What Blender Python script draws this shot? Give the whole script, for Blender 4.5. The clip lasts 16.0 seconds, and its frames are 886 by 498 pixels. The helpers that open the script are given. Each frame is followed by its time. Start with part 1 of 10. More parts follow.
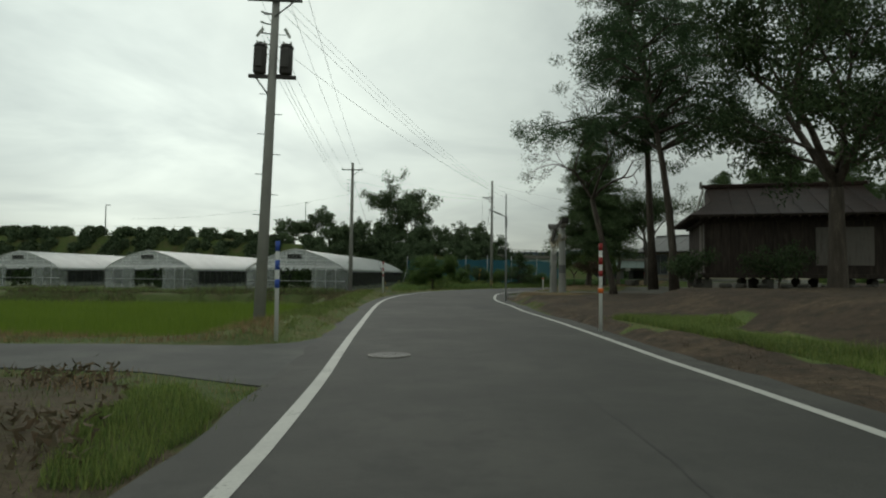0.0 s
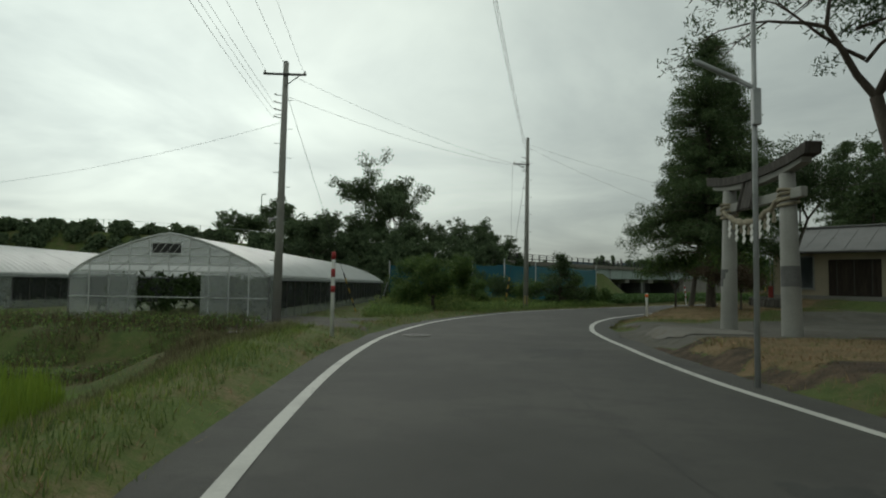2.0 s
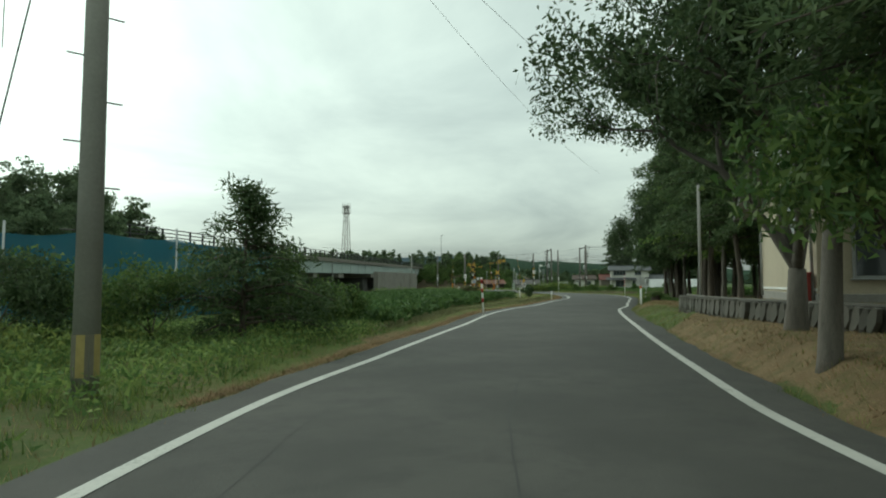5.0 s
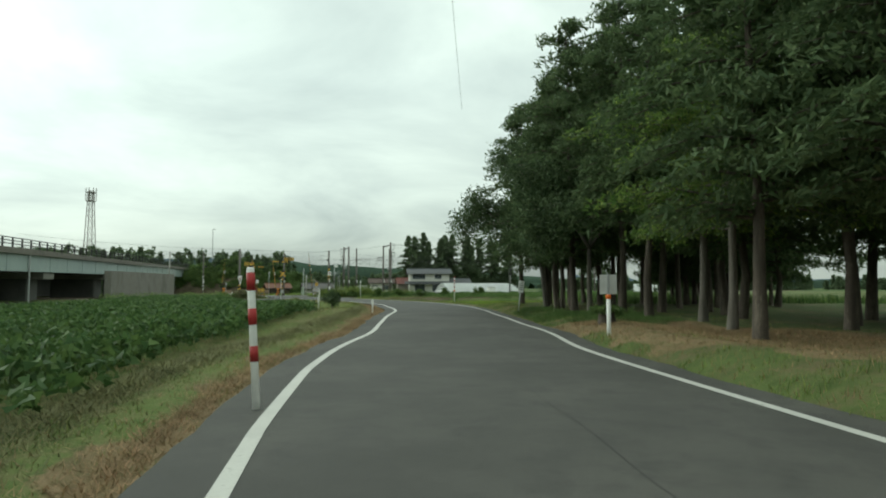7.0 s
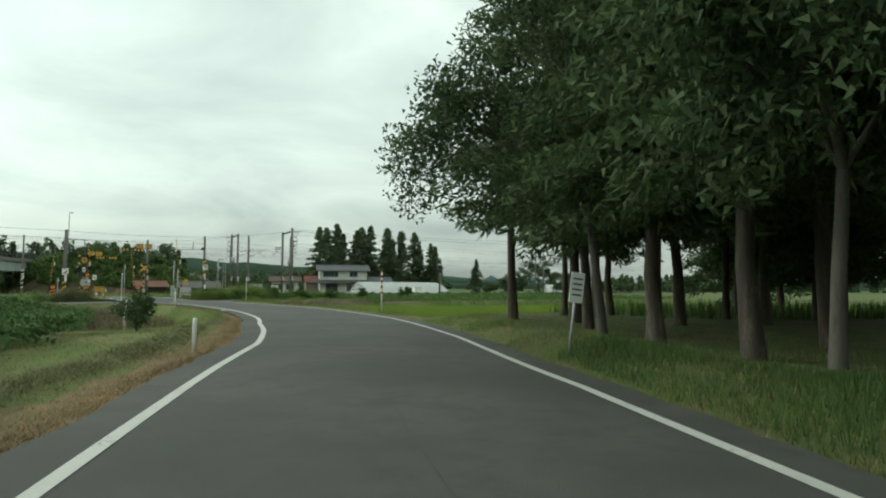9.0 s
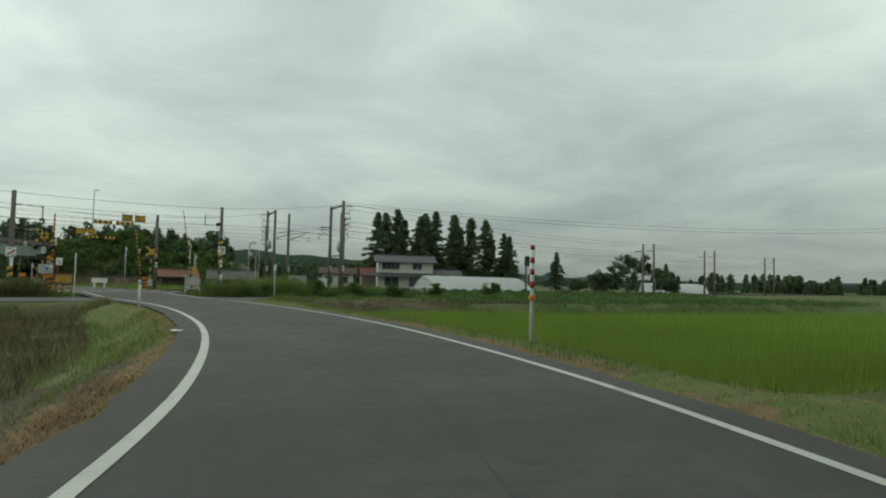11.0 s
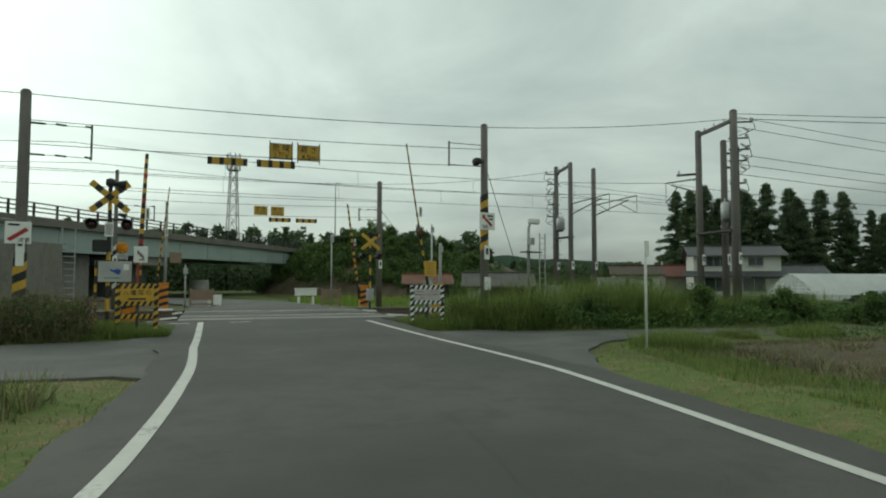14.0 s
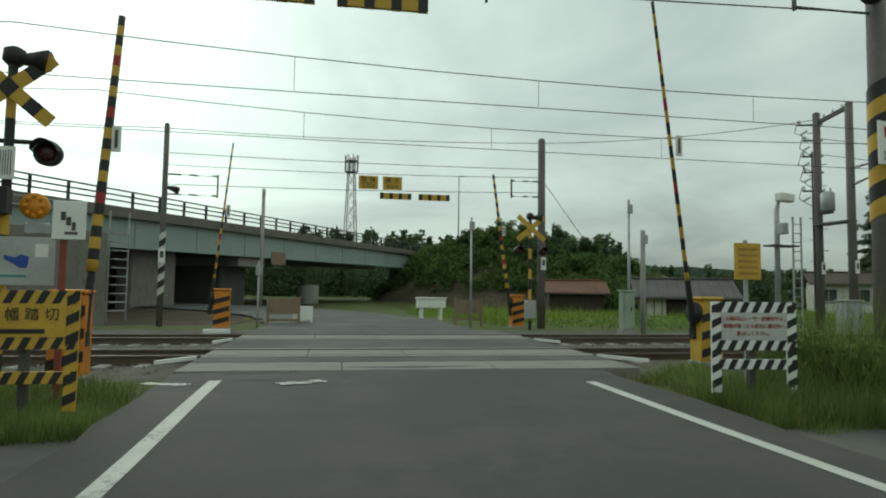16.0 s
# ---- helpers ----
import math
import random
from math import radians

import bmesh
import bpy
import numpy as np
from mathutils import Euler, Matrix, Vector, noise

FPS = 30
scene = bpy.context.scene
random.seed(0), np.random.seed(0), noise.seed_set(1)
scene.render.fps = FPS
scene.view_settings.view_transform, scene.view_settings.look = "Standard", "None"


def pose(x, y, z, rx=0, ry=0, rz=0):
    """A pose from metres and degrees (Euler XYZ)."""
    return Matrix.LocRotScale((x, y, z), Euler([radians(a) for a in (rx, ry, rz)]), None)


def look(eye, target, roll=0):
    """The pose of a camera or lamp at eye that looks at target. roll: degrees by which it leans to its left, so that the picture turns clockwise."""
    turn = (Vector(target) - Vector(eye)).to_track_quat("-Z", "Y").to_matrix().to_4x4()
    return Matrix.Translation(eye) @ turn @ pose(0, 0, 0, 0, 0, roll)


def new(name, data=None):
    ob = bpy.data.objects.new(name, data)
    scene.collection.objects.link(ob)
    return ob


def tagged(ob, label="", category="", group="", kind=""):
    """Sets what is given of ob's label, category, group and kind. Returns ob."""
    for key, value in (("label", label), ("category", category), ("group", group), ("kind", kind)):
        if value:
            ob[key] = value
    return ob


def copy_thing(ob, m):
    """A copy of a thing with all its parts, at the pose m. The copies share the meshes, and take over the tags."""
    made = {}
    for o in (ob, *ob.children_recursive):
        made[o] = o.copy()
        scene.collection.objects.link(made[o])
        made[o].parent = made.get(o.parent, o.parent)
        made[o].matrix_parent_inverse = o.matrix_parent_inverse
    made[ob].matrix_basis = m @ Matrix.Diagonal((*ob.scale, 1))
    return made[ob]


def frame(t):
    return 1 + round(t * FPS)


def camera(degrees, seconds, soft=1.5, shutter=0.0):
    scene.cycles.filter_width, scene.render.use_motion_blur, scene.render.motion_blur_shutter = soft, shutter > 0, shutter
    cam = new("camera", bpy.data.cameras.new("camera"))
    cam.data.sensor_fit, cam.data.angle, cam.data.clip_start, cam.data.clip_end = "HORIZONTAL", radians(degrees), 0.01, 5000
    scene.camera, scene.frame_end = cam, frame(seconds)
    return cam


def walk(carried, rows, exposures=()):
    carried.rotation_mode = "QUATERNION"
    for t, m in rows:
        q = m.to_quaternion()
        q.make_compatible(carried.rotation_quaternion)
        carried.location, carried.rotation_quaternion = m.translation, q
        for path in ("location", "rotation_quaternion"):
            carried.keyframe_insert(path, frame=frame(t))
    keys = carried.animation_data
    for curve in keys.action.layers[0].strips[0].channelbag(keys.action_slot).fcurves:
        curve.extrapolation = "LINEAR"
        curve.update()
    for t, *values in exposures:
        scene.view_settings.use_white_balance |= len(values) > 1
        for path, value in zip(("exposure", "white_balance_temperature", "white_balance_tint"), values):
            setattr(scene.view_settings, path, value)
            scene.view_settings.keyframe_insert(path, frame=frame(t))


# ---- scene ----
cam = camera(70.56, 16.0, soft=2.0)
# seconds, x, y, z, yaw, pitch, roll
PATH = [
    (0.0, -0.000, -0.000, 1.393, 0.00, 2.25, -0.43),
    (0.5, -0.475, 6.180, 1.384, -0.02, 2.43, -0.55),
    (1.0, -0.917, 12.270, 1.383, -0.42, 2.63, -0.40),
    (1.5, -1.303, 18.210, 1.389, -0.92, 3.01, -0.65),
    (2.0, -1.597, 23.841, 1.393, -1.83, 3.26, -0.88),
    (2.5, -1.680, 29.258, 1.399, -3.76, 3.52, -0.83),
    (3.0, -1.338, 34.637, 1.401, -8.57, 3.67, -0.41),
    (3.5, -0.548, 39.743, 1.402, -14.48, 3.82, 0.82),
    (4.0, 0.682, 44.786, 1.409, -19.24, 3.64, 1.14),
    (4.5, 2.361, 49.539, 1.402, -25.37, 3.42, 1.20),
    (5.0, 4.443, 54.072, 1.375, -32.16, 3.16, 0.20),
    (5.5, 6.786, 58.525, 1.377, -38.25, 3.20, 0.19),
    (6.0, 9.611, 62.789, 1.385, -43.38, 3.29, 0.16),
    (6.5, 12.857, 66.821, 1.393, -47.78, 3.39, 0.13),
    (7.0, 16.464, 70.578, 1.400, -51.69, 3.48, 0.10),
    (7.5, 20.370, 74.016, 1.403, -55.35, 3.52, 0.08),
    (8.0, 24.406, 77.280, 1.409, -58.79, 3.58, -0.26),
    (8.5, 28.501, 80.479, 1.411, -59.29, 3.52, -0.13),
    (9.0, 32.541, 83.689, 1.412, -59.44, 3.47, -0.26),
    (9.5, 36.481, 86.959, 1.416, -59.18, 3.33, -0.55),
    (10.0, 40.336, 90.345, 1.420, -58.36, 3.17, -0.91),
    (10.5, 44.119, 93.904, 1.424, -56.82, 3.04, -1.21),
    (11.0, 47.846, 97.693, 1.425, -54.41, 2.98, -1.33),
    (11.5, 51.550, 101.616, 1.393, -51.05, 2.90, -1.00),
    (12.0, 54.940, 105.639, 1.375, -47.21, 2.86, -0.96),
    (12.5, 57.831, 109.730, 1.368, -42.96, 2.90, -0.91),
    (13.0, 60.304, 113.888, 1.366, -38.79, 2.94, -0.62),
    (13.5, 62.440, 117.820, 1.370, -34.72, 3.02, -0.27),
    (14.0, 64.110, 121.540, 1.377, -31.66, 3.07, -0.10),
    (14.5, 65.396, 124.960, 1.384, -28.71, 3.23, -0.17),
    (15.0, 66.353, 127.958, 1.395, -25.72, 3.40, -0.59),
    (15.5, 67.056, 130.506, 1.419, -23.07, 3.63, -0.76),
    (16.0, 67.567, 132.544, 1.405, -21.20, 3.65, -0.78),
]
EXPOSURES = [(0.0, -0.60, 6600, 6), (2.5, -0.58, 6550, 5), (3.5, -0.18, 6450, 0), (4.5, 0.14, 6450, -4), (5.0, 0.26, 6450, -3), (7.5, 0.52, 6500, 0), (8.5, 0.53, 6500, 0), (11.0, -0.02, 6550, 1), (12.5, -0.06, 6550, 1), (13.5, -0.09, 6500, 0), (15.0, -0.10, 6500, -1), (16.0, -0.04, 6450, -2)]
walk(cam, [(t, pose(x, y, z, 90 + p, r, w)) for t, x, y, z, w, p, r in PATH], EXPOSURES)

# ---- world and light ----
SUN_AZ = radians(14)      # to the left of +y
SUN_EL = radians(28)
SUN_DIR = Vector((-math.sin(SUN_AZ) * math.cos(SUN_EL), math.cos(SUN_AZ) * math.cos(SUN_EL), math.sin(SUN_EL)))
world = bpy.data.worlds.new("overcast_sky")
scene.world = world
world.use_nodes = True


def node(nt, kind, **kw):
    n = nt.nodes.new(kind)
    for k, v in kw.items():
        if k == "inputs":
            for key, val in v.items():
                n.inputs[key].default_value = val
        elif k == "op":
            n.operation = v
        elif k == "sky":
            n.sky_type = v
        elif k == "blend":
            n.blend_type = v
        elif k == "dtype":
            n.data_type = v
        elif k == "dims":
            n.noise_dimensions = v
    return n


def ramp(nt, fac, stops, interp="LINEAR"):
    n = nt.nodes.new("ShaderNodeValToRGB")
    n.color_ramp.interpolation = interp
    e = n.color_ramp.elements
    while len(e) < len(stops):
        e.new(0.5)
    for el, (p, c) in zip(e, stops):
        el.position = p
        el.color = (*c, 1) if len(c) == 3 else c
    nt.links.new(fac, n.inputs[0])
    return n.outputs[0]


def mixc(nt, fac, a, b, blend="MIX"):
    n = nt.nodes.new("ShaderNodeMix")
    n.data_type = "RGBA"
    n.blend_type = blend
    for sock, v in ((n.inputs[0], fac), (n.inputs[6], a), (n.inputs[7], b)):
        if isinstance(v, bpy.types.NodeSocket):
            nt.links.new(v, sock)
        elif isinstance(v, (int, float)):
            sock.default_value = v
        else:
            sock.default_value = (*v, 1)
    return n.outputs[2]


def maths(nt, op, a, b=None, clamp=False):
    n = nt.nodes.new("ShaderNodeMath")
    n.operation = op
    n.use_clamp = clamp
    for i, v in enumerate((a, b)):
        if v is None:
            continue
        if isinstance(v, bpy.types.NodeSocket):
            nt.links.new(v, n.inputs[i])
        else:
            n.inputs[i].default_value = v
    return n.outputs[0]


def build_world():
    nt = world.node_tree
    nt.nodes.clear()
    out = nt.nodes.new("ShaderNodeOutputWorld")
    bg = nt.nodes.new("ShaderNodeBackground")
    sky = node(nt, "ShaderNodeTexSky", sky="NISHITA")
    sky.sun_disc = False
    sky.sun_elevation = SUN_EL
    sky.sun_rotation = -SUN_AZ
    tc = nt.nodes.new("ShaderNodeTexCoord")
    sep = nt.nodes.new("ShaderNodeSeparateXYZ")
    nt.links.new(tc.outputs["Generated"], sep.inputs[0])
    zc = maths(nt, "MAXIMUM", sep.outputs[2], 0.0)
    den = maths(nt, "ADD", zc, 0.16)
    comb = nt.nodes.new("ShaderNodeCombineXYZ")
    nt.links.new(maths(nt, "DIVIDE", sep.outputs[0], den), comb.inputs[0])
    nt.links.new(maths(nt, "DIVIDE", sep.outputs[1], den), comb.inputs[1])
    n1 = node(nt, "ShaderNodeTexNoise", inputs={"Scale": 0.85, "Detail": 8.0, "Roughness": 0.56, "Distortion": 0.45})
    nt.links.new(comb.outputs[0], n1.inputs["Vector"])
    n2 = node(nt, "ShaderNodeTexNoise", inputs={"Scale": 0.28, "Detail": 3.0, "Roughness": 0.5})
    nt.links.new(comb.outputs[0], n2.inputs["Vector"])
    mixn = maths(nt, "ADD", maths(nt, "MULTIPLY", n1.outputs[0], 0.55), maths(nt, "MULTIPLY", n2.outputs[0], 0.45))
    cloud = ramp(nt, mixn, [(0.34, (0.40, 0.455, 0.45)), (0.46, (0.56, 0.625, 0.60)), (0.56, (0.71, 0.785, 0.735)), (0.68, (0.87, 0.95, 0.88))])
    # bright patch of cloud where the sun stands behind it
    dot = nt.nodes.new("ShaderNodeVectorMath")
    dot.operation = "DOT_PRODUCT"
    nt.links.new(tc.outputs["Generated"], dot.inputs[0])
    dot.inputs[1].default_value = Vector((-math.sin(SUN_AZ + 0.12) * math.cos(0.24), math.cos(SUN_AZ + 0.12) * math.cos(0.24), math.sin(0.24)))
    d = maths(nt, "MAXIMUM", dot.outputs["Value"], 0.0)
    glow = maths(nt, "MULTIPLY", maths(nt, "POWER", d, 9.0), 1.05)
    halo = maths(nt, "ADD", maths(nt, "MULTIPLY", maths(nt, "POWER", d, 1.6), 0.18), glow)
    layer = ramp(nt, zc, [(0.0, (0.44,) * 3), (0.06, (0.54,) * 3), (0.15, (0.82,) * 3), (0.32, (1.07,) * 3), (0.55, (1.06,) * 3), (1.0, (1.12,) * 3)])
    gain = maths(nt, "ADD", halo, layer)
    comb2 = nt.nodes.new("ShaderNodeCombineColor")
    for i in range(3):
        nt.links.new(gain, comb2.inputs[i])
    lit = mixc(nt, 1.0, cloud, comb2.outputs[0], "MULTIPLY")
    skyc = mixc(nt, 1.0, sky.outputs[0], (0.1, 0.1, 0.1), "MULTIPLY")
    both = mixc(nt, 0.06, lit, skyc)
    # distance haze low over the ground
    nt.links.new(both, bg.inputs[0])
    bg.inputs[1].default_value = 1.0
    nt.links.new(bg.outputs[0], out.inputs[0])


build_world()
sun = new("sun", bpy.data.lights.new("sun", "SUN"))
sun.data.energy = 0.6
sun.data.angle = radians(25)
sun.data.color = (1.0, 0.97, 0.92)
sun.matrix_world = look((0, 0, 60), Vector((0, 0, 60)) - SUN_DIR)


# ---- materials ----
MATS = {}


def mat(name, base, rough=0.8, var=0.25, scale=1.0, fine=12.0, bump=0.3, metal=0.0, rnd=0.0, spec=0.3, second=None, amount=0.5, sharp=0.12, island=False, coords="Position", stretch=(1, 1, 1), hue=0.0, trans=0.0, third=None):
    """Procedural surface: base colour, broken up at two scales, with an optional second colour in patches."""
    if name in MATS:
        return MATS[name]
    m = bpy.data.materials.new(name)
    m.use_nodes = True
    nt = m.node_tree
    bs = nt.nodes["Principled BSDF"]
    if coords == "Position":
        vec = nt.nodes.new("ShaderNodeNewGeometry").outputs["Position"]
    else:
        vec = nt.nodes.new("ShaderNodeTexCoord").outputs["Object"]
    mp = nt.nodes.new("ShaderNodeMapping")
    mp.inputs["Scale"].default_value = stretch
    nt.links.new(vec, mp.inputs[0])
    vec = mp.outputs[0]
    nA = node(nt, "ShaderNodeTexNoise", inputs={"Scale": scale, "Detail": 5.0, "Roughness": 0.6})
    nB = node(nt, "ShaderNodeTexNoise", inputs={"Scale": fine * scale, "Detail": 4.0, "Roughness": 0.65})
    nt.links.new(vec, nA.inputs["Vector"])
    nt.links.new(vec, nB.inputs["Vector"])
    lo = tuple(c * (1 - var) for c in base)
    hi = tuple(min(1, c * (1 + var)) for c in base)
    col = ramp(nt, nA.outputs[0], [(0.3, lo), (0.7, hi)])
    if second:
        f = ramp(nt, maths(nt, "ADD", maths(nt, "MULTIPLY", nA.outputs[0], 0.6), maths(nt, "MULTIPLY", nB.outputs[0], 0.4)), [(max(0.0, 1 - amount - sharp) * 0.5 + 0.25 - 0.001, (0, 0, 0)), (min(1.0, 1 - amount + sharp) * 0.5 + 0.25, (1, 1, 1))])
        col = mixc(nt, f, col, second)
    if third:
        nC = node(nt, "ShaderNodeTexNoise", inputs={"Scale": 5.0 * scale, "Detail": 6.0, "Roughness": 0.7})
        nt.links.new(vec, nC.inputs["Vector"])
        col = mixc(nt, ramp(nt, nC.outputs[0], [(0.48, (0, 0, 0)), (0.62, (0.85,) * 3)]), col, third)
    fineg = ramp(nt, nB.outputs[0], [(0.25, (1 - var * 0.9,) * 3), (0.75, (1 + var * 0.5,) * 3)])
    col = mixc(nt, 1.0, col, fineg, "MULTIPLY")
    if rnd:
        src = nt.nodes.new("ShaderNodeNewGeometry").outputs["Random Per Island"] if island else nt.nodes.new("ShaderNodeObjectInfo").outputs["Random"]
        hs = nt.nodes.new("ShaderNodeHueSaturation")
        nt.links.new(col, hs.inputs["Color"])
        nt.links.new(maths(nt, "ADD", maths(nt, "MULTIPLY", src, 2 * rnd), 1 - rnd), hs.inputs["Value"])
        if hue:
            nt.links.new(maths(nt, "ADD", maths(nt, "MULTIPLY", src, -2 * hue), 0.5 + hue), hs.inputs["Hue"])
        col = hs.outputs[0]
    nt.links.new(col, bs.inputs["Base Color"])
    bs.inputs["Metallic"].default_value = metal
    bs.inputs["Specular IOR Level"].default_value = spec
    rr = ramp(nt, nB.outputs[0], [(0.3, (max(0, rough - 0.12),) * 3), (0.7, (min(1, rough + 0.1),) * 3)])
    nt.links.new(rr, bs.inputs["Roughness"])
    if bump:
        bp = nt.nodes.new("ShaderNodeBump")
        bp.inputs["Strength"].default_value = bump
        bp.inputs["Distance"].default_value = 0.02
        nt.links.new(nB.outputs[0], bp.inputs["Height"])
        nt.links.new(bp.outputs[0], bs.inputs["Normal"])
    if trans:
        tr = nt.nodes.new("ShaderNodeBsdfTranslucent")
        nt.links.new(col, tr.inputs[0])
        mx = nt.nodes.new("ShaderNodeMixShader")
        mx.inputs[0].default_value = trans
        nt.links.new(bs.outputs[0], mx.inputs[1])
        nt.links.new(tr.outputs[0], mx.inputs[2])
        nt.links.new(mx.outputs[0], nt.nodes["Material Output"].inputs[0])
    MATS[name] = m
    return m


ASPHALT = mat("asphalt", (0.073, 0.071, 0.064), 0.80, 0.22, 0.3, 160.0, 0.5, second=(0.095, 0.091, 0.081), amount=0.42, spec=0.32, third=(0.064, 0.062, 0.057))
ASPHALT_OLD = mat("old_asphalt", (0.10, 0.10, 0.094), 0.85, 0.25, 0.5, 90.0, 0.5, second=(0.14, 0.135, 0.12), amount=0.35)
PATCH = mat("asphalt_patch", (0.060, 0.060, 0.056), 0.8, 0.2, 0.8, 80.0, 0.4)
CRACK = mat("crack_filler", (0.048, 0.047, 0.044), 0.7, 0.2, 2.0, 40.0, 0.2)
LINE = mat("road_line_paint", (0.54, 0.53, 0.49), 0.65, 0.14, 0.9, 26.0, 0.2, second=(0.26, 0.255, 0.235), amount=0.3, sharp=0.1)
CONCRETE = mat("concrete", (0.31, 0.30, 0.275), 0.85, 0.22, 0.5, 30.0, 0.3, second=(0.18, 0.175, 0.155), amount=0.3)
CONC_POLE = mat("concrete_pole", (0.30, 0.295, 0.27), 0.85, 0.15, 0.7, 30.0, 0.2, coords="Object", rnd=0.1)
CONC_DECK = mat("crossing_concrete", (0.26, 0.25, 0.225), 0.85, 0.22, 0.9, 40.0, 0.3, second=(0.16, 0.155, 0.14), amount=0.35)
CONC_PALE = mat("pale_concrete", (0.42, 0.41, 0.38), 0.85, 0.18, 0.8, 40.0, 0.3)
WHITE = mat("white_paint", (0.76, 0.76, 0.73), 0.5, 0.06, 2.0, 20.0, 0.05, second=(0.5, 0.49, 0.46), amount=0.12)
RED = mat("red_paint", (0.33, 0.032, 0.032), 0.5, 0.15, 3.0, 20.0, 0.05)
BLUE = mat("blue_paint", (0.04, 0.09, 0.36), 0.5, 0.15, 3.0, 20.0, 0.05)
ORANGE = mat("orange_reflector", (0.75, 0.16, 0.03), 0.35, 0.1, 3.0, 20.0, 0.05)
ORANGE_BOX = mat("orange_painted_steel", (0.62, 0.22, 0.03), 0.5, 0.15, 3.0, 20.0, 0.08, second=(0.35, 0.13, 0.03), amount=0.15)
YELLOW = mat("yellow_paint", (0.54, 0.33, 0.05), 0.55, 0.12, 3.0, 15.0, 0.05, second=(0.4, 0.26, 0.06), amount=0.15)
BLACK = mat("black_paint", (0.03, 0.03, 0.029), 0.55, 0.2, 3.0, 15.0, 0.05)
RUBBER = mat("black_rubber", (0.02, 0.02, 0.02), 0.6, 0.2, 3.0, 15.0, 0.1)
DARK_STEEL = mat("dark_steel", (0.09, 0.085, 0.08), 0.6, 0.2, 3.0, 20.0, 0.1, metal=0.3)
GALV = mat("galvanised_steel", (0.38, 0.39, 0.39), 0.5, 0.15, 3.0, 20.0, 0.1, metal=0.4)
RUST = mat("rusty_steel", (0.17, 0.085, 0.045), 0.85, 0.35, 3.0, 20.0, 0.3, second=(0.08, 0.05, 0.035), amount=0.4)
RAIL_TOP = mat("rail_steel", (0.13, 0.10, 0.08), 0.5, 0.2, 2.0, 20.0, 0.2, metal=0.5)
INSULATOR = mat("porcelain", (0.55, 0.55, 0.52), 0.25, 0.08, 5.0, 10.0, 0.0)
CABLE = mat("cable", (0.05, 0.05, 0.05), 0.6, 0.2, 1.0, 10.0, 0.0)
BRIDGE_GREEN = mat("bridge_girder_paint", (0.30, 0.36, 0.345), 0.6, 0.10, 0.4, 25.0, 0.05, second=(0.24, 0.26, 0.24), amount=0.25)


def film_material(name, colour, through_part, rough=0.35, scale=1.0):
    m = bpy.data.materials.new(name)
    m.use_nodes = True
    nt = m.node_tree
    bs = nt.nodes["Principled BSDF"]
    geo = nt.nodes.new("ShaderNodeNewGeometry")
    n1 = node(nt, "ShaderNodeTexNoise", inputs={"Scale": scale, "Detail": 6.0, "Roughness": 0.65})
    nt.links.new(geo.outputs["Position"], n1.inputs["Vector"])
    c = ramp(nt, n1.outputs[0], [(0.3, tuple(k * 0.8 for k in colour)), (0.7, colour)])
    nt.links.new(c, bs.inputs["Base Color"])
    bs.inputs["Roughness"].default_value = rough
    bs.inputs["Specular IOR Level"].default_value = 0.5
    bp = nt.nodes.new("ShaderNodeBump")
    bp.inputs["Strength"].default_value = 0.4
    bp.inputs["Distance"].default_value = 0.05
    nt.links.new(n1.outputs[0], bp.inputs["Height"])
    nt.links.new(bp.outputs[0], bs.inputs["Normal"])
    tl = nt.nodes.new("ShaderNodeBsdfTranslucent")
    nt.links.new(c, tl.inputs[0])
    mx = nt.nodes.new("ShaderNodeMixShader")
    mx.inputs[0].default_value = 0.45
    nt.links.new(bs.outputs[0], mx.inputs[1])
    nt.links.new(tl.outputs[0], mx.inputs[2])
    tp = nt.nodes.new("ShaderNodeBsdfTransparent")
    mx2 = nt.nodes.new("ShaderNodeMixShader")
    mx2.inputs[0].default_value = through_part
    nt.links.new(mx.outputs[0], mx2.inputs[1])
    nt.links.new(tp.outputs[0], mx2.inputs[2])
    nt.links.new(mx2.outputs[0], nt.nodes["Material Output"].inputs[0])
    MATS[name] = m
    return m


FILM = film_material("greenhouse_film", (0.84, 0.86, 0.85), 0.08, 0.3, 0.6)
FILM_CLEAR = film_material("clear_greenhouse_film", (0.60, 0.63, 0.62), 0.72, 0.3, 0.8)
NET_BLUE = film_material("blue_net", (0.022, 0.125, 0.18), 0.24, 0.8, 0.5)
GLASS = mat("window_glass", (0.05, 0.06, 0.065), 0.06, 0.1, 0.5, 3.0, 0.0, spec=0.6)


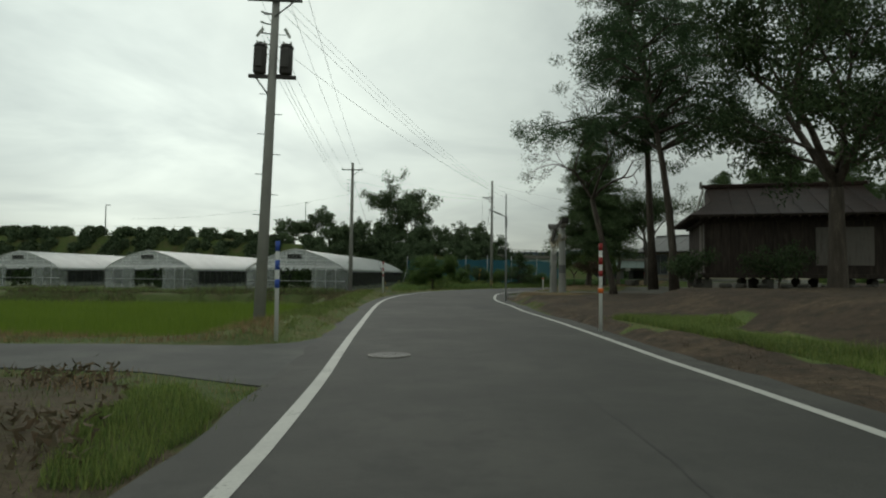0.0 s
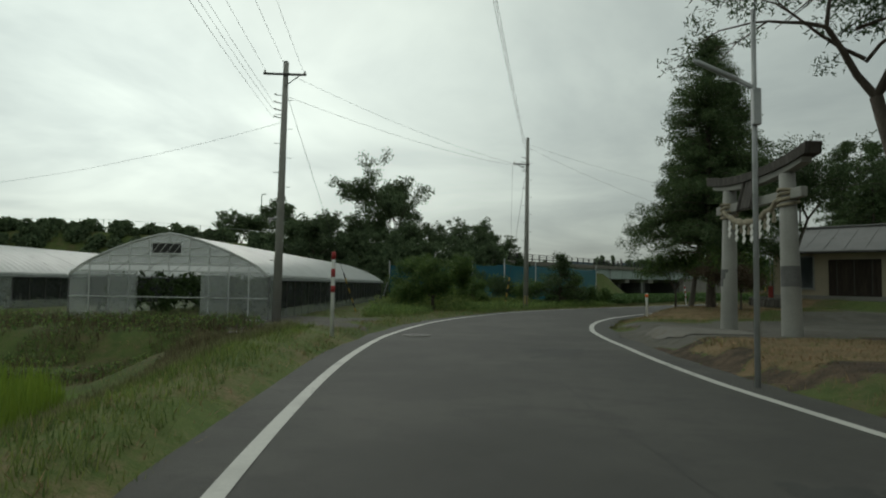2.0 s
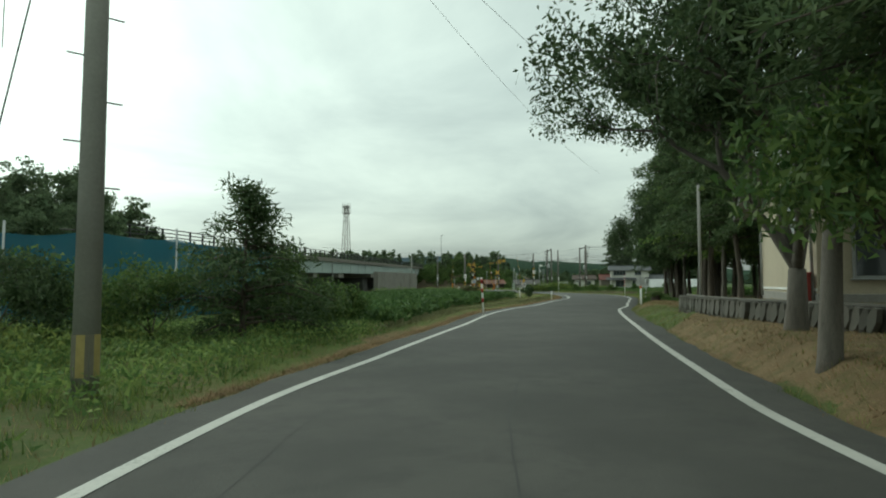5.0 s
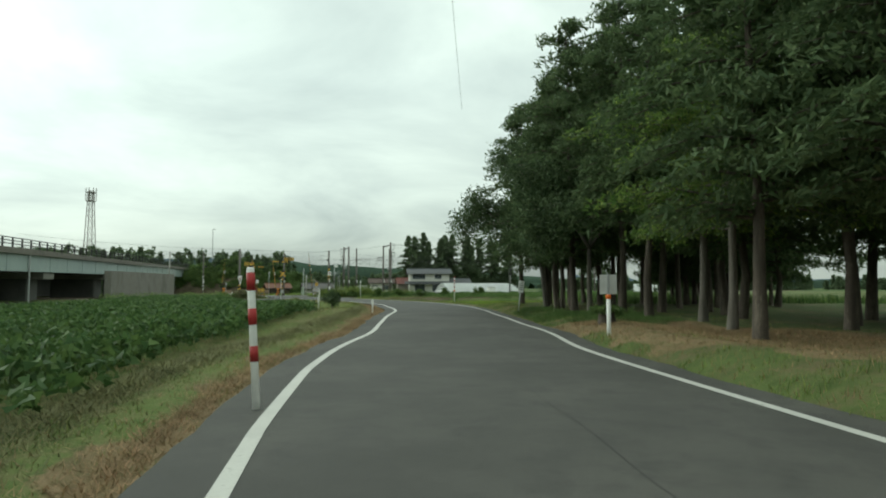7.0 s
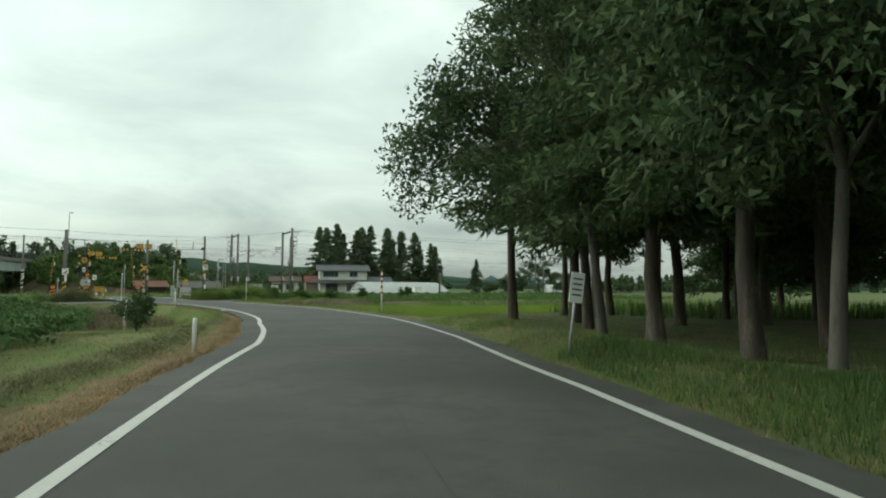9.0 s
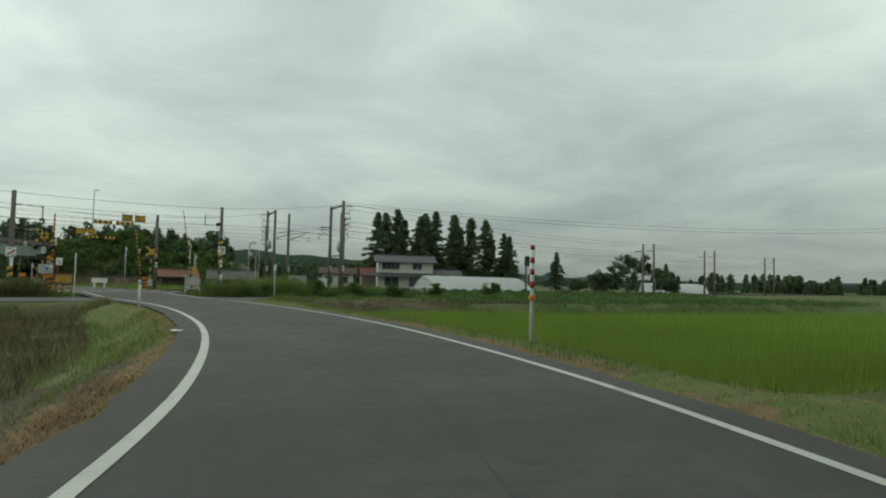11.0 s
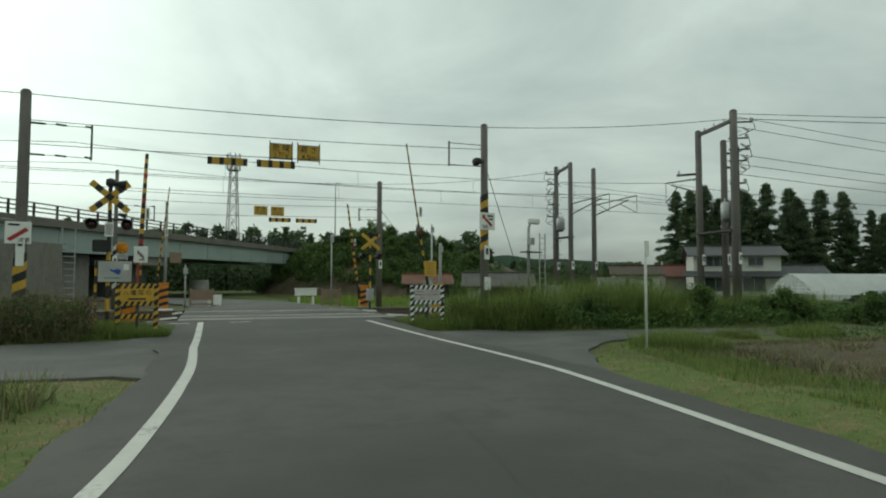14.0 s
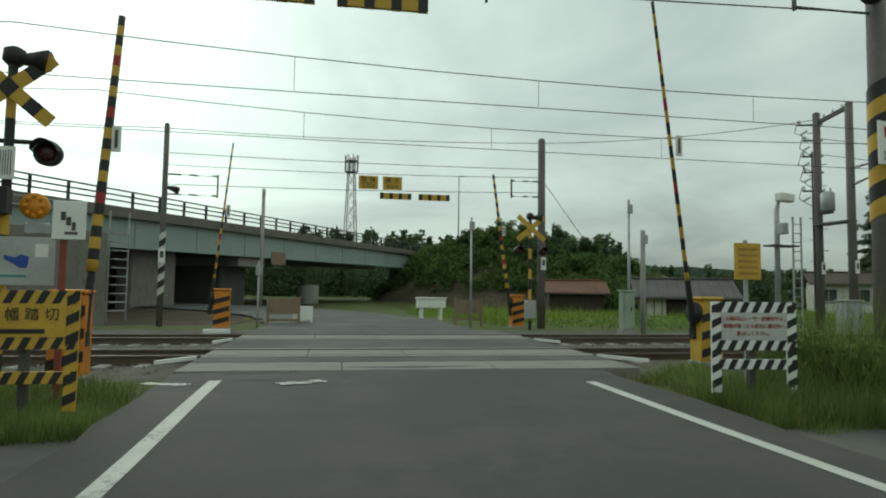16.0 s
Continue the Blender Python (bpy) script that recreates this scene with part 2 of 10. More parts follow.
# ---- geometry helpers ----
class Geo:
    """Collects vertices and faces for one mesh."""

    def __init__(self):
        self.v, self.f, self.m = [], [], []

    def add(self, verts, faces, slot=0):
        o = len(self.v)
        self.v.extend([tuple(p) for p in verts])
        self.f.extend([tuple(i + o for i in q) for q in faces])
        self.m.extend([slot] * len(faces))
        return self

    def box(self, c, s, turn=0.0, slot=0, bevel=0.0, tilt=None):
        """A box with centre c and size s, turned about z (degrees), with chamfered edges where bevel is given."""
        hx, hy, hz = (k / 2 for k in s)
        b = min(bevel, hx * 0.9, hy * 0.9, hz * 0.9)
        if b <= 0:
            vs = [(x, y, z) for z in (-hz, hz) for x, y in ((-hx, -hy), (hx, -hy), (hx, hy), (-hx, hy))]
            fs = [(3, 2, 1, 0), (4, 5, 6, 7), (0, 1, 5, 4), (1, 2, 6, 5), (2, 3, 7, 6), (3, 0, 4, 7)]
        else:
            vs, fs = [], []
            ring = [(-hx + b, -hy), (hx - b, -hy), (hx, -hy + b), (hx, hy - b), (hx - b, hy), (-hx + b, hy), (-hx, hy - b), (-hx, -hy + b)]
            k = [(1 - b / max(hx, 1e-6)), (1 - b / max(hy, 1e-6))]
            for z, inn in ((-hz, 1), (-hz + b, 0), (hz - b, 0), (hz, 1)):
                vs += [((x * k[0], y * k[1], z) if inn else (x, y, z)) for x, y in ring]
            for r in range(3):
                fs += [(8 * r + i, 8 * r + (i + 1) % 8, 8 * r + 8 + (i + 1) % 8, 8 * r + 8 + i) for i in range(8)]
            fs += [tuple(range(7, -1, -1)), tuple(range(24, 32))]
        R = Matrix.Rotation(radians(turn), 3, "Z")
        if tilt is not None:
            R = tilt
        self.add([R @ Vector(p) + Vector(c) for p in vs], fs, slot)
        return self

    def beam(self, a, b, w, h, slot=0, up=(0, 0, 1)):
        """A square bar from a to b."""
        a, b = Vector(a), Vector(b)
        d = (b - a).normalized()
        u = Vector(up)
        if abs(d.dot(u)) > 0.98:
            u = Vector((1, 0, 0))
        s = d.cross(u).normalized() * (w / 2)
        t = s.cross(d).normalized() * (h / 2)
        vs = [p + i * s + j * t for p in (a, b) for i, j in ((-1, -1), (1, -1), (1, 1), (-1, 1))]
        self.add(vs, [(0, 1, 2, 3), (7, 6, 5, 4), (0, 4, 5, 1), (1, 5, 6, 2), (2, 6, 7, 3), (3, 7, 4, 0)], slot)
        return self

    def tube(self, pts, radii, n=8, slot=0, caps=True, slots=None):
        pts = [Vector(p) for p in pts]
        if not hasattr(radii, "__len__"):
            radii = [radii] * len(pts)
        vs, fs = [], []
        ref = None
        for i, p in enumerate(pts):
            d = (pts[min(i + 1, len(pts) - 1)] - pts[max(i - 1, 0)])
            d = d.normalized() if d.length > 1e-9 else Vector((0, 0, 1))
            if ref is None:
                ref = Vector((1, 0, 0)) if abs(d.x) < 0.9 else Vector((0, 1, 0))
            u = (ref - d * ref.dot(d)).normalized()
            w = d.cross(u)
            ref = u
            vs += [p + radii[i] * (u * math.cos(2 * math.pi * k / n) + w * math.sin(2 * math.pi * k / n)) for k in range(n)]
        o = len(self.v)
        self.v.extend([tuple(p) for p in vs])
        for i in range(len(pts) - 1):
            sl = slots[i] if slots else slot
            for k in range(n):
                self.f.append((o + i * n + k, o + i * n + (k + 1) % n, o + (i + 1) * n + (k + 1) % n, o + (i + 1) * n + k))
                self.m.append(sl)
        if caps:
            self.f.append(tuple(o + k for k in range(n - 1, -1, -1)))
            self.m.append(slots[0] if slots else slot)
            self.f.append(tuple(o + (len(pts) - 1) * n + k for k in range(n)))
            self.m.append(slots[-1] if slots else slot)
        return self

    def cyl(self, a, b, r0, r1=None, n=12, slot=0):
        return self.tube([a, b], [r0, r0 if r1 is None else r1], n, slot)

    def plate(self, outline, thick, origin, ux, uy, slot=0):
        """A flat plate with the given 2D outline in the plane of ux and uy, extruded by thick."""
        ux, uy, o = Vector(ux), Vector(uy), Vector(origin)
        nrm = ux.cross(uy).normalized() * thick
        k = len(outline)
        vs = [o + ux * a + uy * b for a, b in outline] + [o + ux * a + uy * b + nrm for a, b in outline]
        fs = [tuple(range(k - 1, -1, -1)), tuple(range(k, 2 * k))] + [(i, (i + 1) % k, k + (i + 1) % k, k + i) for i in range(k)]
        self.add(vs, fs, slot)
        return self

    def sphere(self, c, r, n=10, m=6, slot=0, squash=1.0):
        pts = [Vector(c) + Vector((0, 0, -r * squash * math.cos(math.pi * i / m))) for i in range(m + 1)]
        rad = [max(1e-4, r * math.sin(math.pi * i / m)) for i in range(m + 1)]
        return self.tube(pts, rad, n, slot)

    def mesh(self, name, mats, smooth=False):
        me = bpy.data.meshes.new(name)
        me.from_pydata(self.v, [], self.f)
        for m in (mats if isinstance(mats, (list, tuple)) else [mats]):
            me.materials.append(m)
        me.polygons.foreach_set("material_index", self.m)
        if smooth:
            me.polygons.foreach_set("use_smooth", [True] * len(self.f))
        me.update()
        return me


def part(name, g, material, parent=None, label="", smooth=False):
    me = g if isinstance(g, bpy.types.Mesh) else g.mesh(name, material, smooth)
    ob = new(name, me)
    if parent is not None:
        ob.parent = parent
    if label:
        ob["label"] = label
    return ob


def thing(name, m, label, category, group="", kind=""):
    ob = new(name)
    ob.empty_display_size = 0.3
    ob.matrix_world = m if isinstance(m, Matrix) else Matrix.Translation(m)
    return tagged(ob, label, category, group, kind)


def tri_mesh(name, verts, faces, material, smooth=False):
    """A mesh from numpy arrays: verts (n, 3), faces (m, 3 or 4)."""
    me = bpy.data.meshes.new(name)
    n, k = faces.shape
    me.vertices.add(len(verts))
    me.vertices.foreach_set("co", np.asarray(verts, np.float32).ravel())
    me.loops.add(n * k)
    me.loops.foreach_set("vertex_index", np.asarray(faces, np.int32).ravel())
    me.polygons.add(n)
    me.polygons.foreach_set("loop_start", np.arange(0, n * k, k, dtype=np.int32))
    me.polygons.foreach_set("loop_total", np.full(n, k, np.int32))
    for m in (material if isinstance(material, (list, tuple)) else [material]):
        me.materials.append(m)
    if smooth:
        me.polygons.foreach_set("use_smooth", np.ones(n, bool))
    me.update(calc_edges=True)
    return me


# ---- road line and terrain ----
CENTRE = [(1.5, -60), (1.4, -12), (1.2, 5), (0.9, 12), (0.55, 18), (0.2, 24), (-0.05, 30), (0.05, 36), (0.7, 42), (2.1, 48), (4.6, 54), (7.9, 59.1), (11.4, 63.0),
          (18.6, 70.3), (27.3, 78.6), (32.9, 83.0), (40.4, 90.0), (46.9, 95.6), (52.4, 100.8), (56.3, 105.5), (60.4, 111.6), (63.4, 117.3), (66.2, 123.7), (68.3, 130), (69.5, 135.5), (70.5, 141.3),
          (71.6, 147), (72.6, 152.5), (72.9, 158), (71.6, 165), (68.2, 172), (62, 180), (52, 188), (38, 196)]


def spline(pts, step=0.5):
    """Catmull-Rom through the points, sampled about every step metres."""
    p = [np.array(q, float) for q in pts]
    p = [2 * p[0] - p[1]] + p + [2 * p[-1] - p[-2]]
    out = []
    for i in range(1, len(p) - 2):
        n = max(1, int(np.linalg.norm(p[i + 1] - p[i]) / step))
        for k in range(n):
            u = k / n
            out.append(0.5 * (2 * p[i] + (p[i + 1] - p[i - 1]) * u + (2 * p[i - 1] - 5 * p[i] + 4 * p[i + 1] - p[i + 2]) * u * u + (3 * p[i] - p[i - 1] - 3 * p[i + 1] + p[i + 2]) * u ** 3))
    out.append(p[-2])
    return np.array(out)


ROAD = spline(CENTRE)
TAN = np.gradient(ROAD, axis=0)
TAN /= np.linalg.norm(TAN, axis=1)[:, None]
RIGHT = np.stack([TAN[:, 1], -TAN[:, 0]], 1)
RAIL_N = np.array([0.196, 0.9806])      # across the railway
RAIL_D = np.array([0.9806, -0.196])     # along the railway
DECK_Z = 0.22


def sstep(a, b, x):
    t = np.clip((x - a) / (b - a), 0, 1)
    return t * t * (3 - 2 * t)


def road_z(y):
    """Height of the carriageway: level, with a low ramp up to the crossing."""
    return DECK_Z * sstep(133, 143, y)


def half_left(y):
    return np.interp(y, [5, 14, 28, 40, 47, 53, 58, 63, 70, 74, 77, 80, 85, 89, 94, 97, 100, 112, 121, 126, 130, 135, 142, 152], [2.62, 2.82, 2.94, 3.1, 2.98, 2.68, 2.55, 2.45, 2.55, 2.88, 2.95, 2.8, 2.65, 2.38, 2.12, 2.35, 2.75, 2.76, 2.64, 2.66, 2.8, 2.86, 2.6, 2.6])


def half_right(y):
    return np.interp(y, [6, 10, 18, 24, 28, 33, 39, 44, 50, 56, 61, 70, 79, 85, 89, 95, 101, 108, 118, 125, 130, 134, 138, 142, 152], [2.76, 2.72, 2.92, 2.88, 3.05, 2.9, 2.95, 2.76, 2.83, 3.1, 3.15, 3.05, 2.82, 2.84, 3.22, 3.28, 3.05, 2.92, 2.85, 2.72, 2.85, 2.75, 2.42, 2.2, 2.4])


def half_width(y):
    return np.maximum(half_left(y), half_right(y))


def road_frame(x, y):
    """Signed distance right of the road's centre line, and the y of the nearest point on it."""
    x, y = np.ravel(x), np.ravel(y)
    d, yc = np.empty(len(x)), np.empty(len(x))
    R = ROAD[::2]
    for i in range(0, len(x), 20000):
        dx = x[i:i + 20000, None] - R[None, :, 0]
        dy = y[i:i + 20000, None] - R[None, :, 1]
        j = np.argmin(dx * dx + dy * dy, 1)
        k = np.arange(len(j))
        d[i:i + 20000] = dx[k, j] * RIGHT[::2][j, 0] + dy[k, j] * RIGHT[::2][j, 1]
        dist = np.sqrt(dx[k, j] ** 2 + dy[k, j] ** 2)
        d[i:i + 20000] = np.sign(d[i:i + 20000]) * dist
        yc[i:i + 20000] = R[j, 1]
    return d, yc


def poly_dist(x, y, poly):
    """Distance to a polygon's edge, positive inside."""
    x, y = np.ravel(x), np.ravel(y)
    best = np.full(len(x), 1e9)
    inside = np.zeros(len(x), bool)
    n = len(poly)
    for i in range(n):
        (ax, ay), (bx, by) = poly[i], poly[(i + 1) % n]
        ex, ey = bx - ax, by - ay
        t = np.clip(((x - ax) * ex + (y - ay) * ey) / (ex * ex + ey * ey), 0, 1)
        best = np.minimum(best, np.hypot(x - ax - t * ex, y - ay - t * ey))
        cross = (ay > y) != (by > y)
        with np.errstate(divide="ignore", invalid="ignore"):
            xi = (bx - ax) * (y - ay) / (by - ay if by != ay else 1e-9) + ax
        inside ^= cross & (x < xi)
    return np.where(inside, best, -best)


PADDY_LEFT = [(-6.9, 17.2), (-7.0, 30.0), (-7.4, 34.5), (-9.5, 37.3), (-60, 38.5), (-60, 16.6)]
PADDY_RIGHT = [(59.5, 98.2), (62.5, 102.2), (66.4, 108.6), (69.0, 114.0), (71.8, 121.2), (73.4, 123.4), (77.0, 122.6), (83.0, 120.4), (94.0, 114.0), (112.0, 104.0), (128, 80), (98, 66)]
PADDY_FAR = [(62.5, 95.5), (92, 62), (84, 52), (58, 88)]
SOY_A = [(13.4, 71.6), (18.6, 77.6), (23.7, 83.4), (28.2, 87.8), (34.4, 93.6), (39.6, 98.6), (42.4, 101.6), (34.4, 113.4), (8, 92)]
SOY_B = [(44.2, 104.4), (46.4, 109), (53.6, 120), (58.6, 130), (52, 138), (35.6, 117.6)]
SHRINE = [(11.2, 6), (10.2, 12), (9.2, 20), (8.4, 26), (8.2, 33), (10, 38), (24, 40), (40, 36), (40, 2), (14, 1)]
GREEN_STRIP = [(6.6, 6), (6.2, 9.2), (5.4, 11.6), (5.0, 14.0), (4.7, 17.6), (6.0, 17.4), (7.4, 16.4), (6.9, 13.2), (7.4, 10.8), (8.4, 6.0)]
TORII = [(4.8, 27), (4.6, 38), (5.0, 44.5), (14, 46), (24, 45), (20, 30), (7, 24)]
LOT = [(5.4, 44.6), (6.2, 48.6), (9.5, 48.2), (14, 50.2), (19, 54), (30, 50), (28, 42), (9, 41.5)]
ISLAND = [(7.2, 51.0), (9.4, 54.8), (12.2, 58.4), (17.2, 63.8), (21.5, 66.5), (24, 62), (17, 55), (13, 51), (8.5, 49.6)]
FOREST = [(27.5, 70.5), (33.5, 76.0), (38.0, 79.3), (45.4, 86.5), (52, 91.8), (58.5, 97.0), (63, 94), (72, 76), (60, 58), (36, 52), (26, 62)]
YARD = [(-4.2, 42.2), (-3.6, 49.5), (-6.8, 52), (-9.0, 46.6), (-6.5, 43.4)]
GREENHOUSE_YARD = [(-6, 45.5), (-4.5, 84), (-70, 98), (-70, 47), (-16, 46.3)]
SIDE_ROAD = [(-1.5, 6.6), (-2.2, 7.9), (-4.3, 9.0), (-6.6, 9.3), (-60, 10.2), (-60, 14.2), (-9.1, 12.4), (-5.6, 12.4), (-3.9, 12.3), (-3.05, 12.9), (-2.5, 14.5), (-2.2, 17.5)]
PATH_LEFT = [(66.0, 130.9), (64.9, 132.3), (60.5, 133.4), (50, 136), (30, 141), (30, 144.2), (50, 140.2), (62.5, 138.7), (65.4, 138.6), (67.2, 141.4), (69, 141), (68.8, 132)]
PATH_RIGHT = [(70.4, 126.0), (71.4, 128.2), (72.6, 130.0), (74.0, 131.5), (75.8, 132.6), (78.2, 133.1), (82.0, 132.7), (82.4, 133.8), (79.0, 134.9), (77.0, 135.6), (75.6, 136.6), (74.4, 138.2), (73.4, 140.2), (72.8, 141.4), (70.5, 140)]
BANK_LEFT = [(50.2, 104.2), (53.0, 107.9), (57.4, 113.8), (61.2, 120.2), (63.4, 126.8), (63.8, 131), (57, 133), (53, 124), (43, 107)]


def terrain(x, y, d=None, yc=None):
    shape = np.shape(x)
    x, y = np.ravel(np.asarray(x, float)), np.ravel(np.asarray(y, float))
    if d is None:
        d, yc = road_frame(x, y)
    z = np.zeros(len(x))
    side = np.where(d < 0, -1, 1)

    def lay(poly, target, soft):
        nonlocal z
        w = sstep(-soft, 0.0, poly_dist(x, y, poly))
        z = z + (target - z) * w
    # general lie of the land
    z = z - 0.12 * sstep(3.6, 9, np.abs(d)) 
    lay(GREENHOUSE_YARD, -0.08, 3.0)
    lay(PADDY_LEFT, -0.98, 2.6)
    lay([(-60, 38.7), (-9.6, 38.3), (-7.0, 40.0), (-7.2, 41.6), (-60, 42.5)], -1.0, 1.6)
    lay(SOY_A, -0.04, 1.2)
    lay(SOY_B, -0.10, 1.5)
    lay([(48.5, 105.2), (55.6, 114.6), (60.4, 123.6), (61.4, 130.6), (56, 130), (44, 108)], -0.85, 2.6)
    lay(PADDY_RIGHT, -0.95, 2.2)
    lay(PADDY_FAR, -0.8, 3.0)
    lay(SHRINE, 0.95, 4.2)
    lay(TORII, 0.28, 2.2)
    lay(LOT, 0.06, 2.0)
    lay(ISLAND, 0.14, 1.2)
    lay([(10.5, 52.5), (12, 56.5), (16, 60.5), (24, 68), (30, 60), (20, 50)], 0.42, 2.2)
    lay([(19.4, 61.2), (22.6, 66.6), (34, 62), (34, 50), (24, 50)], 0.85, 0.8)
    lay(FOREST, 0.22, 3.0)
    lay([(28.4, 73.8), (30.4, 76.8), (33.6, 79.2), (37.0, 80.8), (37, 76.5), (31, 71.5)], 0.12, 1.0)
    lay([(82, 168), (95, 161), (118, 150), (150, 141), (190, 133), (190, 170), (104, 196), (86, 192)], -0.5, 3.0)
    # low bank beside the railway
    n = x * RAIL_N[0] + y * RAIL_N[1]
    z = z + (0.08 - z) * sstep(146.5, 151, n) * (1 - sstep(164, 168, n))
    # high embankment of the expressway beyond the greenhouses
    e = poly_dist(x, y, EMBANK)
    top = 4.4 + 2.5 * (1 - sstep(-45, 2, x))
    z = z + (top - z) * sstep(-7.0, 0.0, e)
    z = z + 0.07 * np.array([noise.noise((a * 0.35, b * 0.35, 1.3)) for a, b in zip(x, y)]) * sstep(3.4, 6, np.abs(d))
    far = np.hypot(x - 40, y - 80)
    z = z * (1 - sstep(300, 500, far)) - 0.6 * sstep(300, 500, far)
    # carriageway
    k = 1 - sstep(half_width(yc) + 0.75, half_width(yc) + 1.7, np.abs(d))
    z = z + (road_z(yc) - 0.10 - z) * k * (yc < 175)
    hw = half_width(yc)
    verge = sstep(hw + 0.5, hw + 0.95, np.abs(d)) * (1 - sstep(hw + 2.0, hw + 4.0, np.abs(d))) * sstep(-0.2, 0.8, -poly_dist(x, y, SIDE_ROAD))
    z = z + 0.22 * verge * np.where(d < 0, sstep(10.5, 12.2, yc) * (1 - sstep(42, 47, yc)), sstep(8, 13, yc) * (1 - sstep(24, 30, yc)) + sstep(71, 75, yc) * (1 - sstep(81, 85, yc)))
    for poly, h in ((SIDE_ROAD, -0.060), (PATH_LEFT, -0.10), (PATH_RIGHT, -0.10)):
        w = sstep(-1.2, 0.2, poly_dist(x, y, poly))
        z = np.where(np.abs(d) > half_width(yc) + 0.2, z + (h - z) * w, z)
    return z.reshape(shape)


EMBANK = [(-140, 104), (-60, 97), (-25, 95), (-2, 94.5), (4, 98), (26, 126), (16, 134), (0, 118), (-25, 120), (-60, 122), (-140, 130)]
BRIDGE_A, BRIDGE_B = np.array([6.6, 98.1]), np.array([98.0, 212.2])


def axis(lo, hi, step, far):
    core = np.arange(lo, hi + 1e-6, step)
    out, s, p = [], step, hi
    while p < hi + far:
        s *= 1.28
        p += s
        out.append(p)
    left, s, p = [], step, lo
    while p > lo - far:
        s *= 1.28
        p -= s
        left.append(p)
    return np.concatenate([left[::-1], core, out])


GRASS_SOIL = mat("weedy_ground", (0.10, 0.135, 0.04), 0.9, 0.45, 0.4, 14.0, 0.6, second=(0.14, 0.11, 0.06), amount=0.42, third=(0.07, 0.10, 0.03))
DIRT = mat("brown_soil", (0.105, 0.080, 0.055), 0.95, 0.35, 0.7, 14.0, 0.7, second=(0.15, 0.12, 0.078), amount=0.35, third=(0.075, 0.075, 0.038))


def zone_of(cx, cy):
    """Which kind of ground lies at a place: an index into the ground's materials."""
    jit = np.array([noise.noise((a * 0.45, b * 0.45, 7.7)) for a, b in zip(cx, cy)]) * 1.1
    fd, fyc = road_frame(cx, cy)
    slot = np.zeros(len(cx), np.int32)

    def zone(poly, k, margin=0.0):
        slot[poly_dist(cx, cy, poly) + jit + margin > 0] = k
    ad = np.abs(fd) + jit * 0.5
    slot[np.hypot(cx - 40, cy - 80) > 220] = 8
    left, right = fd < 0, fd > 0
    slot[left & (ad < 7.0) & (fyc > 60) & (fyc < 132)] = 7
    slot[left & (ad < 4.1) & (fyc > 64) & (fyc < 112)] = 1
    slot[left & (ad < 5.6) & (fyc > 14) & (fyc < 40)] = 7
    slot[right & (ad < 4.15) & (fyc > 94) & (fyc < 121)] = 1
    slot[right & (ad < 5.4) & (ad > np.where(fyc < 121, 4.1, 0)) & (fyc > 94) & (fyc < 132)] = 7
    zone(BANK_LEFT, 5, 0.5)
    slot[left & (ad < 5.6) & (fyc > 108) & (fyc < 132)] = 7
    slot[left & (ad < 3.8) & (fyc > 100) & (fyc < 122)] = 1
    zone(PADDY_LEFT, 4)
    zone(PADDY_RIGHT, 4)
    zone(PADDY_FAR, 4)
    zone(SHRINE, 2, 2.8)
    zone([(3.4, -10), (3.8, 20), (4.4, 27), (9, 27), (12, -10)], 2, 0.3)
    zone(GREEN_STRIP, 7)
    zone(TORII, 2, 0.8)
    zone([(4.4, 33), (4.4, 38), (9, 38), (9, 36)], 1)
    zone([(4.2, 38.2), (4.4, 45), (12, 46.5), (22, 46), (22, 40), (9, 38.4)], 3)
    zone(LOT, 3)
    zone(ISLAND, 1, 0.3)
    zone([(18, 62), (26, 70), (32, 75.2), (37.5, 79.4), (42, 78), (34, 70), (24, 60)], 1)
    zone(FOREST, 6)
    zone([(27, 70), (29.5, 74.6), (33.0, 78.6), (36.0, 81.0), (37.4, 81.4), (38.6, 80.2), (37.4, 76.6), (34, 70)], 1, 0.2)
    zone([(81, 132.4), (92, 129.4), (110, 123.4), (140, 112), (140, 114), (110, 125.4), (92, 131.4), (81, 134.2)], 3, -0.1)
    zone([(75.4, 128.2), (74.4, 125.8), (75.6, 124.2), (84, 121.6), (104, 114), (104, 122), (86, 129), (78.2, 131.6)], 5)
    zone(YARD, 3, 0.4)
    zone([(56, 158.5), (69.4, 156.6), (70.6, 164), (74.4, 178), (79, 190), (58, 186)], 2)
    zone([(-1.6, 4), (-2.0, 6.4), (-4.3, 8.8), (-7, 9.2), (-40, 9.8), (-40, -10), (-4, -10)], 5)
    n = cx * RAIL_N[0] + cy * RAIL_N[1]
    slot[(n > 152.4) & (n < 163) & (np.abs(cx - 70) < 140)] = 3
    return slot


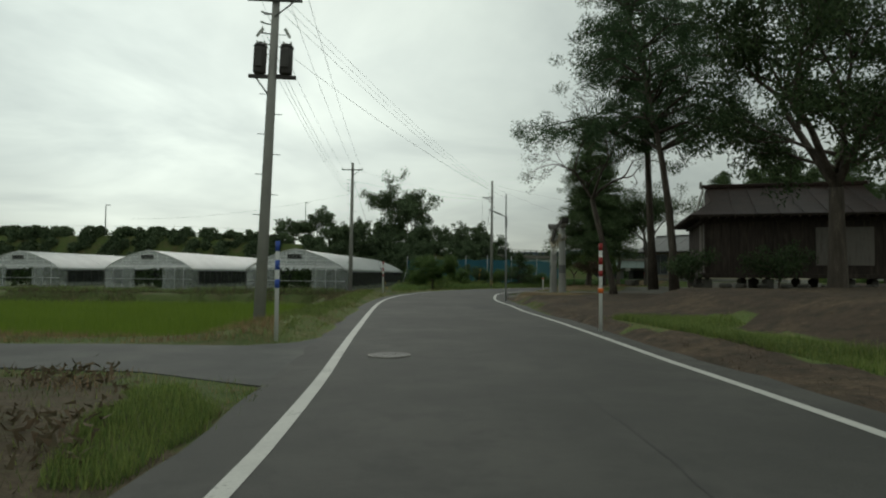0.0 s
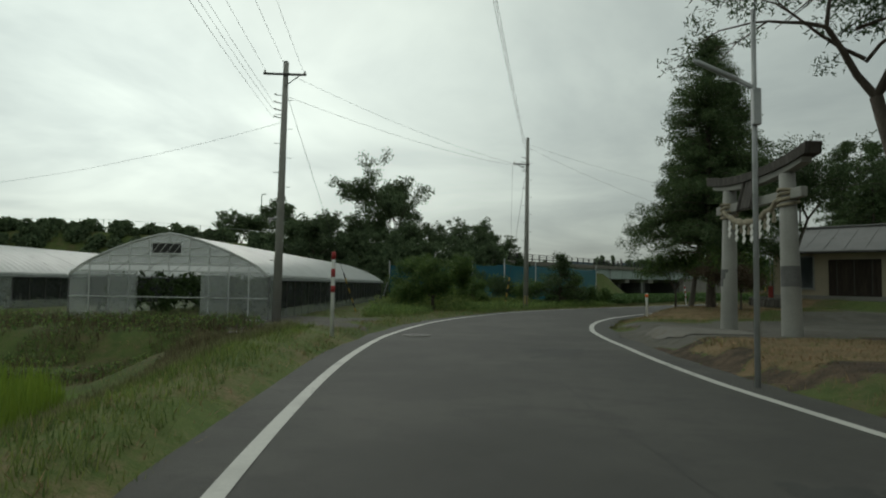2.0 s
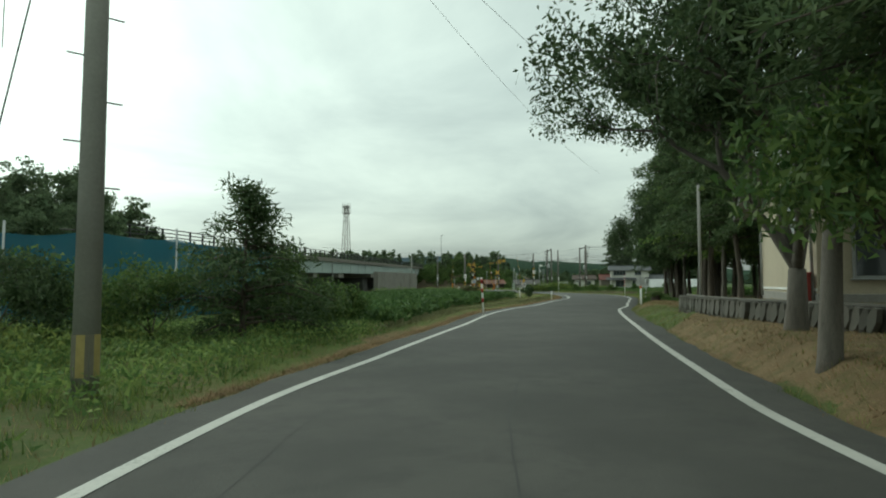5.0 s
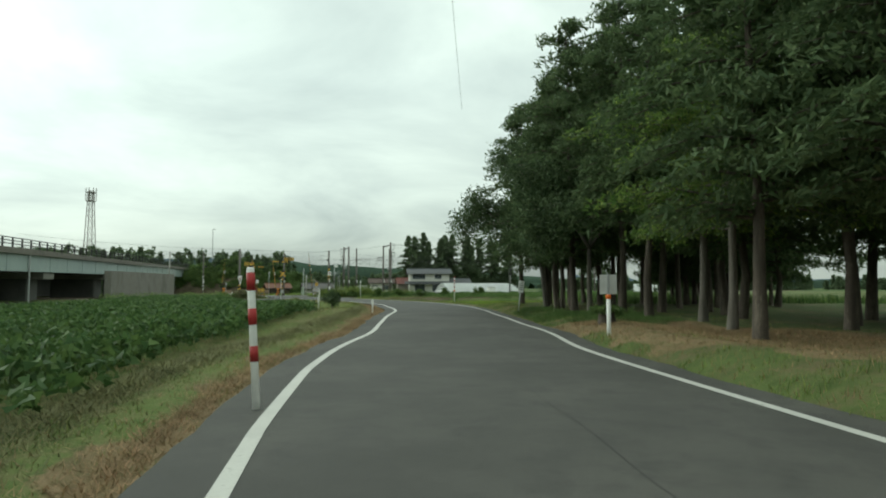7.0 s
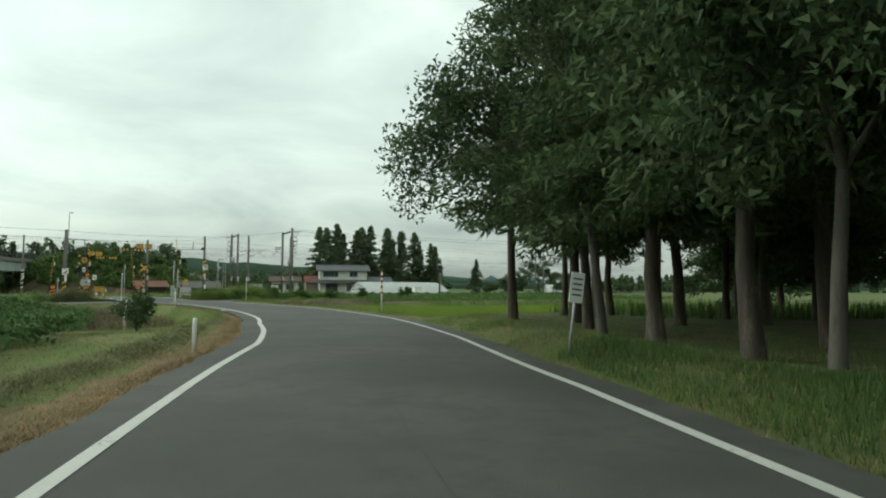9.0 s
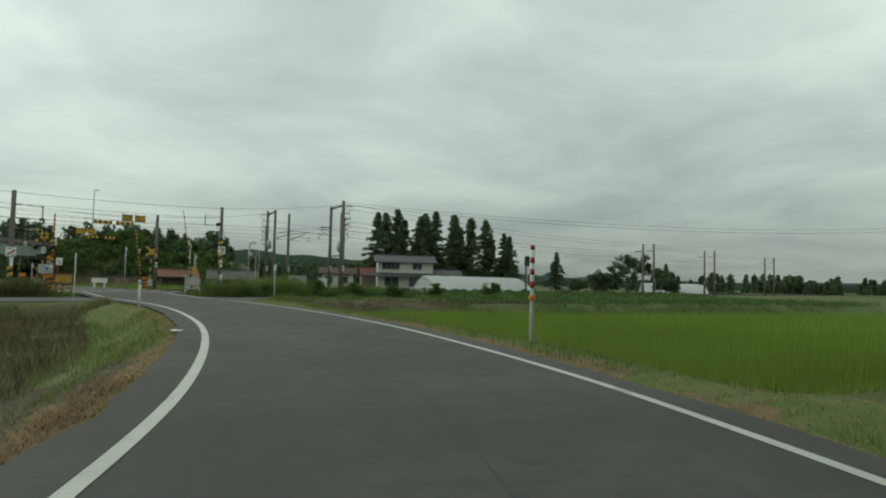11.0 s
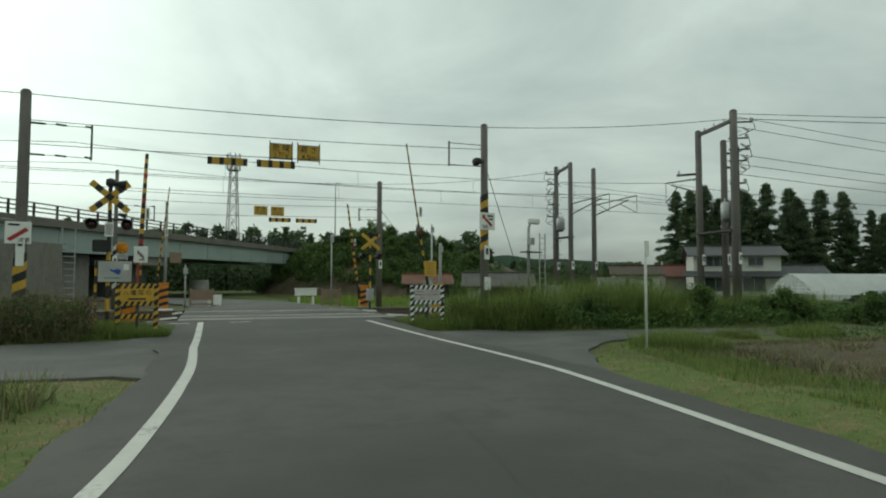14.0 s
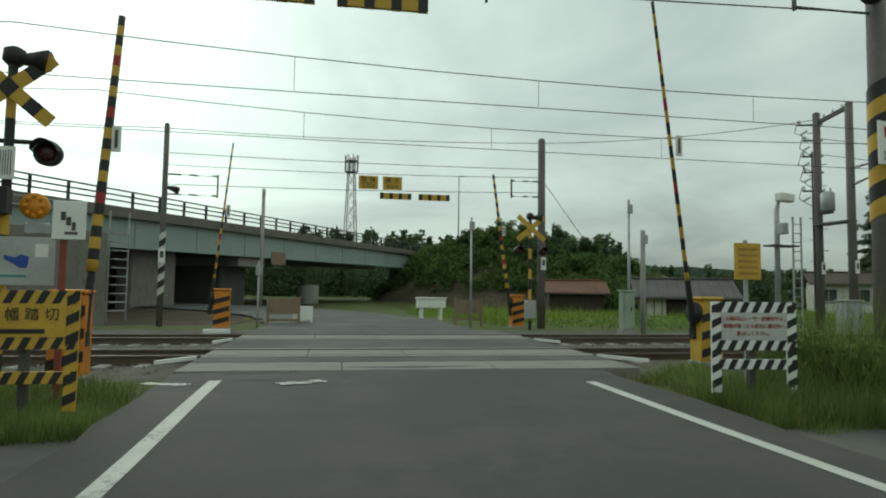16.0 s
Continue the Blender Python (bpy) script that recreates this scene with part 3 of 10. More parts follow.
def ground_material():
    """All kinds of ground in one surface; where two meet, the seam is broken up by the grain of the soil."""
    kinds = [((0.10, 0.135, 0.04), (0.14, 0.11, 0.06), (0.07, 0.10, 0.03)), ((0.25, 0.18, 0.10), (0.17, 0.115, 0.062), (0.13, 0.115, 0.052)), ((0.085, 0.062, 0.045), (0.14, 0.10, 0.065), (0.05, 0.042, 0.03)),
             ((0.15, 0.143, 0.125), (0.09, 0.087, 0.078), (0.115, 0.105, 0.08)), ((0.10, 0.16, 0.026), (0.08, 0.12, 0.03), (0.09, 0.13, 0.03)), ((0.105, 0.080, 0.055), (0.15, 0.12, 0.078), (0.075, 0.075, 0.038)),
             ((0.085, 0.115, 0.04), (0.15, 0.11, 0.065), (0.06, 0.10, 0.028)), ((0.13, 0.17, 0.05), (0.22, 0.175, 0.095), (0.09, 0.14, 0.035)), ((0.075, 0.115, 0.03), (0.04, 0.07, 0.022), (0.06, 0.09, 0.03))]
    m = bpy.data.materials.new("mixed_ground")
    m.use_nodes = True
    nt = m.node_tree
    bs = nt.nodes["Principled BSDF"]
    vec = nt.nodes.new("ShaderNodeNewGeometry").outputs["Position"]
    ns = []
    for sc, det in ((0.55, 5.0), (2.6, 6.0), (11.0, 5.0), (46.0, 3.0)):
        n = node(nt, "ShaderNodeTexNoise", inputs={"Scale": sc, "Detail": det, "Roughness": 0.66})
        nt.links.new(vec, n.inputs["Vector"])
        ns.append(n.outputs[0])
    patch = ramp(nt, maths(nt, "ADD", maths(nt, "MULTIPLY", ns[0], 0.6), maths(nt, "MULTIPLY", ns[2], 0.4)), [(0.47, (0, 0, 0)), (0.60, (1, 1, 1))])
    spot = ramp(nt, maths(nt, "ADD", maths(nt, "MULTIPLY", ns[1], 0.7), maths(nt, "MULTIPLY", ns[2], 0.3)), [(0.47, (0, 0, 0)), (0.60, (0.9, 0.9, 0.9))])
    edge = maths(nt, "SUBTRACT", maths(nt, "ADD", maths(nt, "MULTIPLY", ns[1], 0.7), maths(nt, "MULTIPLY", ns[2], 0.7)), 0.7)
    col = None
    for k, (a, b, c) in enumerate(kinds):
        one = mixc(nt, spot, mixc(nt, patch, a, b), c)
        if col is None:
            col = one
            continue
        at_ = nt.nodes.new("ShaderNodeAttribute")
        at_.attribute_name = "kind_%d" % k
        f = ramp(nt, maths(nt, "ADD", at_.outputs["Fac"], maths(nt, "MULTIPLY", edge, 1.3)), [(0.42, (0, 0, 0)), (0.58, (1, 1, 1))])
        col = mixc(nt, f, col, one)
    grain = ramp(nt, maths(nt, "ADD", maths(nt, "MULTIPLY", ns[2], 0.5), maths(nt, "MULTIPLY", ns[3], 0.5)), [(0.3, (0.6, 0.6, 0.6)), (0.7, (1.3, 1.3, 1.3))])
    nt.links.new(mixc(nt, 1.0, col, grain, "MULTIPLY"), bs.inputs["Base Color"])
    bs.inputs["Roughness"].default_value = 0.95
    bs.inputs["Specular IOR Level"].default_value = 0.2
    bp = nt.nodes.new("ShaderNodeBump")
    bp.inputs["Strength"].default_value = 0.8
    bp.inputs["Distance"].default_value = 0.03
    nt.links.new(maths(nt, "ADD", ns[2], maths(nt, "MULTIPLY", ns[3], 0.6)), bp.inputs["Height"])
    nt.links.new(bp.outputs[0], bs.inputs["Normal"])
    return m


def build_ground():
    xs = axis(-42, 112, 0.5, 2600)
    ys = axis(-16, 166, 0.5, 2600)
    X, Y = np.meshgrid(xs, ys)
    d, yc = road_frame(X, Y)
    Z = terrain(X.ravel(), Y.ravel(), d, yc)
    verts = np.stack([X.ravel(), Y.ravel(), Z], 1)
    nx, ny = len(xs), len(ys)
    i = (np.arange(ny - 1)[:, None] * nx + np.arange(nx - 1)[None, :]).ravel()
    faces = np.stack([i, i + 1, i + nx + 1, i + nx], 1)
    kind = zone_of(verts[:, 0], verts[:, 1])
    me = tri_mesh("ground", verts, faces, ground_material(), True)
    for k in range(1, 9):
        me.attributes.new("kind_%d" % k, "FLOAT", "POINT").data.foreach_set("value", (kind == k).astype(np.float32))
    return tagged(new("ground", me), "uneven ground of grass, dry straw, soil and gravel", "ground", kind="structure")


build_ground()


# ---- carriageway ----
def strip(name, i0, i1, offs, zoff, material, label, category="road", jag=0.0, kind="structure"):
    """A sheet along the road between offsets right of the centre line."""
    idx = np.arange(i0, i1)
    rows = []
    for i in idx:
        y = ROAD[i][1]
        row = []
        for k, o in enumerate(offs):
            dd = o(float(half_left(y)), float(half_right(y))) if callable(o) else o
            if jag and k in (0, len(offs) - 1):
                dd += jag * noise.noise((i * 0.35, k * 3.1, 2.0)) + 0.4 * jag * noise.noise((i * 1.7, k * 5.1, 4.0))
            p = ROAD[i] + RIGHT[i] * dd
            row.append((p[0], p[1], float(road_z(y)) + zoff + 0.02 * (1 - (dd / 3.0) ** 2)))
        rows.append(row)
    v = np.array(rows).reshape(-1, 3)
    m = len(offs)
    q = (np.arange(len(idx) - 1)[:, None] * m + np.arange(m - 1)[None, :]).ravel()
    f = np.stack([q, q + 1, q + m + 1, q + m], 1)
    return tagged(new(name, tri_mesh(name, v, f, material, True)), label, category, kind=kind)


def near_index(y):
    return int(np.argmin(np.abs(ROAD[:, 1] - y)[: len(ROAD) - 60]))


I_CROSS = near_index(142.6)
I_FAR = near_index(149.8)
EDGE = 0.55
strip("road", 0, I_CROSS, [lambda a, b: -a - EDGE - 0.12, lambda a, b: -a, lambda a, b: -a * 0.5, 0.0, lambda a, b: b * 0.5, lambda a, b: b, lambda a, b: b + EDGE + 0.12], -0.02, ASPHALT, "worn grey asphalt road with white edge lines", jag=0.16)
strip("road_beyond", I_FAR, len(ROAD) - 1, [-3.2, -1.6, 0.0, 1.6, 3.2], -0.03, ASPHALT_OLD, "grey asphalt road beyond the level crossing", jag=0.2)
strip("road_line", 0, I_CROSS - 2, [lambda a, b: -a - 0.08, lambda a, b: -a + 0.08], -0.014, LINE, "worn white painted edge line on the road", "road line")
strip("road_line", 0, I_CROSS - 3, [lambda a, b: b - 0.08, lambda a, b: b + 0.08], -0.014, LINE, "worn white painted edge line on the road", "road line")


def flat_patch(name, poly, z, material, label, category, thick=0.05, kind="structure", jag=0.0):
    pts = []
    n = len(poly)
    for i in range(n):
        a, b = np.array(poly[i]), np.array(poly[(i + 1) % n])
        m = max(1, int(np.linalg.norm(b - a) / 0.6)) if jag else 1
        for k in range(m):
            p = a + (b - a) * k / m
            pts.append((p[0] + jag * noise.noise((p[0], p[1], 3.3)), p[1] + jag * noise.noise((p[0], p[1], 9.1))))
    area = sum(pts[i - 1][0] * pts[i][1] - pts[i][0] * pts[i - 1][1] for i in range(len(pts)))
    if area < 0:
        pts.reverse()
    g = Geo().plate(pts, thick, (0, 0, z - thick), (1, 0, 0), (0, 1, 0))
    return tagged(new(name, g.mesh(name, material)), label, category, kind=kind)


flat_patch("side_road", [p for p in SIDE_ROAD], -0.040, ASPHALT_OLD, "cracked asphalt side road joining the main road", "road", jag=0.12)
flat_patch("farm_track", PATH_LEFT, -0.045, ASPHALT_OLD, "worn asphalt farm track beside the railway", "road", jag=0.15)
flat_patch("farm_track", PATH_RIGHT, -0.046, ASPHALT_OLD, "worn asphalt farm track beside the railway", "road", jag=0.15)


def draped(name, poly, lift, material, label, category, step=0.3, jag=0.25, kind="structure"):
    """A sheet laid over the terrain inside a polygon with an uneven edge."""
    P = np.array(poly)
    xs = np.arange(P[:, 0].min() - 0.5, P[:, 0].max() + 0.5, step)
    ys = np.arange(P[:, 1].min() - 0.5, P[:, 1].max() + 0.5, step)
    X, Y = np.meshgrid(xs, ys)
    Z = terrain(X.ravel(), Y.ravel()) + lift
    v = np.stack([X.ravel(), Y.ravel(), Z], 1)
    nx = len(xs)
    i = (np.arange(len(ys) - 1)[:, None] * nx + np.arange(nx - 1)[None, :]).ravel()
    f = np.stack([i, i + 1, i + nx + 1, i + nx], 1)
    c = v[f].mean(1)
    e = poly_dist(c[:, 0], c[:, 1], poly) + jag * np.array([noise.noise((a * 1.3, b * 1.3, 5.5)) for a, b in c[:, :2]])
    f = f[e > 0]
    used = np.unique(f)
    remap = np.zeros(len(v), int)
    remap[used] = np.arange(len(used))
    return tagged(new(name, tri_mesh(name, v[used], remap[f], material, True)), label, category, kind=kind)


def crack(offset, y0, y1, width, seed, material=CRACK, name="road_crack", label="dark wandering crack in the asphalt", lift=0.0015, wander=0.25):
    i0, i1 = near_index(y0), near_index(y1)
    rows = []
    for i in range(i0, i1):
        y = ROAD[i][1]
        dd = offset + wander * noise.noise((i * 0.045, seed, 0.5)) + 0.06 * noise.noise((i * 0.5, seed, 2.5))
        w = width * (0.5 + 0.9 * abs(noise.noise((i * 0.3, seed, 8.0))) + 0.2)
        for s in (-1, 1):
            p = ROAD[i] + RIGHT[i] * (dd + s * w / 2)
            rows.append((p[0], p[1], float(road_z(y)) - 0.02 + 0.02 * (1 - (dd / 3.0) ** 2) + lift))
    v = np.array(rows)
    k = np.arange(len(v) // 2 - 1) * 2
    f = np.stack([k, k + 1, k + 3, k + 2], 1)
    return tagged(new(name, tri_mesh(name, v, f, material)), label, "road crack", kind="structure")


def road_mark(name, poly, material, label, category, lift=0.002, jag=0.03):
    """A thin painted or patched area that follows the carriageway."""
    P = np.array(poly)
    xs, ys = np.arange(P[:, 0].min() - 0.1, P[:, 0].max() + 0.1, 0.05), np.arange(P[:, 1].min() - 0.1, P[:, 1].max() + 0.1, 0.05)
    X, Y = np.meshgrid(xs, ys)
    dd, yc = road_frame(X, Y)
    v = np.column_stack([X.ravel(), Y.ravel(), road_z(yc) - 0.02 * (dd / 3.0) ** 2 + lift])
    i = (np.arange(len(ys) - 1)[:, None] * len(xs) + np.arange(len(xs) - 1)[None, :]).ravel()
    f = np.stack([i, i + 1, i + len(xs) + 1, i + len(xs)], 1)
    c = v[f].mean(1)
    e = poly_dist(c[:, 0], c[:, 1], poly) + jag * np.array([noise.noise((a * 6, b * 6, 5.5)) for a, b in c[:, :2]])
    return tagged(new(name, tri_mesh(name, v, f[e > 0], material)), label, category, kind="structure")


crack(0.45, 2, 34, 0.022, 1.0)
crack(0.2, 38, 62, 0.026, 2.0, wander=0.5)
crack(0.35, 72, 96, 0.016, 3.0)
crack(0.1, 98, 128, 0.018, 4.0)
crack(-1.6, 52, 66, 0.016, 6.0)
road_mark("road_patch", [(0.75, 38.1), (2.0, 37.9), (1.5, 36.2), (0.6, 36.0)], PATCH, "dark worn repair patch in the asphalt", "road patch", 0.0015, 0.45)
road_mark("road_patch", [(1.0, 28.4), (2.1, 28.0), (2.3, 24.8), (1.3, 25.2)], PATCH, "dark worn repair patch in the asphalt", "road patch", 0.0015, 0.45)
crack(-2.25, 10.2, 17.6, 0.025, 9.0)


# ---- trees ----
BARK = mat("brown_bark", (0.092, 0.075, 0.06), 0.95, 0.35, 1.5, 10.0, 0.8, coords="Object", stretch=(3, 3, 0.5), second=(0.17, 0.145, 0.115), amount=0.3, rnd=0.15)
BARK_GREY = mat("grey_bark", (0.15, 0.135, 0.115), 0.95, 0.35, 1.5, 10.0, 0.8, coords="Object", stretch=(3, 3, 0.5), second=(0.09, 0.08, 0.065), amount=0.35, rnd=0.15)
LEAF_CEDAR = mat("cedar_needles", (0.096, 0.142, 0.062), 0.7, 0.25, 0.8, 6.0, 0.0, rnd=0.3, island=True, hue=0.02, trans=0.34, spec=0.2)
LEAF_PINE = mat("pine_needles", (0.062, 0.108, 0.048), 0.75, 0.25, 0.8, 6.0, 0.0, rnd=0.35, island=True, hue=0.015, trans=0.3)
LEAF_BROAD = mat("broad_leaves", (0.095, 0.155, 0.043), 0.6, 0.25, 0.8, 6.0, 0.0, rnd=0.4, island=True, hue=0.03, trans=0.4)
LEAF_DARK = mat("dark_leaves", (0.068, 0.104, 0.045), 0.7, 0.25, 0.8, 6.0, 0.0, rnd=0.3, island=True, hue=0.02, trans=0.3, spec=0.2)
LEAF_LIME = mat("bright_leaves", (0.14, 0.22, 0.052), 0.6, 0.25, 0.8, 6.0, 0.0, rnd=0.35, island=True, hue=0.03, trans=0.45)
LEAF_BROWN = mat("dead_brown_needles", (0.105, 0.078, 0.05), 0.8, 0.25, 0.8, 6.0, 0.0, rnd=0.35, island=True, trans=0.2)
# leaves of distant trees, paled in colour to stand in for haze
LEAF_FAR = mat("haze_paled_foliage", (0.108, 0.152, 0.078), 0.8, 0.3, 0.3, 6.0, 0.0, rnd=0.35, island=True, hue=0.02, trans=0.35)


def unit(v):
    return v / np.maximum(np.linalg.norm(v, axis=-1, keepdims=True), 1e-9)


def leaves(rng, centres, spread, per, length, width, lean=(0, 0, 0), out_from=None, out=0.6, kite=False):
    """Leaf blades (a triangle each) scattered round the centres. lean: a pull on their direction; out: a pull away from out_from."""
    c = np.repeat(np.asarray(centres, float), per, 0)
    n = len(c)
    sp = np.repeat(np.asarray(spread, float), per, 0) if np.ndim(spread) > 1 else np.asarray(spread, float)
    r = rng.normal(size=(n, 3))
    r = unit(r) * rng.random((n, 1)) ** 0.45
    p = c + r * sp
    d = rng.normal(size=(n, 3)) * 0.7 + np.asarray(lean, float)
    if out_from is not None:
        o = p - np.asarray(out_from, float)
        o[:, 2] *= 0.3
        d = d + out * unit(o)
    else:
        d = d + out * r
    d = unit(d)
    s = unit(np.cross(d, rng.normal(size=(n, 3))))
    L = length * (0.6 + 0.8 * rng.random((n, 1)))
    W = width * (0.7 + 0.6 * rng.random((n, 1)))
    if kite:
        q = p - d * L * 0.12
        return np.stack([p - d * L * 0.5, q + s * W * 0.5, p + d * L * 0.5, q - s * W * 0.5], 1).reshape(-1, 3), np.arange(4 * n).reshape(n, 4)
    v = np.stack([p - d * L * 0.5 + s * W * 0.5, p - d * L * 0.5 - s * W * 0.5, p + d * L * 0.5], 1).reshape(-1, 3)
    f = np.arange(3 * n).reshape(n, 3)
    return v, f


def grow(rng, g, p, d, length, radius, depth, tips, split=3, angle=0.6, gravity=-0.05, shrink=0.68, sides=6):
    """A limb with a bend, which forks until depth is spent."""
    p, d = np.array(p, float), unit(np.array(d, float))
    pts, rad = [p], [radius]
    for k in range(3):
        d = unit(d + rng.normal(size=3) * 0.13 + np.array([0, 0, -gravity]) * 0.5)
        p = p + d * length / 3
        pts.append(p)
        rad.append(radius * (1 - 0.14 * (k + 1)))
    g.tube(pts, rad, sides, caps=depth == 0)
    if depth == 0:
        tips.append(p)
        return
    if depth <= 2:
        tips.append(p)
        tips.append(np.array(pts[1]))
    for k in range(split):
        a = rng.normal(size=3)
        side = unit(np.cross(d, a))
        nd = unit(d * math.cos(angle) + side * math.sin(angle) * (0.7 + 0.6 * rng.random()))
        grow(rng, g, pts[-1] if k < 2 else pts[-2], nd, length * shrink * (0.8 + 0.4 * rng.random()), radius * 0.56, depth - 1, tips, split, angle, gravity, shrink, max(3, sides - 1))


def plant(name, m, trunk, crown, bark, leaf, label, category="tree", group="", kind=""):
    """A tree: an Empty with its trunk and its crown."""
    t = thing(name, m, label, category, group, kind)
    if trunk is not None:
        part("trunk", trunk, bark, t, smooth=True)
        if trunk.limbs.f:
            tagged(part("branchwork", trunk.limbs, bark, t, smooth=True), kind="stuff")
    part("crown", tri_mesh("crown", crown[0], crown[1], leaf), leaf, t)
    return t


def conifer_parts(seed, height, radius, bare, dense=1.0, blade=(0.42, 0.16), lean=0.0, trunk_r=0.2, taper=0.75, wavy=0.3, tip=0.05):
    """Cedar: straight trunk and drooping sprays in rough tiers, uneven in outline."""
    rng = np.random.default_rng(seed)
    g = Geo()
    g.limbs = Geo()
    top = np.array([lean, rng.normal() * 0.15, height])
    pts = [np.array([0, 0, -0.4]), np.array([0, 0, 0.05])] + [top * k + np.array([rng.normal() * 0.05, rng.normal() * 0.05, 0]) for k in (0.12, 0.3, 0.5, 0.72, 1.0)]
    g.tube(pts, [trunk_r * 1.7, trunk_r * 1.35, trunk_r, trunk_r * 0.85, trunk_r * 0.66, trunk_r * 0.4, 0.015], 9)
    cs, sp = [], []
    nb = int(11 * dense * (height - bare))
    lob = rng.random((6, 2)) * 6.28
    for k in range(nb):
        u = (k + rng.random()) / nb
        z = bare + (height - bare) * u
        a = rng.random() * 6.283
        prof = (1 - u) ** taper * (0.55 + 0.45 * min(1, u / 0.10 + 0.2)) + tip
        w = 1 + wavy * (0.6 * math.sin(2 * a + lob[0, 0] + 5 * u) + 0.6 * math.sin(3 * a + lob[1, 0] - 9 * u))
        R = radius * prof * w * (0.78 + 0.3 * rng.random())
        base = top * (z / height)
        tipp = base + np.array([R * math.cos(a), R * math.sin(a), -0.10 * R + 0.25 * u])
        g.limbs.tube([base * 1.0, (base + tipp) / 2 + np.array([0, 0, 0.1 * R]), tipp], [0.05 * (1.3 - u), 0.03, 0.008], 3, caps=False)
        m = max(2, int(R * 1.9))
        for j in range(m):
            q = (j + 0.7 + 0.3 * rng.random()) / m
            cs.append(base + (tipp - base) * q + np.array([0, 0, 0.1 * R * math.sin(math.pi * q)]))
            sp.append((0.42 + 0.12 * q, 0.42 + 0.12 * q, 0.30))
    v, f = leaves(rng, cs, np.array(sp), int(44 * dense + 6), blade[0], blade[1], lean=(0, 0, -0.28), out_from=(0, 0, height * 0.4), out=0.75)
    return g, (v, f)


def broad_parts(seed, height, spread, stem, depth=4, per=26, blade=(0.24, 0.13), trunk_r=0.16, angle=0.62, split=3, cl=0.55, gravity=-0.03, lean=(0, 0, 1), kite=False, low=0):
    rng = np.random.default_rng(seed)
    g = Geo()
    g.limbs = Geo()
    tips = []
    d = unit(np.array(lean, float))
    base = np.array([0, 0, -0.3])
    fork = d * stem
    g.tube([base, np.array([0, 0, 0.05]), fork * 0.5 + rng.normal(size=3) * 0.03, fork], [trunk_r * 1.6, trunk_r * 1.25, trunk_r, trunk_r * 0.85], 9)
    first = (height - stem) * 0.42
    for k in range(split + 1):
        a = 6.283 * k / (split + 1) + rng.random()
        nd = unit(np.array([math.cos(a) * spread, math.sin(a) * spread, 1.0]) + np.array(lean) * 0.3)
        grow(rng, g.limbs, fork, nd, first * (0.8 + 0.4 * rng.random()), trunk_r * 0.6, depth - 1, tips, split, angle, gravity)
    for k in range(low):
        a = 6.283 * k / low + rng.random()
        grow(rng, g.limbs, fork * (1.05 + 0.35 * rng.random()), np.array([math.cos(a), math.sin(a), 0.5]), first * (0.5 + 0.25 * rng.random()), trunk_r * 0.3, depth - 2, tips, split, angle, -0.06)
    tips = np.array(tips)
    v, f = leaves(rng, tips, np.array([cl, cl, cl * 0.75]), per, blade[0], blade[1], lean=(0, 0, -0.35), out=0.5, kite=kite)
    return g, (v, f)


def place_tree(name, xy, z, seed_parts, bark, leaf, label, turn=0.0, scale=1.0, category="tree", group=""):
    g, crown = seed_parts
    return plant(name, Matrix.Translation((xy[0], xy[1], z)) @ Matrix.Rotation(radians(turn), 4, "Z") @ Matrix.Scale(scale, 4), g, crown, bark, leaf, label, category, group)


def tz(x, y):
    return float(terrain(np.array([x]), np.array([y]))[0])


# cedar pair beside the bend
rngT = np.random.default_rng(5)
place_tree("cedar_tree", (12.7, 54.6), 0.42, conifer_parts(11, 13.4, 3.5, 2.7, 1.8, (0.19, 0.05), trunk_r=0.19, taper=0.60, wavy=0.2, tip=0.012), BARK, LEAF_CEDAR, "tall dense dark green cedar on dry grass beside the bend")
place_tree("cedar_tree", (14.3, 55.8), 0.42, conifer_parts(12, 11.4, 3.4, 2.5, 1.7, (0.19, 0.05), trunk_r=0.18, taper=0.58, wavy=0.25, tip=0.012), BARK, LEAF_CEDAR, "dense green cedar standing close beside a taller one")
# zelkova-like trees with arching limbs at the bend
place_tree("broadleaf_tree", (13.4, 58.5), 0.3, broad_parts(21, 9.2, 0.22, 3.8, 5, 86, (0.12, 0.056), 0.15, 0.46, cl=0.42, lean=(0.14, 0.0, 1), kite=True), BARK_GREY, LEAF_DARK, "straight-trunked broadleaf tree on dry grass by the road", scale=0.86)
place_tree("broadleaf_tree", (17.0, 60.9), 0.35, broad_parts(22, 8.8, 0.52, 1.4, 5, 94, (0.12, 0.056), 0.21, 0.55, cl=0.50, lean=(0.08, 0.0, 1), kite=True), BARK_GREY, LEAF_DARK, "thick forked broadleaf tree in front of a stone wall", scale=0.92)
place_tree("broadleaf_tree", (18.7, 57.6), 0.4, broad_parts(27, 7.6, 0.7, 2.6, 5, 36, (0.14, 0.07), 0.2, 0.56, cl=0.6), BARK_GREY, LEAF_DARK, "low broadleaf tree in front of the beige hall")
place_tree("broadleaf_sapling", (11.9, 57.0), 0.3, broad_parts(24, 3.4, 0.9, 1.0, 4, 30, (0.13, 0.06), 0.05, 0.6), BARK, LEAF_BROAD, "small bright green feathery sapling under the cedars")
place_tree("broadleaf_sapling", (13.2, 52.6), 0.3, broad_parts(25, 3.2, 0.8, 0.9, 4, 26, (0.13, 0.06), 0.05, 0.6), BARK, LEAF_BROAD, "small green sapling on the dry grass")
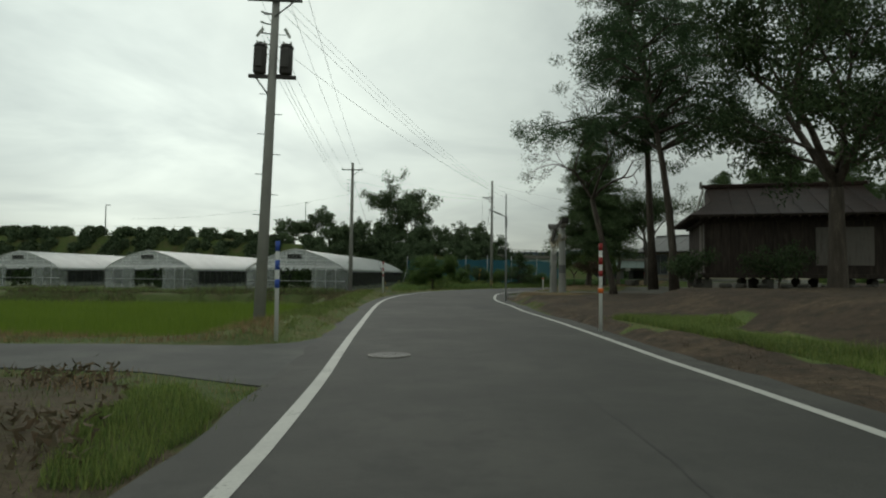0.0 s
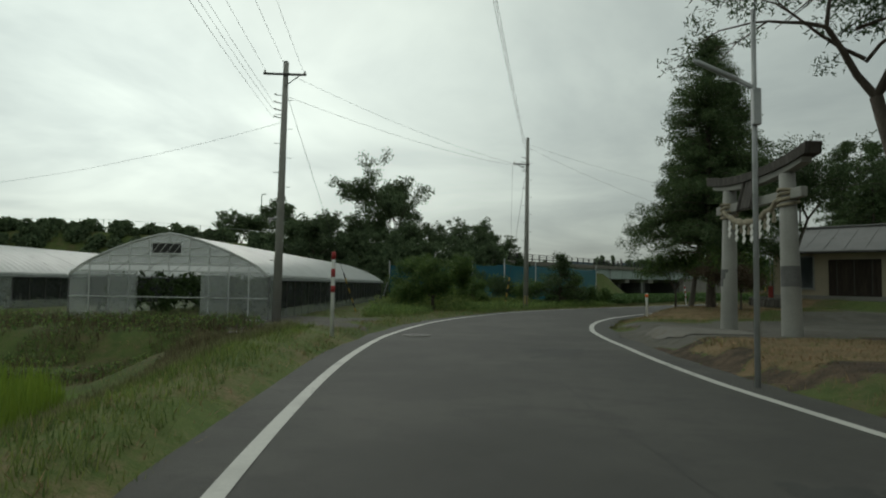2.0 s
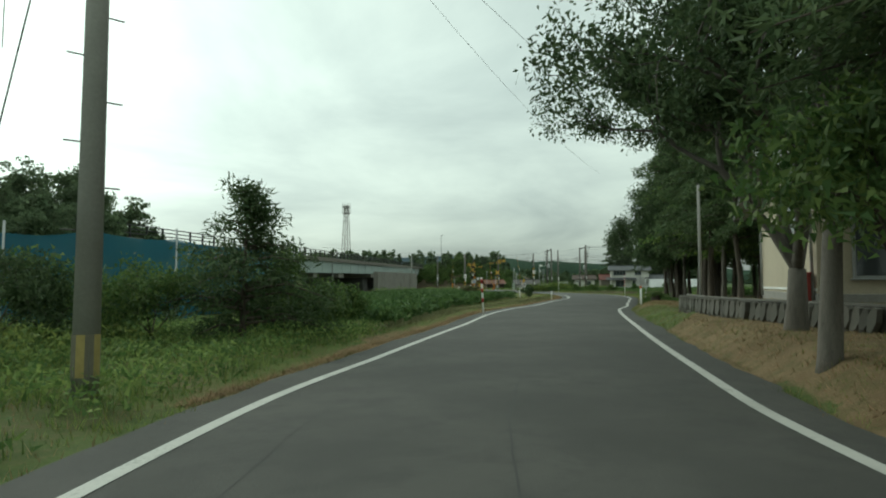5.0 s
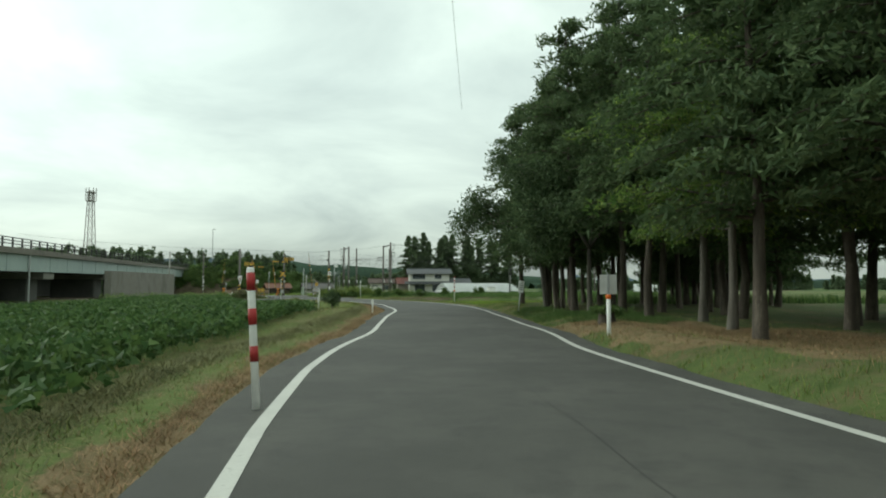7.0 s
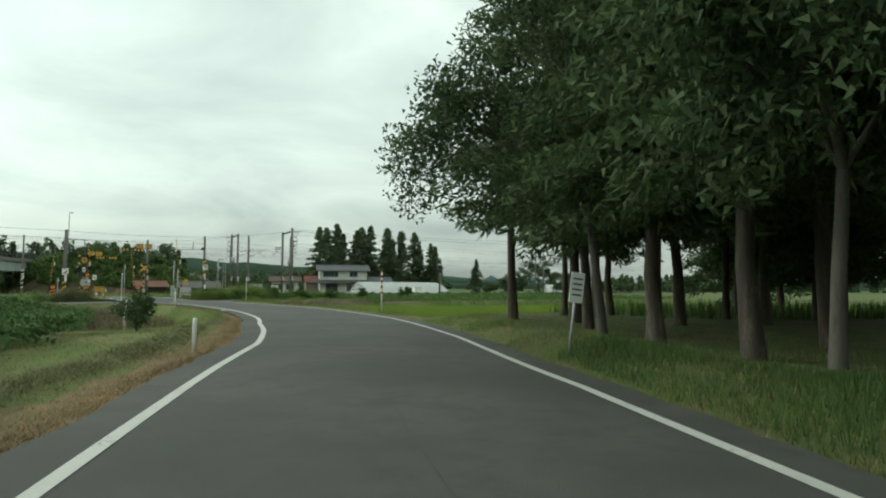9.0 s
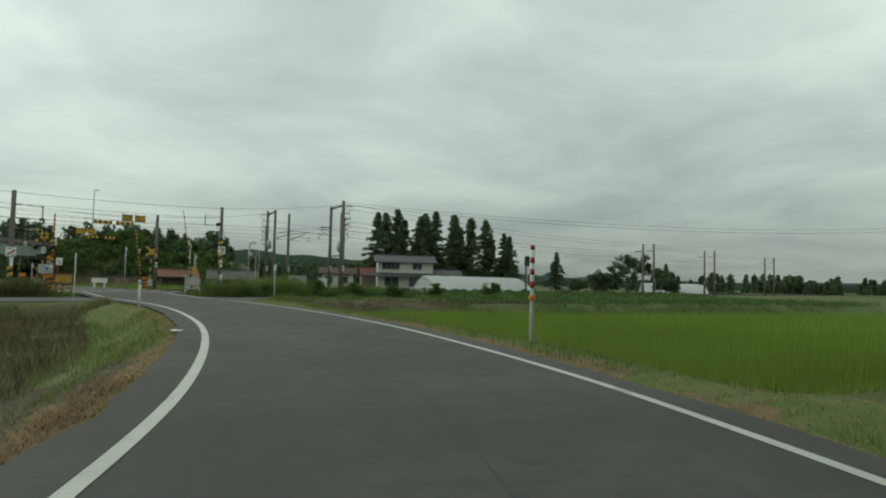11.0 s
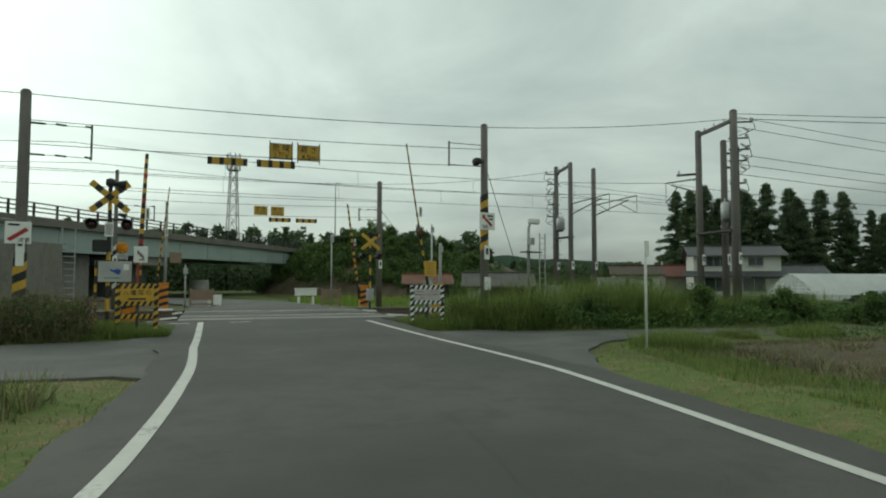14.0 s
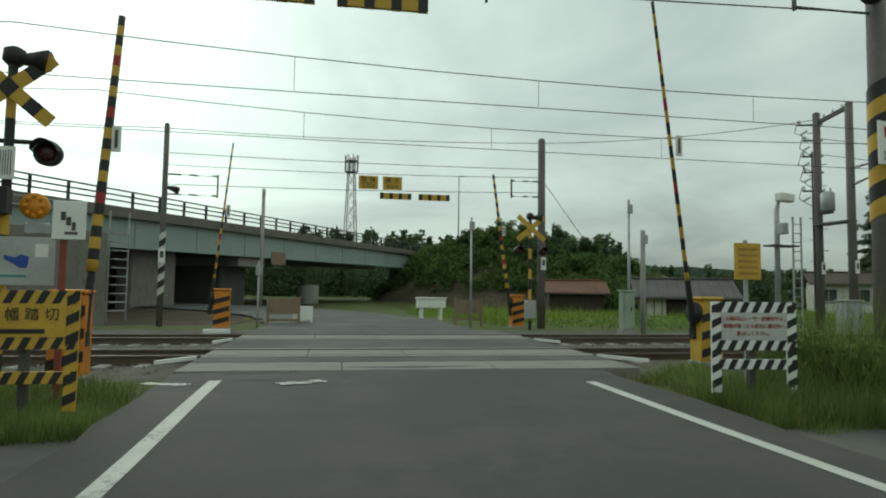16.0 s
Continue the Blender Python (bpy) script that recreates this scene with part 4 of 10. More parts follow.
place_tree("dead_juniper", (12.3, 51.9), 0.25, broad_parts(26, 2.6, 0.9, 1.0, 4, 44, (0.12, 0.04), 0.06, 0.65, cl=0.42), BARK, LEAF_BROWN, "small dried-out brown juniper on a thin stem")
# locust tree and pines by the shrine
place_tree("locust_tree", (10.3, 37.9), 0.55, broad_parts(33, 11.6, 1.15, 5.6, 6, 7, (0.17, 0.05), 0.17, 0.50, split=2, cl=0.42, gravity=0.03, lean=(-0.22, 0.05, 1), low=3), BARK, LEAF_DARK, "slender forked tree with thin feathery leaves by the torii")


def pine_parts(seed, height, bare, reach, trunk_r, lean=(0, 0), tiers=10, per=16):
    rng = np.random.default_rng(seed)
    g = Geo()
    g.limbs = Geo()
    pts, rad = [], []
    for k in range(9):
        u = k / 8
        pts.append((lean[0] * u ** 1.5 + 0.10 * math.sin(5 * u + seed), lean[1] * u ** 1.5 + 0.10 * math.cos(4 * u + seed), -0.4 + (height + 0.4) * u))
        rad.append(trunk_r * (1.25 if k == 0 else 1.0) * (1 - 0.82 * u))
    g.tube(pts, rad, 10)
    cs = []
    P = np.array(pts)
    for t in range(tiers):
        z = bare + (height - bare) * ((t + 0.5 * rng.random()) / (tiers - 0.3))
        base = np.array([np.interp(z, P[:, 2], P[:, 0]), np.interp(z, P[:, 2], P[:, 1]), z])
        for b in range(4):
            a = rng.random() * 6.283
            R = reach * (1.05 - 0.65 * (z - bare) / (height - bare)) * (0.55 + 0.6 * rng.random())
            tip = base + np.array([R * math.cos(a), R * math.sin(a), 0.05 * R + rng.normal() * 0.25])
            mid = (base + tip) / 2 + np.array([0, 0, 0.18 * R])
            g.limbs.tube([base, mid, tip], [0.09 * (1.2 - 0.6 * t / tiers), 0.05, 0.015], 4, caps=False)
            for j in range(max(3, int(R * 2.4))):
                q = 0.35 + 0.65 * (j + rng.random()) / max(3, int(R * 2.4))
                c = base * (1 - q) ** 2 + 2 * mid * q * (1 - q) + tip * q * q
                cs.append(c + np.array([rng.normal() * 0.16 * R, rng.normal() * 0.16 * R, 0.1 + rng.normal() * 0.34]))
    v, f = leaves(rng, np.array(cs), np.array([0.6, 0.6, 0.42]), int(per * 1.8), 0.2, 0.055, lean=(0, 0, 0.25), out=0.8)
    return g, (v, f)


place_tree("pine_tree", (12.4, 37.0), 0.95, pine_parts(41, 18.5, 7.4, 6.6, 0.26, (-0.6, 0.3), 17, 42), BARK, LEAF_PINE, "tall red pine with a bare straight trunk beside the shrine")
place_tree("pine_tree", (11.4, 30.8), 0.95, pine_parts(44, 16.5, 6.6, 5.4, 0.22, (-2.6, 0.8), 14, 40), BARK, LEAF_PINE, "crooked red pine with a leaning trunk beside the shrine")
place_tree("shade_tree", (15.5, 24.6), 0.9, broad_parts(43, 14.0, 0.85, 4.0, 5, 44, (0.20, 0.10), 0.30, 0.58, cl=0.8, low=6), BARK, LEAF_DARK, "large dark broadleaf tree with a forked trunk near the shrine")
place_tree("shade_tree", (23.5, 27.5), 0.9, broad_parts(45, 14, 0.9, 3.6, 5, 34, (0.22, 0.11), 0.32, 0.58, cl=0.85), BARK, LEAF_DARK, "dark broadleaf tree with spreading boughs beside the shrine hall")
place_tree("shrine_bush", (11.4, 29.0), 0.9, broad_parts(46, 1.9, 1.3, 0.3, 3, 34, (0.14, 0.07), 0.05, 0.7, cl=0.4), BARK, LEAF_DARK, "dark green bush at the foot of the shrine pines", category="bush")
place_tree("shrine_bush", (14.6, 27.2), 0.95, broad_parts(47, 2.0, 1.3, 0.3, 3, 34, (0.14, 0.07), 0.05, 0.7, cl=0.4), BARK, LEAF_DARK, "dark green bush in front of the shrine wall", category="bush")
# bushes by the utility pole
place_tree("round_bush", (-1.0, 60.6), -0.1, broad_parts(51, 3.1, 2.0, 0.75, 5, 54, (0.12, 0.05), 0.10, 0.66, cl=0.5), BARK, LEAF_BROAD, "wide round dark green bush on weedy grass by the road", category="bush")
place_tree("young_cedar", (8.3, 69.0), -0.1, conifer_parts(52, 3.6, 2.8, 0.3, 1.2, (0.2, 0.05), trunk_r=0.07, taper=1.0, wavy=0.4, tip=0.02), BARK, LEAF_DARK, "loose young conifer among weeds beside the road", category="tree")
place_tree("young_cedar", (9.9, 71.2), -0.1, conifer_parts(53, 2.2, 1.3, 0.2, 1.2, (0.18, 0.05), trunk_r=0.05, taper=0.7), BARK, LEAF_BROAD, "low green conifer bush among weeds beside the road", category="tree")
place_tree("hedge_bush", (4.4, 72.0), -0.1, broad_parts(54, 2.4, 1.4, 0.3, 3, 30, (0.16, 0.08), 0.05, 0.7, cl=0.5), BARK, LEAF_BROAD, "green bush in front of the blue net", category="bush")
place_tree("hedge_bush", (0.6, 70.0), -0.1, broad_parts(55, 1.9, 1.5, 0.3, 3, 30, (0.16, 0.08), 0.05, 0.7, cl=0.5), BARK, LEAF_LIME, "bright green bush among weeds", category="bush")
for k, (x, y, h, sp, lf) in enumerate([(2.2, 67.4, 2.3, 1.3, LEAF_BROAD), (3.4, 70.6, 2.7, 1.2, LEAF_DARK), (-0.8, 66.0, 1.7, 1.4, LEAF_BROAD), (6.6, 70.8, 2.4, 1.2, LEAF_BROAD), (10.8, 71.9, 1.5, 1.5, LEAF_BROAD), (12.6, 73.0, 1.2, 1.5, LEAF_BROAD), (-2.6, 63.4, 1.3, 1.6, LEAF_BROAD)]):
    place_tree("hedge_bush", (x, y), -0.12, broad_parts(155 + k, h, sp, 0.25, 4, 34, (0.12, 0.055), 0.04, 0.68, cl=0.36), BARK, lf, "leafy green bush among weeds before the blue net", category="bush", group="bushes before the net")
place_tree("field_bush", (45.2, 102.8), -0.1, broad_parts(56, 1.35, 1.2, 0.2, 3, 26, (0.13, 0.06), 0.04, 0.7, cl=0.28), BARK, LEAF_DARK, "small dark clipped bush at the edge of the bean field", category="bush")

# cedar wood on the inside of the second bend
FOREST_VARIANTS = []
for k, (h, r, bare) in enumerate([(13.4, 3.0, 2.9), (12.4, 2.8, 3.4), (14.2, 3.1, 3.8), (13.0, 3.2, 2.5), (11.5, 3.2, 1.6)]):
    FOREST_VARIANTS.append(conifer_parts(60 + k, h, r, bare, 0.8, (0.30, 0.095), trunk_r=0.145, taper=0.5, wavy=0.3))
WOOD = [(33.2, 74.0), (40.5, 79.4), (43.2, 81.6), (41.2, 76.2), (36.0, 72.4), (30.9, 70.9), (45.4, 80.6), (44.6, 84.6), (47.6, 83.4), (47.9, 87.0), (50.6, 85.2), (50.6, 89.4),
        (53.0, 90.6), (54.6, 93.6), (58.6, 93.0), (53.8, 87.4), (56.8, 91.0), (39.0, 72.6), (43.6, 77.4), (34.2, 68.6), (47.2, 79.0), (51.0, 81.6), (55.2, 85.0), (42.2, 72.4), (37.8, 67.8),
        (54.6, 80.6), (58.8, 86.6), (59.4, 91.2), (30.0, 66.6), (33.0, 63.0), (44.0, 68.6), (49.0, 71.6), (58.6, 81.0), (62.4, 86.6), (39.6, 63.0), (46.6, 86.6), (49.4, 87.2)]
WOOD_BACK = [(66.5, 85.0), (65.4, 80.4), (67.0, 82.8), (69.5, 86.8), (56.4, 77.8), (60.8, 79.0), (63.0, 82.6), (57.4, 83.2), (63.4, 86.0), (60.4, 83.6), (48.0, 68.0), (41.0, 69.8)]
first = {}
for k, (x, y) in enumerate(WOOD + WOOD_BACK):
    vnt = k % 4 if k < len(WOOD) else 4
    s = 0.86 + 0.26 * rngT.random()
    if x > 57.5:
        s *= 0.85
    elif x > 52.5 and y > 90:
        s *= 1.16
    M = Matrix.Translation((x, y, tz(x, y))) @ Matrix.Rotation(rngT.random() * 6.28, 4, "Z") @ Matrix.Rotation(rngT.normal() * 0.035, 4, "X") @ Matrix.Scale(s, 4)
    if vnt not in first:
        first[vnt] = plant("forest_cedar", M, *FOREST_VARIANTS[vnt], BARK, LEAF_CEDAR, "tall cedar with a bare grey-brown trunk in a dense roadside wood", "tree", "cedars of the roadside wood")
        first[vnt].matrix_basis = Matrix.Translation(M.translation) @ Matrix.Rotation(rngT.random() * 6.28, 4, "Z")
    else:
        copy_thing(first[vnt], M)
# bright maples along the front of the wood
for k, (x, y, h) in enumerate([(48.6, 88.4, 8.5), (43.8, 83.4, 7.6)]):
    place_tree("maple_tree", (x, y), tz(x, y), broad_parts(80 + k, h, 0.8, 3.0, 5, 30, (0.16, 0.085), 0.11, 0.6, cl=0.7, lean=(-0.08, 0.08, 1)), BARK_GREY, LEAF_DARK, "leafy green maple at the front of the cedar wood", turn=70 * k, group="maples of the roadside wood")

for x, y, h in ((38.4, 76.8, 9.6), (36.4, 75.4, 8.8)):
    place_tree("maple_tree", (x, y), tz(x, y), conifer_parts(int(10 * h), h, 3.9, 2.9, 0.9, (0.2, 0.08), trunk_r=0.13, taper=0.42, wavy=0.45), BARK_GREY, LEAF_LIME, "bright green feathery tree at the front of the cedar wood", turn=40 * h, group="maples of the roadside wood")

# woody growth on the expressway embankment
EMB = []
for k, (h, s, st) in enumerate([(5.0, 1.1, 0.5), (4.2, 1.3, 0.4), (5.8, 1.0, 0.8)]):
    EMB.append(broad_parts(90 + k, h, s, st, 4, 22, (0.30, 0.16), 0.10, 0.62, cl=0.52))
EMB.append(broad_parts(97, 11.6, 0.50, 1.6, 5, 30, (0.34, 0.18), 0.2, 0.46, cl=0.9, low=5))
emb_first = {}
spots = []
for k in range(16):
    u = k / 15
    x = -16 + 24 * u
    base_y = float(np.interp(x, [-140, -60, -25, -2, 4, 12], [101, 94, 92, 91.5, 96, 105]))
    spots.append((x + rngT.normal() * 0.8, base_y + rngT.random() * 3.4 + (1.6 if k % 2 else -2.6), 0.45 + 0.2 * rngT.random()))
for x, y, s in [(-6.4, 113.4, 0.68), (-22.0, 106, 1.25), (-25.0, 105, 1.0), (-16.5, 105, 1.1), (-13.2, 104, 1.0), (-1.5, 104, 1.05), (2.4, 103.5, 0.95), (5.0, 104.5, 1.05), (8.0, 107.5, 0.95), (-5.5, 105, 1.1), (-10.5, 104, 0.9)]:
    spots.append((x, y, s))
for k, (x, y, s) in enumerate(spots):
    vnt = 3 if y > 110 else k % 3
    M = Matrix.Translation((x, y, tz(x, y) - 0.2)) @ Matrix.Rotation(rngT.random() * 6.28, 4, "Z") @ Matrix.Scale(s, 4)
    if vnt not in emb_first:
        emb_first[vnt] = plant("embankment_tree", Matrix.Translation(M.translation), *EMB[vnt], BARK, LEAF_FAR, "dark broadleaf tree on the expressway embankment", "tree", "trees on the embankment")
    else:
        copy_thing(emb_first[vnt], M)

# groves and scattered trees in the distance
FARC = [conifer_parts(100 + k, 14 + k, 3.5, 1.6, 0.75, (0.5, 0.17), trunk_r=0.25, taper=0.72, wavy=0.6, tip=0.01) for k in range(3)]
far_first = {}
grove = [(146, 178, 1.1), (148.5, 175.5, 1.15), (151, 173.5, 1.1), (144, 181, 1.1), (153.5, 178, 1.0), (150, 183, 1.05), (157, 181, 1.18), (161, 176, 1.1), (147, 186, 1.0), (154.7, 171, 1.0), (158.5, 170, 1.02), (163, 169, 0.95), (166, 165, 0.85), (175, 158, 0.60), (169, 168, 0.8), (151, 178, 0.95), (159, 173, 0.9), (166.5, 170, 0.8),
         (230, 150, 0.6)]
for k, (x, y, s) in enumerate(grove):
    vnt = k % 3
    M = Matrix.Translation((x, y, -0.7)) @ Matrix.Rotation(rngT.random() * 6.28, 4, "Z") @ Matrix.Scale(s, 4)
    if vnt not in far_first:
        far_first[vnt] = plant("grove_cedar", Matrix.Translation(M.translation), *FARC[vnt], BARK, LEAF_FAR, "dark cedar in a grove beyond the houses", "tree", "cedars of the far grove")
    else:
        copy_thing(far_first[vnt], M)


def woodland(name, path, height, depth, n, seed, label, blade=(1.5, 0.8), pointed=0.5, base=-0.8, on_ground=False, wide=0.26):
    """A far belt of trees as one mass with an uneven top."""
    rng = np.random.default_rng(seed)
    P = spline(path, 4.0)
    idx = rng.integers(0, len(P), n)
    cs, sp = [], []
    for i in idx:
        x, y = P[i] + rng.normal(size=2) * depth
        h = height * (0.55 + 0.6 * rng.random())
        point = rng.random() < pointed
        k = 7
        foot = base + (tz(x, y) if on_ground else 0.0)
        for j in range(k):
            u = (j + 0.5) / k
            w = (1 - u) * 0.22 * h + 0.3 if point else wide * h * math.sqrt(max(0.05, 1 - (2 * u - 0.9) ** 2 * 0.8))
            cs.append((x, y, foot + h * u))
            sp.append((w, w, h / k * 0.75))
    v, f = leaves(rng, np.array(cs), np.array(sp), 40, blade[0], blade[1], lean=(0, 0, -0.2))
    return tagged(new(name, tri_mesh(name, v, f, LEAF_FAR)), label, "woodland", kind="stuff")


woodland("distant_woodland", [(62, 258), (84, 258), (104, 256), (128, 250), (150, 246)], 11.5, 4, 150, 1, "dark wooded ridge behind the railway", base=0)
woodland("distant_woodland", [(256, 178), (275, 164), (300, 140), (330, 95), (330, 40)], 6.5, 8, 130, 2, "long belt of dark trees across the fields")
woodland("distant_woodland", [(-60, 300), (-10, 260), (30, 246), (70, 262)], 10, 6, 140, 3, "dark wooded ridge behind the expressway")
woodland("railway_thicket", [(98, 146), (112, 143.5), (130, 140.5), (160, 134), (200, 126)], 0.75, 0.8, 150, 4, "green thicket along the railway", (0.3, 0.16), 0.0, -0.3, False, 0.8)
UNDER = "dense dark undergrowth on the expressway embankment"
woodland("embankment_thicket", [(-120, 98), (-60, 91.5), (-25, 90), (-4, 89.6), (2, 92), (8, 100)], 2.2, 1.2, 200, 5, UNDER, (0.42, 0.26), 0.0, -0.3, True, 0.7)
woodland("embankment_thicket", [(-120, 101), (-60, 94.5), (-25, 93), (-3, 92.6), (4, 96), (10, 104)], 1.7, 1.0, 240, 6, UNDER, (0.42, 0.26), 0.0, -0.3, True, 0.7)
woodland("embankment_thicket", [(-120, 104), (-60, 97.5), (-25, 95.5), (-3, 95), (3, 98)], 1.5, 0.9, 300, 7, UNDER, (0.42, 0.26), 0.0, -0.2, True, 0.7)
woodland("distant_woodland", [(150, 248), (175, 244), (200, 236)], 6, 5, 60, 9, "dark wooded ridge behind the railway", base=0)
woodland("bridge_thicket", [(58, 232), (76, 238), (92, 236)], 7.5, 2.0, 90, 8, "dark trees standing behind the viaduct", (0.6, 0.3), 0.2, 0)
for x, y, s in ((97, 206, 0.55), (100, 204.5, 0.5), (94.5, 209, 0.52), (113, 214, 0.66), (115, 212.5, 0.6), (116.5, 214.5, 0.55)):
    copy_thing(far_first[1], Matrix.Translation((x, y, -0.7)) @ Matrix.Rotation(rngT.random() * 6.28, 4, "Z") @ Matrix.Diagonal((s * 0.72, s * 0.72, s, 1)))
lone = broad_parts(110, 8.8, 1.15, 3.4, 4, 60, (0.3, 0.1), 0.14, 0.55)
place_tree("field_tree", (163, 136), -0.6, lone, BARK, LEAF_FAR, "lone feathery tree standing in the far fields")
for k, (x, y, h) in enumerate([(158.5, 140.5, 5.2), (162.0, 141.5, 4.4), (155.5, 144.5, 3.2), (166.0, 131.0, 3.8)]):
    place_tree("field_tree", (x, y), -0.7, broad_parts(112 + k, h, 1.0, 0.6, 4, 30, (0.34, 0.18), 0.12, 0.6, cl=0.5), BARK, LEAF_FAR, "dark leafy tree at the edge of the far fields", group="trees of the far fields")


# ---- poles, posts and wires ----
def wire(p, q, sag=0.3, r=0.006, label="thin black overhead cable", group="overhead wires", n=10):
    p, q = Vector(p), Vector(q)
    pts = []
    for k in range(n + 1):
        u = k / n
        w = p.lerp(q, u)
        w.z -= sag * 4 * u * (1 - u)
        pts.append(w)
    return tagged(new("overhead_cable", Geo().tube(pts, r, 4).mesh("overhead_cable", CABLE)), label, "cable", group)


def insulator(name, parent, at, along=(0, 0, 1), n=3, r=0.05, step=0.05):
    g = Geo()
    a = Vector(along).normalized()
    pts, rad = [], []
    for k in range(n):
        c = Vector(at) + a * step * k
        pts += [c, c + a * step * 0.35, c + a * step * 0.7, c + a * step]
        rad += [0.018, r, r * 0.8, 0.018]
    g.tube(pts, rad, 8)
    return part(name, g, INSULATOR, parent, "pale porcelain insulator", True)


def utility_pole(xy, z, height, lean, label, arms=(), transformers=False, band=False, r0=0.17, r1=0.10, steps=True, turn=0.0):
    t = thing("utility_pole", Matrix.Translation((xy[0], xy[1], z)) @ Matrix.Rotation(radians(lean), 4, "Y") @ Matrix.Rotation(radians(turn), 4, "Z"), label, "utility pole", "utility poles")
    part("shaft", Geo().tube([(0, 0, -0.5), (0, 0, height * 0.5), (0, 0, height)], [r0, (r0 + r1) / 2, r1], 16), CONC_POLE, t, smooth=True)
    part("cap", Geo().tube([(0, 0, height), (0, 0, height + 0.05)], [r1 * 1.06, r1 * 0.7], 12), DARK_STEEL, t)
    for az, x0, x1 in arms:
        arm = part("crossarm", Geo().box(((x0 + x1) / 2, -r1 - 0.05, az), (x1 - x0, 0.075, 0.075), bevel=0.008), DARK_STEEL, t)
        for x in (x0 + 0.06, x1 - 0.06):
            insulator("insulator", arm, (x, -r1 - 0.05, az + 0.04), n=2)
        part("brace", Geo().beam((0, -r1, az - 0.45), (x0 * 0.7 if abs(x0) > abs(x1) else x1 * 0.7, -r1 - 0.05, az - 0.03), 0.03, 0.03), DARK_STEEL, t)
    for k in range(4 if arms and steps else 0):
        s = -1 if k % 2 else 1
        br = part("wire_bracket", Geo().beam((s * 0.08, 0, height - 1.3 - 0.28 * k), (-0.36, 0, height - 1.25 - 0.28 * k), 0.03, 0.03), DARK_STEEL, t)
        insulator("insulator", br, (-0.36, 0, height - 1.25 - 0.28 * k), n=1)
    if steps:
        k = 0
        h = 2.2
        while h < height - 1.0:
            s = 1 if k % 2 else -1
            part("step_bolt", Geo().cyl((s * 0.10, 0, h), (s * (r0 + 0.16), 0, h), 0.011, n=5), DARK_STEEL, t)
            h += 0.55
            k += 1
    if transformers:
        for s in (-1, 1):
            x = s * 0.36
            b = part("transformer", Geo().tube([(x, 0, height - 2.95), (x, 0, height - 2.9), (x, 0, height - 2.25), (x, 0, height - 2.2)], [0.15, 0.175, 0.175, 0.15], 18), DARK_STEEL, t, "dark grey cylindrical pole transformer", True)
            part("lid", Geo().tube([(x, 0, height - 2.2), (x, 0, height - 2.13)], [0.19, 0.15], 18), DARK_STEEL, b)
            for q in (-0.1, 0.1):
                insulator("bushing", b, (x + q, 0, height - 2.13), n=2, r=0.04)
            part("cooling_fin", Geo().box((x, -0.19, height - 2.55), (0.22, 0.06, 0.5), bevel=0.01), DARK_STEEL, b)
        part("transformer_bracket", Geo().box((0, 0.0, height - 3.02), (1.3, 0.09, 0.1), bevel=0.01), DARK_STEEL, t)
        for s in (-1, 1):
            part("cutout_switch", Geo().beam((s * 0.3, -0.05, height - 1.7), (s * 0.45, -0.1, height - 1.95), 0.06, 0.07), INSULATOR, t)
        part("transformer_brace", Geo().beam((-0.45, 0, height - 3.05), (-0.1, 0, height - 3.5), 0.04, 0.04), DARK_STEEL, t)
    if band:
        g = Geo()
        n = 10
        for k in range(n):
            a0, a1 = 6.283 * k / n, 6.283 * (k + 1) / n
            rr = r0 * 0.97 + 0.006
            g.add([(rr * math.cos(a), rr * math.sin(a), zz) for zz in (0.40, 0.92) for a in (a0, a1)], [(0, 1, 3, 2)], k % 2)
        part("warning_band", g, [mat("dull_yellow_band", (0.36, 0.29, 0.11), 0.6, 0.2), mat("faded_band", (0.16, 0.15, 0.11), 0.6, 0.2)], t, "yellow striped warning band")
    return t


P1 = utility_pole((-4.95, 16.9), -0.35, 10.1, 2.0, "tall grey concrete utility pole with two transformers beside the side road", [(9.75, -0.75, 0.75), (9.15, -0.75, 0.75)], True, r0=0.165, r1=0.095)
P2 = utility_pole((-7.0, 47.3), 0.0, 9.7, 0.5, "grey concrete utility pole with a crossarm beside a greenhouse", [(9.2, -0.8, 0.8)], r0=0.17)
P3 = utility_pole((4.85, 63.0), -0.15, 10.9, 0.3, "grey concrete utility pole with a one-sided crossarm in weeds", [(9.2, -1.0, 0.1)], band=True, r0=0.165, turn=10)
P4 = utility_pole((22.84, 67.2), 0.15, 4.5, 0.0, "thin grey steel pole on dry grass beside a stone wall", (), r0=0.06, r1=0.045, steps=False)


def street_lamp(xy, z):
    t = thing("street_lamp", (xy[0], xy[1], z), "slim grey steel street lamp with a slanted tube light", "street lamp")
    part("pole", Geo().tube([(0, 0, -0.3), (0, 0, 3.2), (0, 0, 5.45)], [0.042, 0.038, 0.035], 10), GALV, t, smooth=True)
    part("control_box", Geo().box((0, -0.05, 3.95), (0.12, 0.1, 0.55), bevel=0.01), GALV, t)
    arm = part("arm", Geo().beam((0, 0, 4.25), (-0.28, 0, 4.38), 0.05, 0.05), GALV, t)
    part("lamp_head", Geo().tube([(-0.2, 0, 4.36), (-0.28, 0, 4.38), (-0.85, 0, 4.62), (-0.92, 0, 4.65)], [0.02, 0.045, 0.04, 0.015], 8), GALV, arm, "long grey lamp housing", True)
    return t


street_lamp((3.3, 32.9), 0.15)


